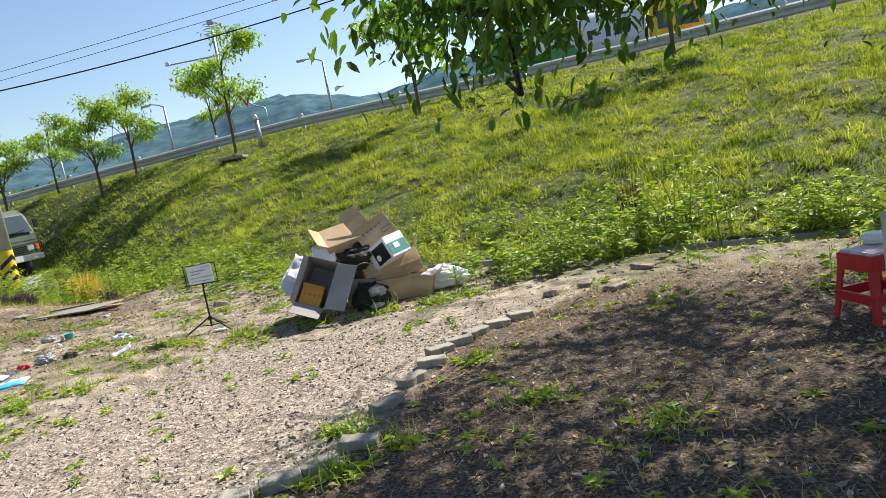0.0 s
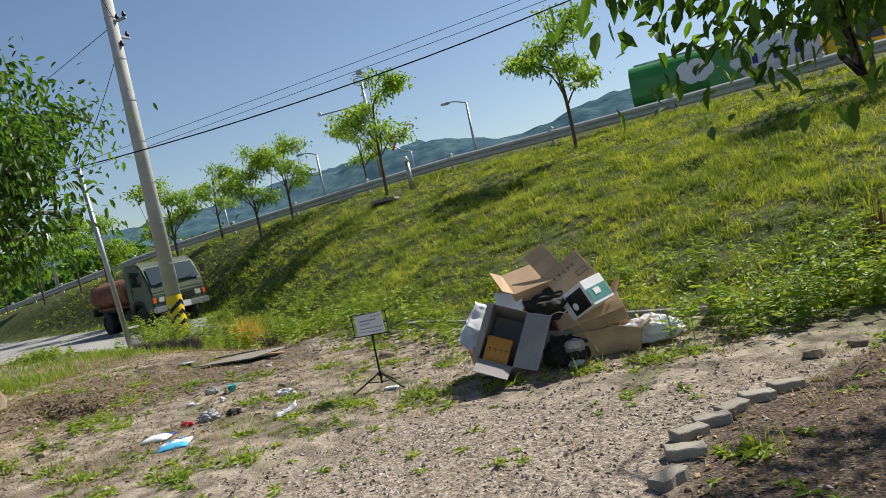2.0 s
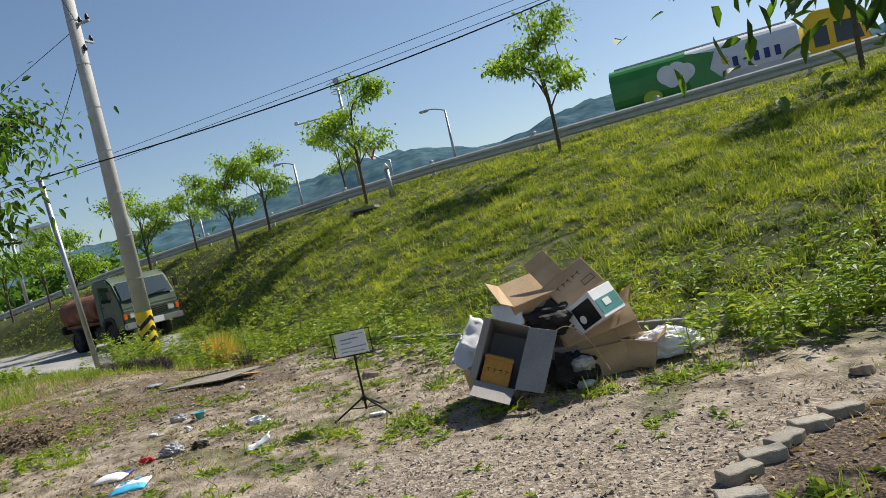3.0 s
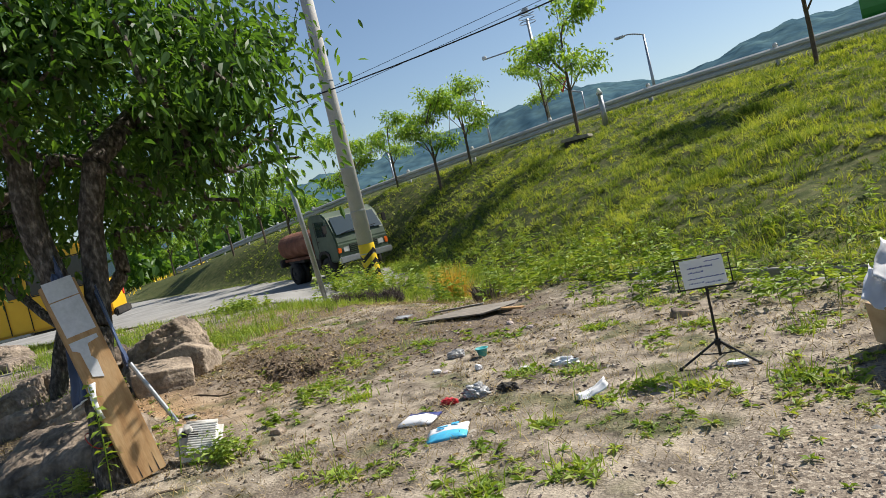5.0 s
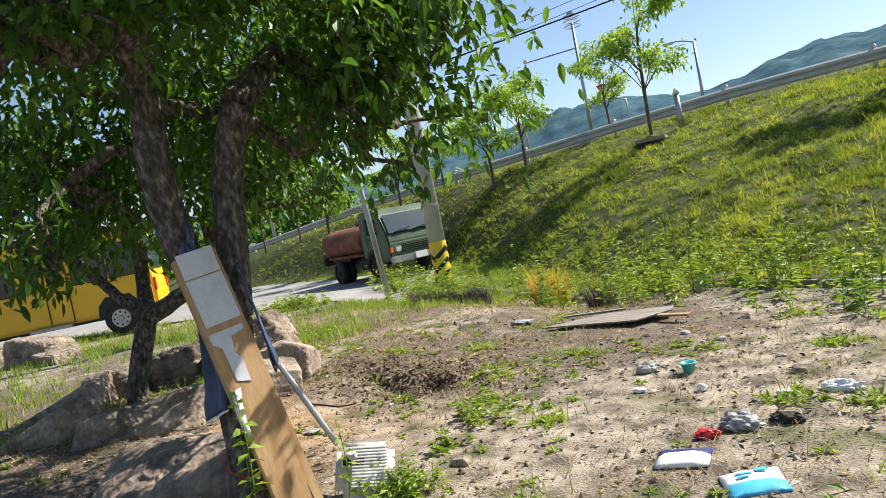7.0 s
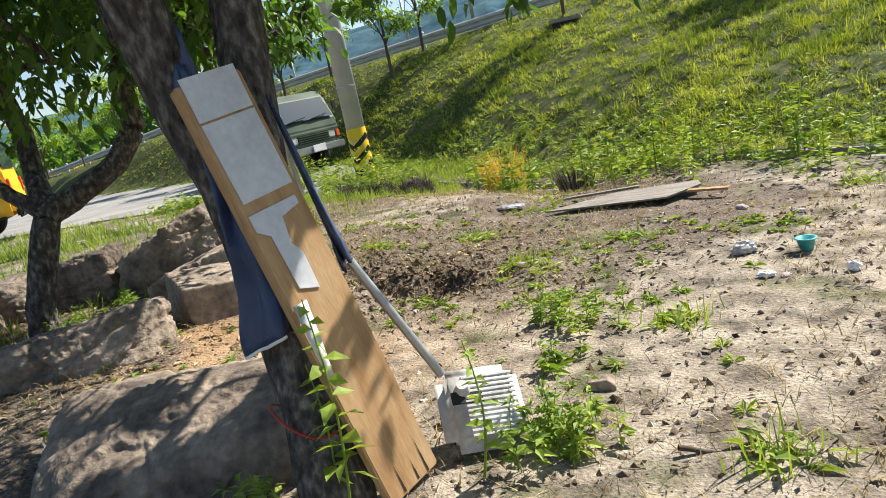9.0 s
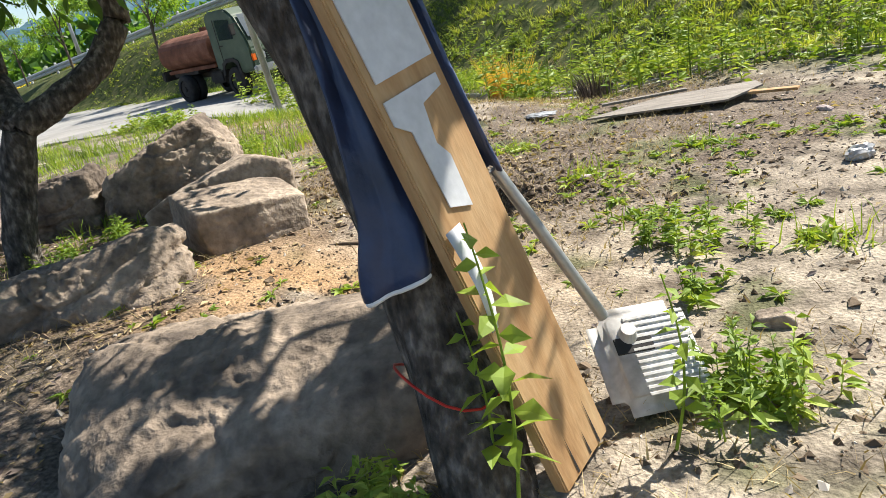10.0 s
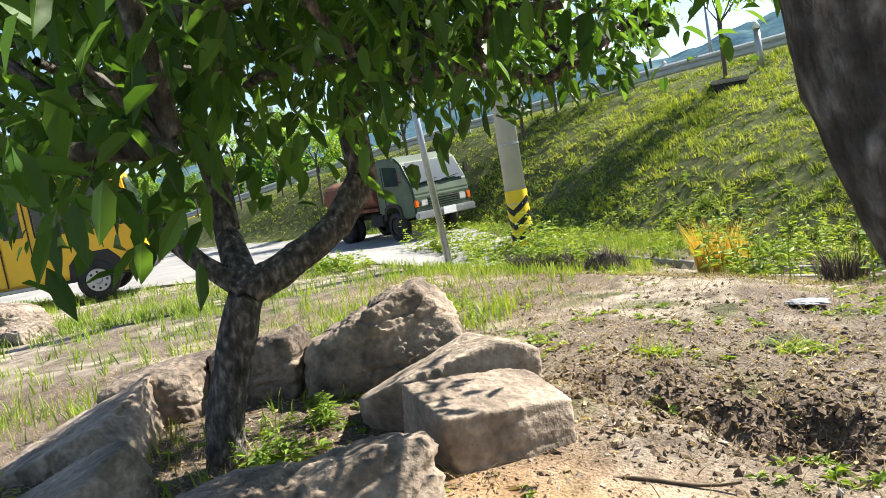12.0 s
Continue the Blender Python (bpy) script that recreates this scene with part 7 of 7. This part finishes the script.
sapling(-5.18, 4.17, 0.78, 24, 0.115, "green sapling with broad leaves before the trunk")
sapling(-5.26, 4.20, 0.55, 14, 0.09, "green sapling with broad leaves before the trunk")
sapling(-4.84, 4.50, 0.50, 20, 0.075, "thin sapling beside the fan base")


def low_bush():
    C, H = [], []
    for x, y, r, h, n in ((-4.66, 4.72, 0.14, 0.20, 34), (-4.85, 5.35, 0.1, 0.12, 9), (-8.52, 5.6, 0.14, 0.2, 26), (-8.7, 6.2, 0.14, 0.16, 12), (-4.95, 5.9, 0.2, 0.16, 24), (-9.4, 8.3, 0.35, 0.22, 40), (-5.5, 4.1, 0.12, 0.18, 14)):
        for _ in range(n):
            px, py = x + rng.normal(0, r * 0.6), y + rng.normal(0, r * 0.6)
            C.append((px, py, gz(px, py)))
            H.append(h * rng.uniform(0.5, 1.1))
    v, t = leafy(np.array(C), np.array(H), 12, 0.075, narrow=0.38)
    return tagged(tri_ob("low_weeds", v, t, M["weed"]), "bushy green weeds by trunks and boulders", "weeds", kind="stuff")


low_bush()


def far_woods():
    """Tree line and scrub at the far end of the lane, with a slope of yellow flowers."""
    P = []
    for _ in range(260):
        a = radians(rng.uniform(-100, -38))
        r = rng.uniform(75, 140)
        x, y = r * math.sin(a), r * math.cos(a)
        n = 60
        h = rng.uniform(3, 7)
        q = rng.normal(size=(n, 3))
        q /= np.linalg.norm(q, axis=1)[:, None]
        P.append(np.array([x, y, h * 0.55]) + q * np.array([h * 0.5, h * 0.5, h * 0.5]) * rng.uniform(0.6, 1, (n, 1)))
    P = np.concatenate(P)
    v, t = leaves(P, rng.normal(size=(len(P), 3)), np.full(len(P), 1.3), np.full(len(P), 0.8), 0.2)
    tagged(tri_ob("far_woods", v, t, M["leaf"]), "dark woods at the end of the valley", "woods", kind="stuff")
    c = scatter(5000, -66, -42, 24, 50, lambda x, y: (fbm(x, y, 0.25, 2, 90) > 0.56) * (y > toe_of(x)) * 1.0)
    v, t = blades(c, 0.35, 0.1, rng.normal(0, 0.15, (len(c), 3)))
    tagged(tri_ob("yellow_flowers", v, t, M["stripe_yellow"]), "yellow flowers on the far slope", "flowers", kind="stuff")


far_woods()
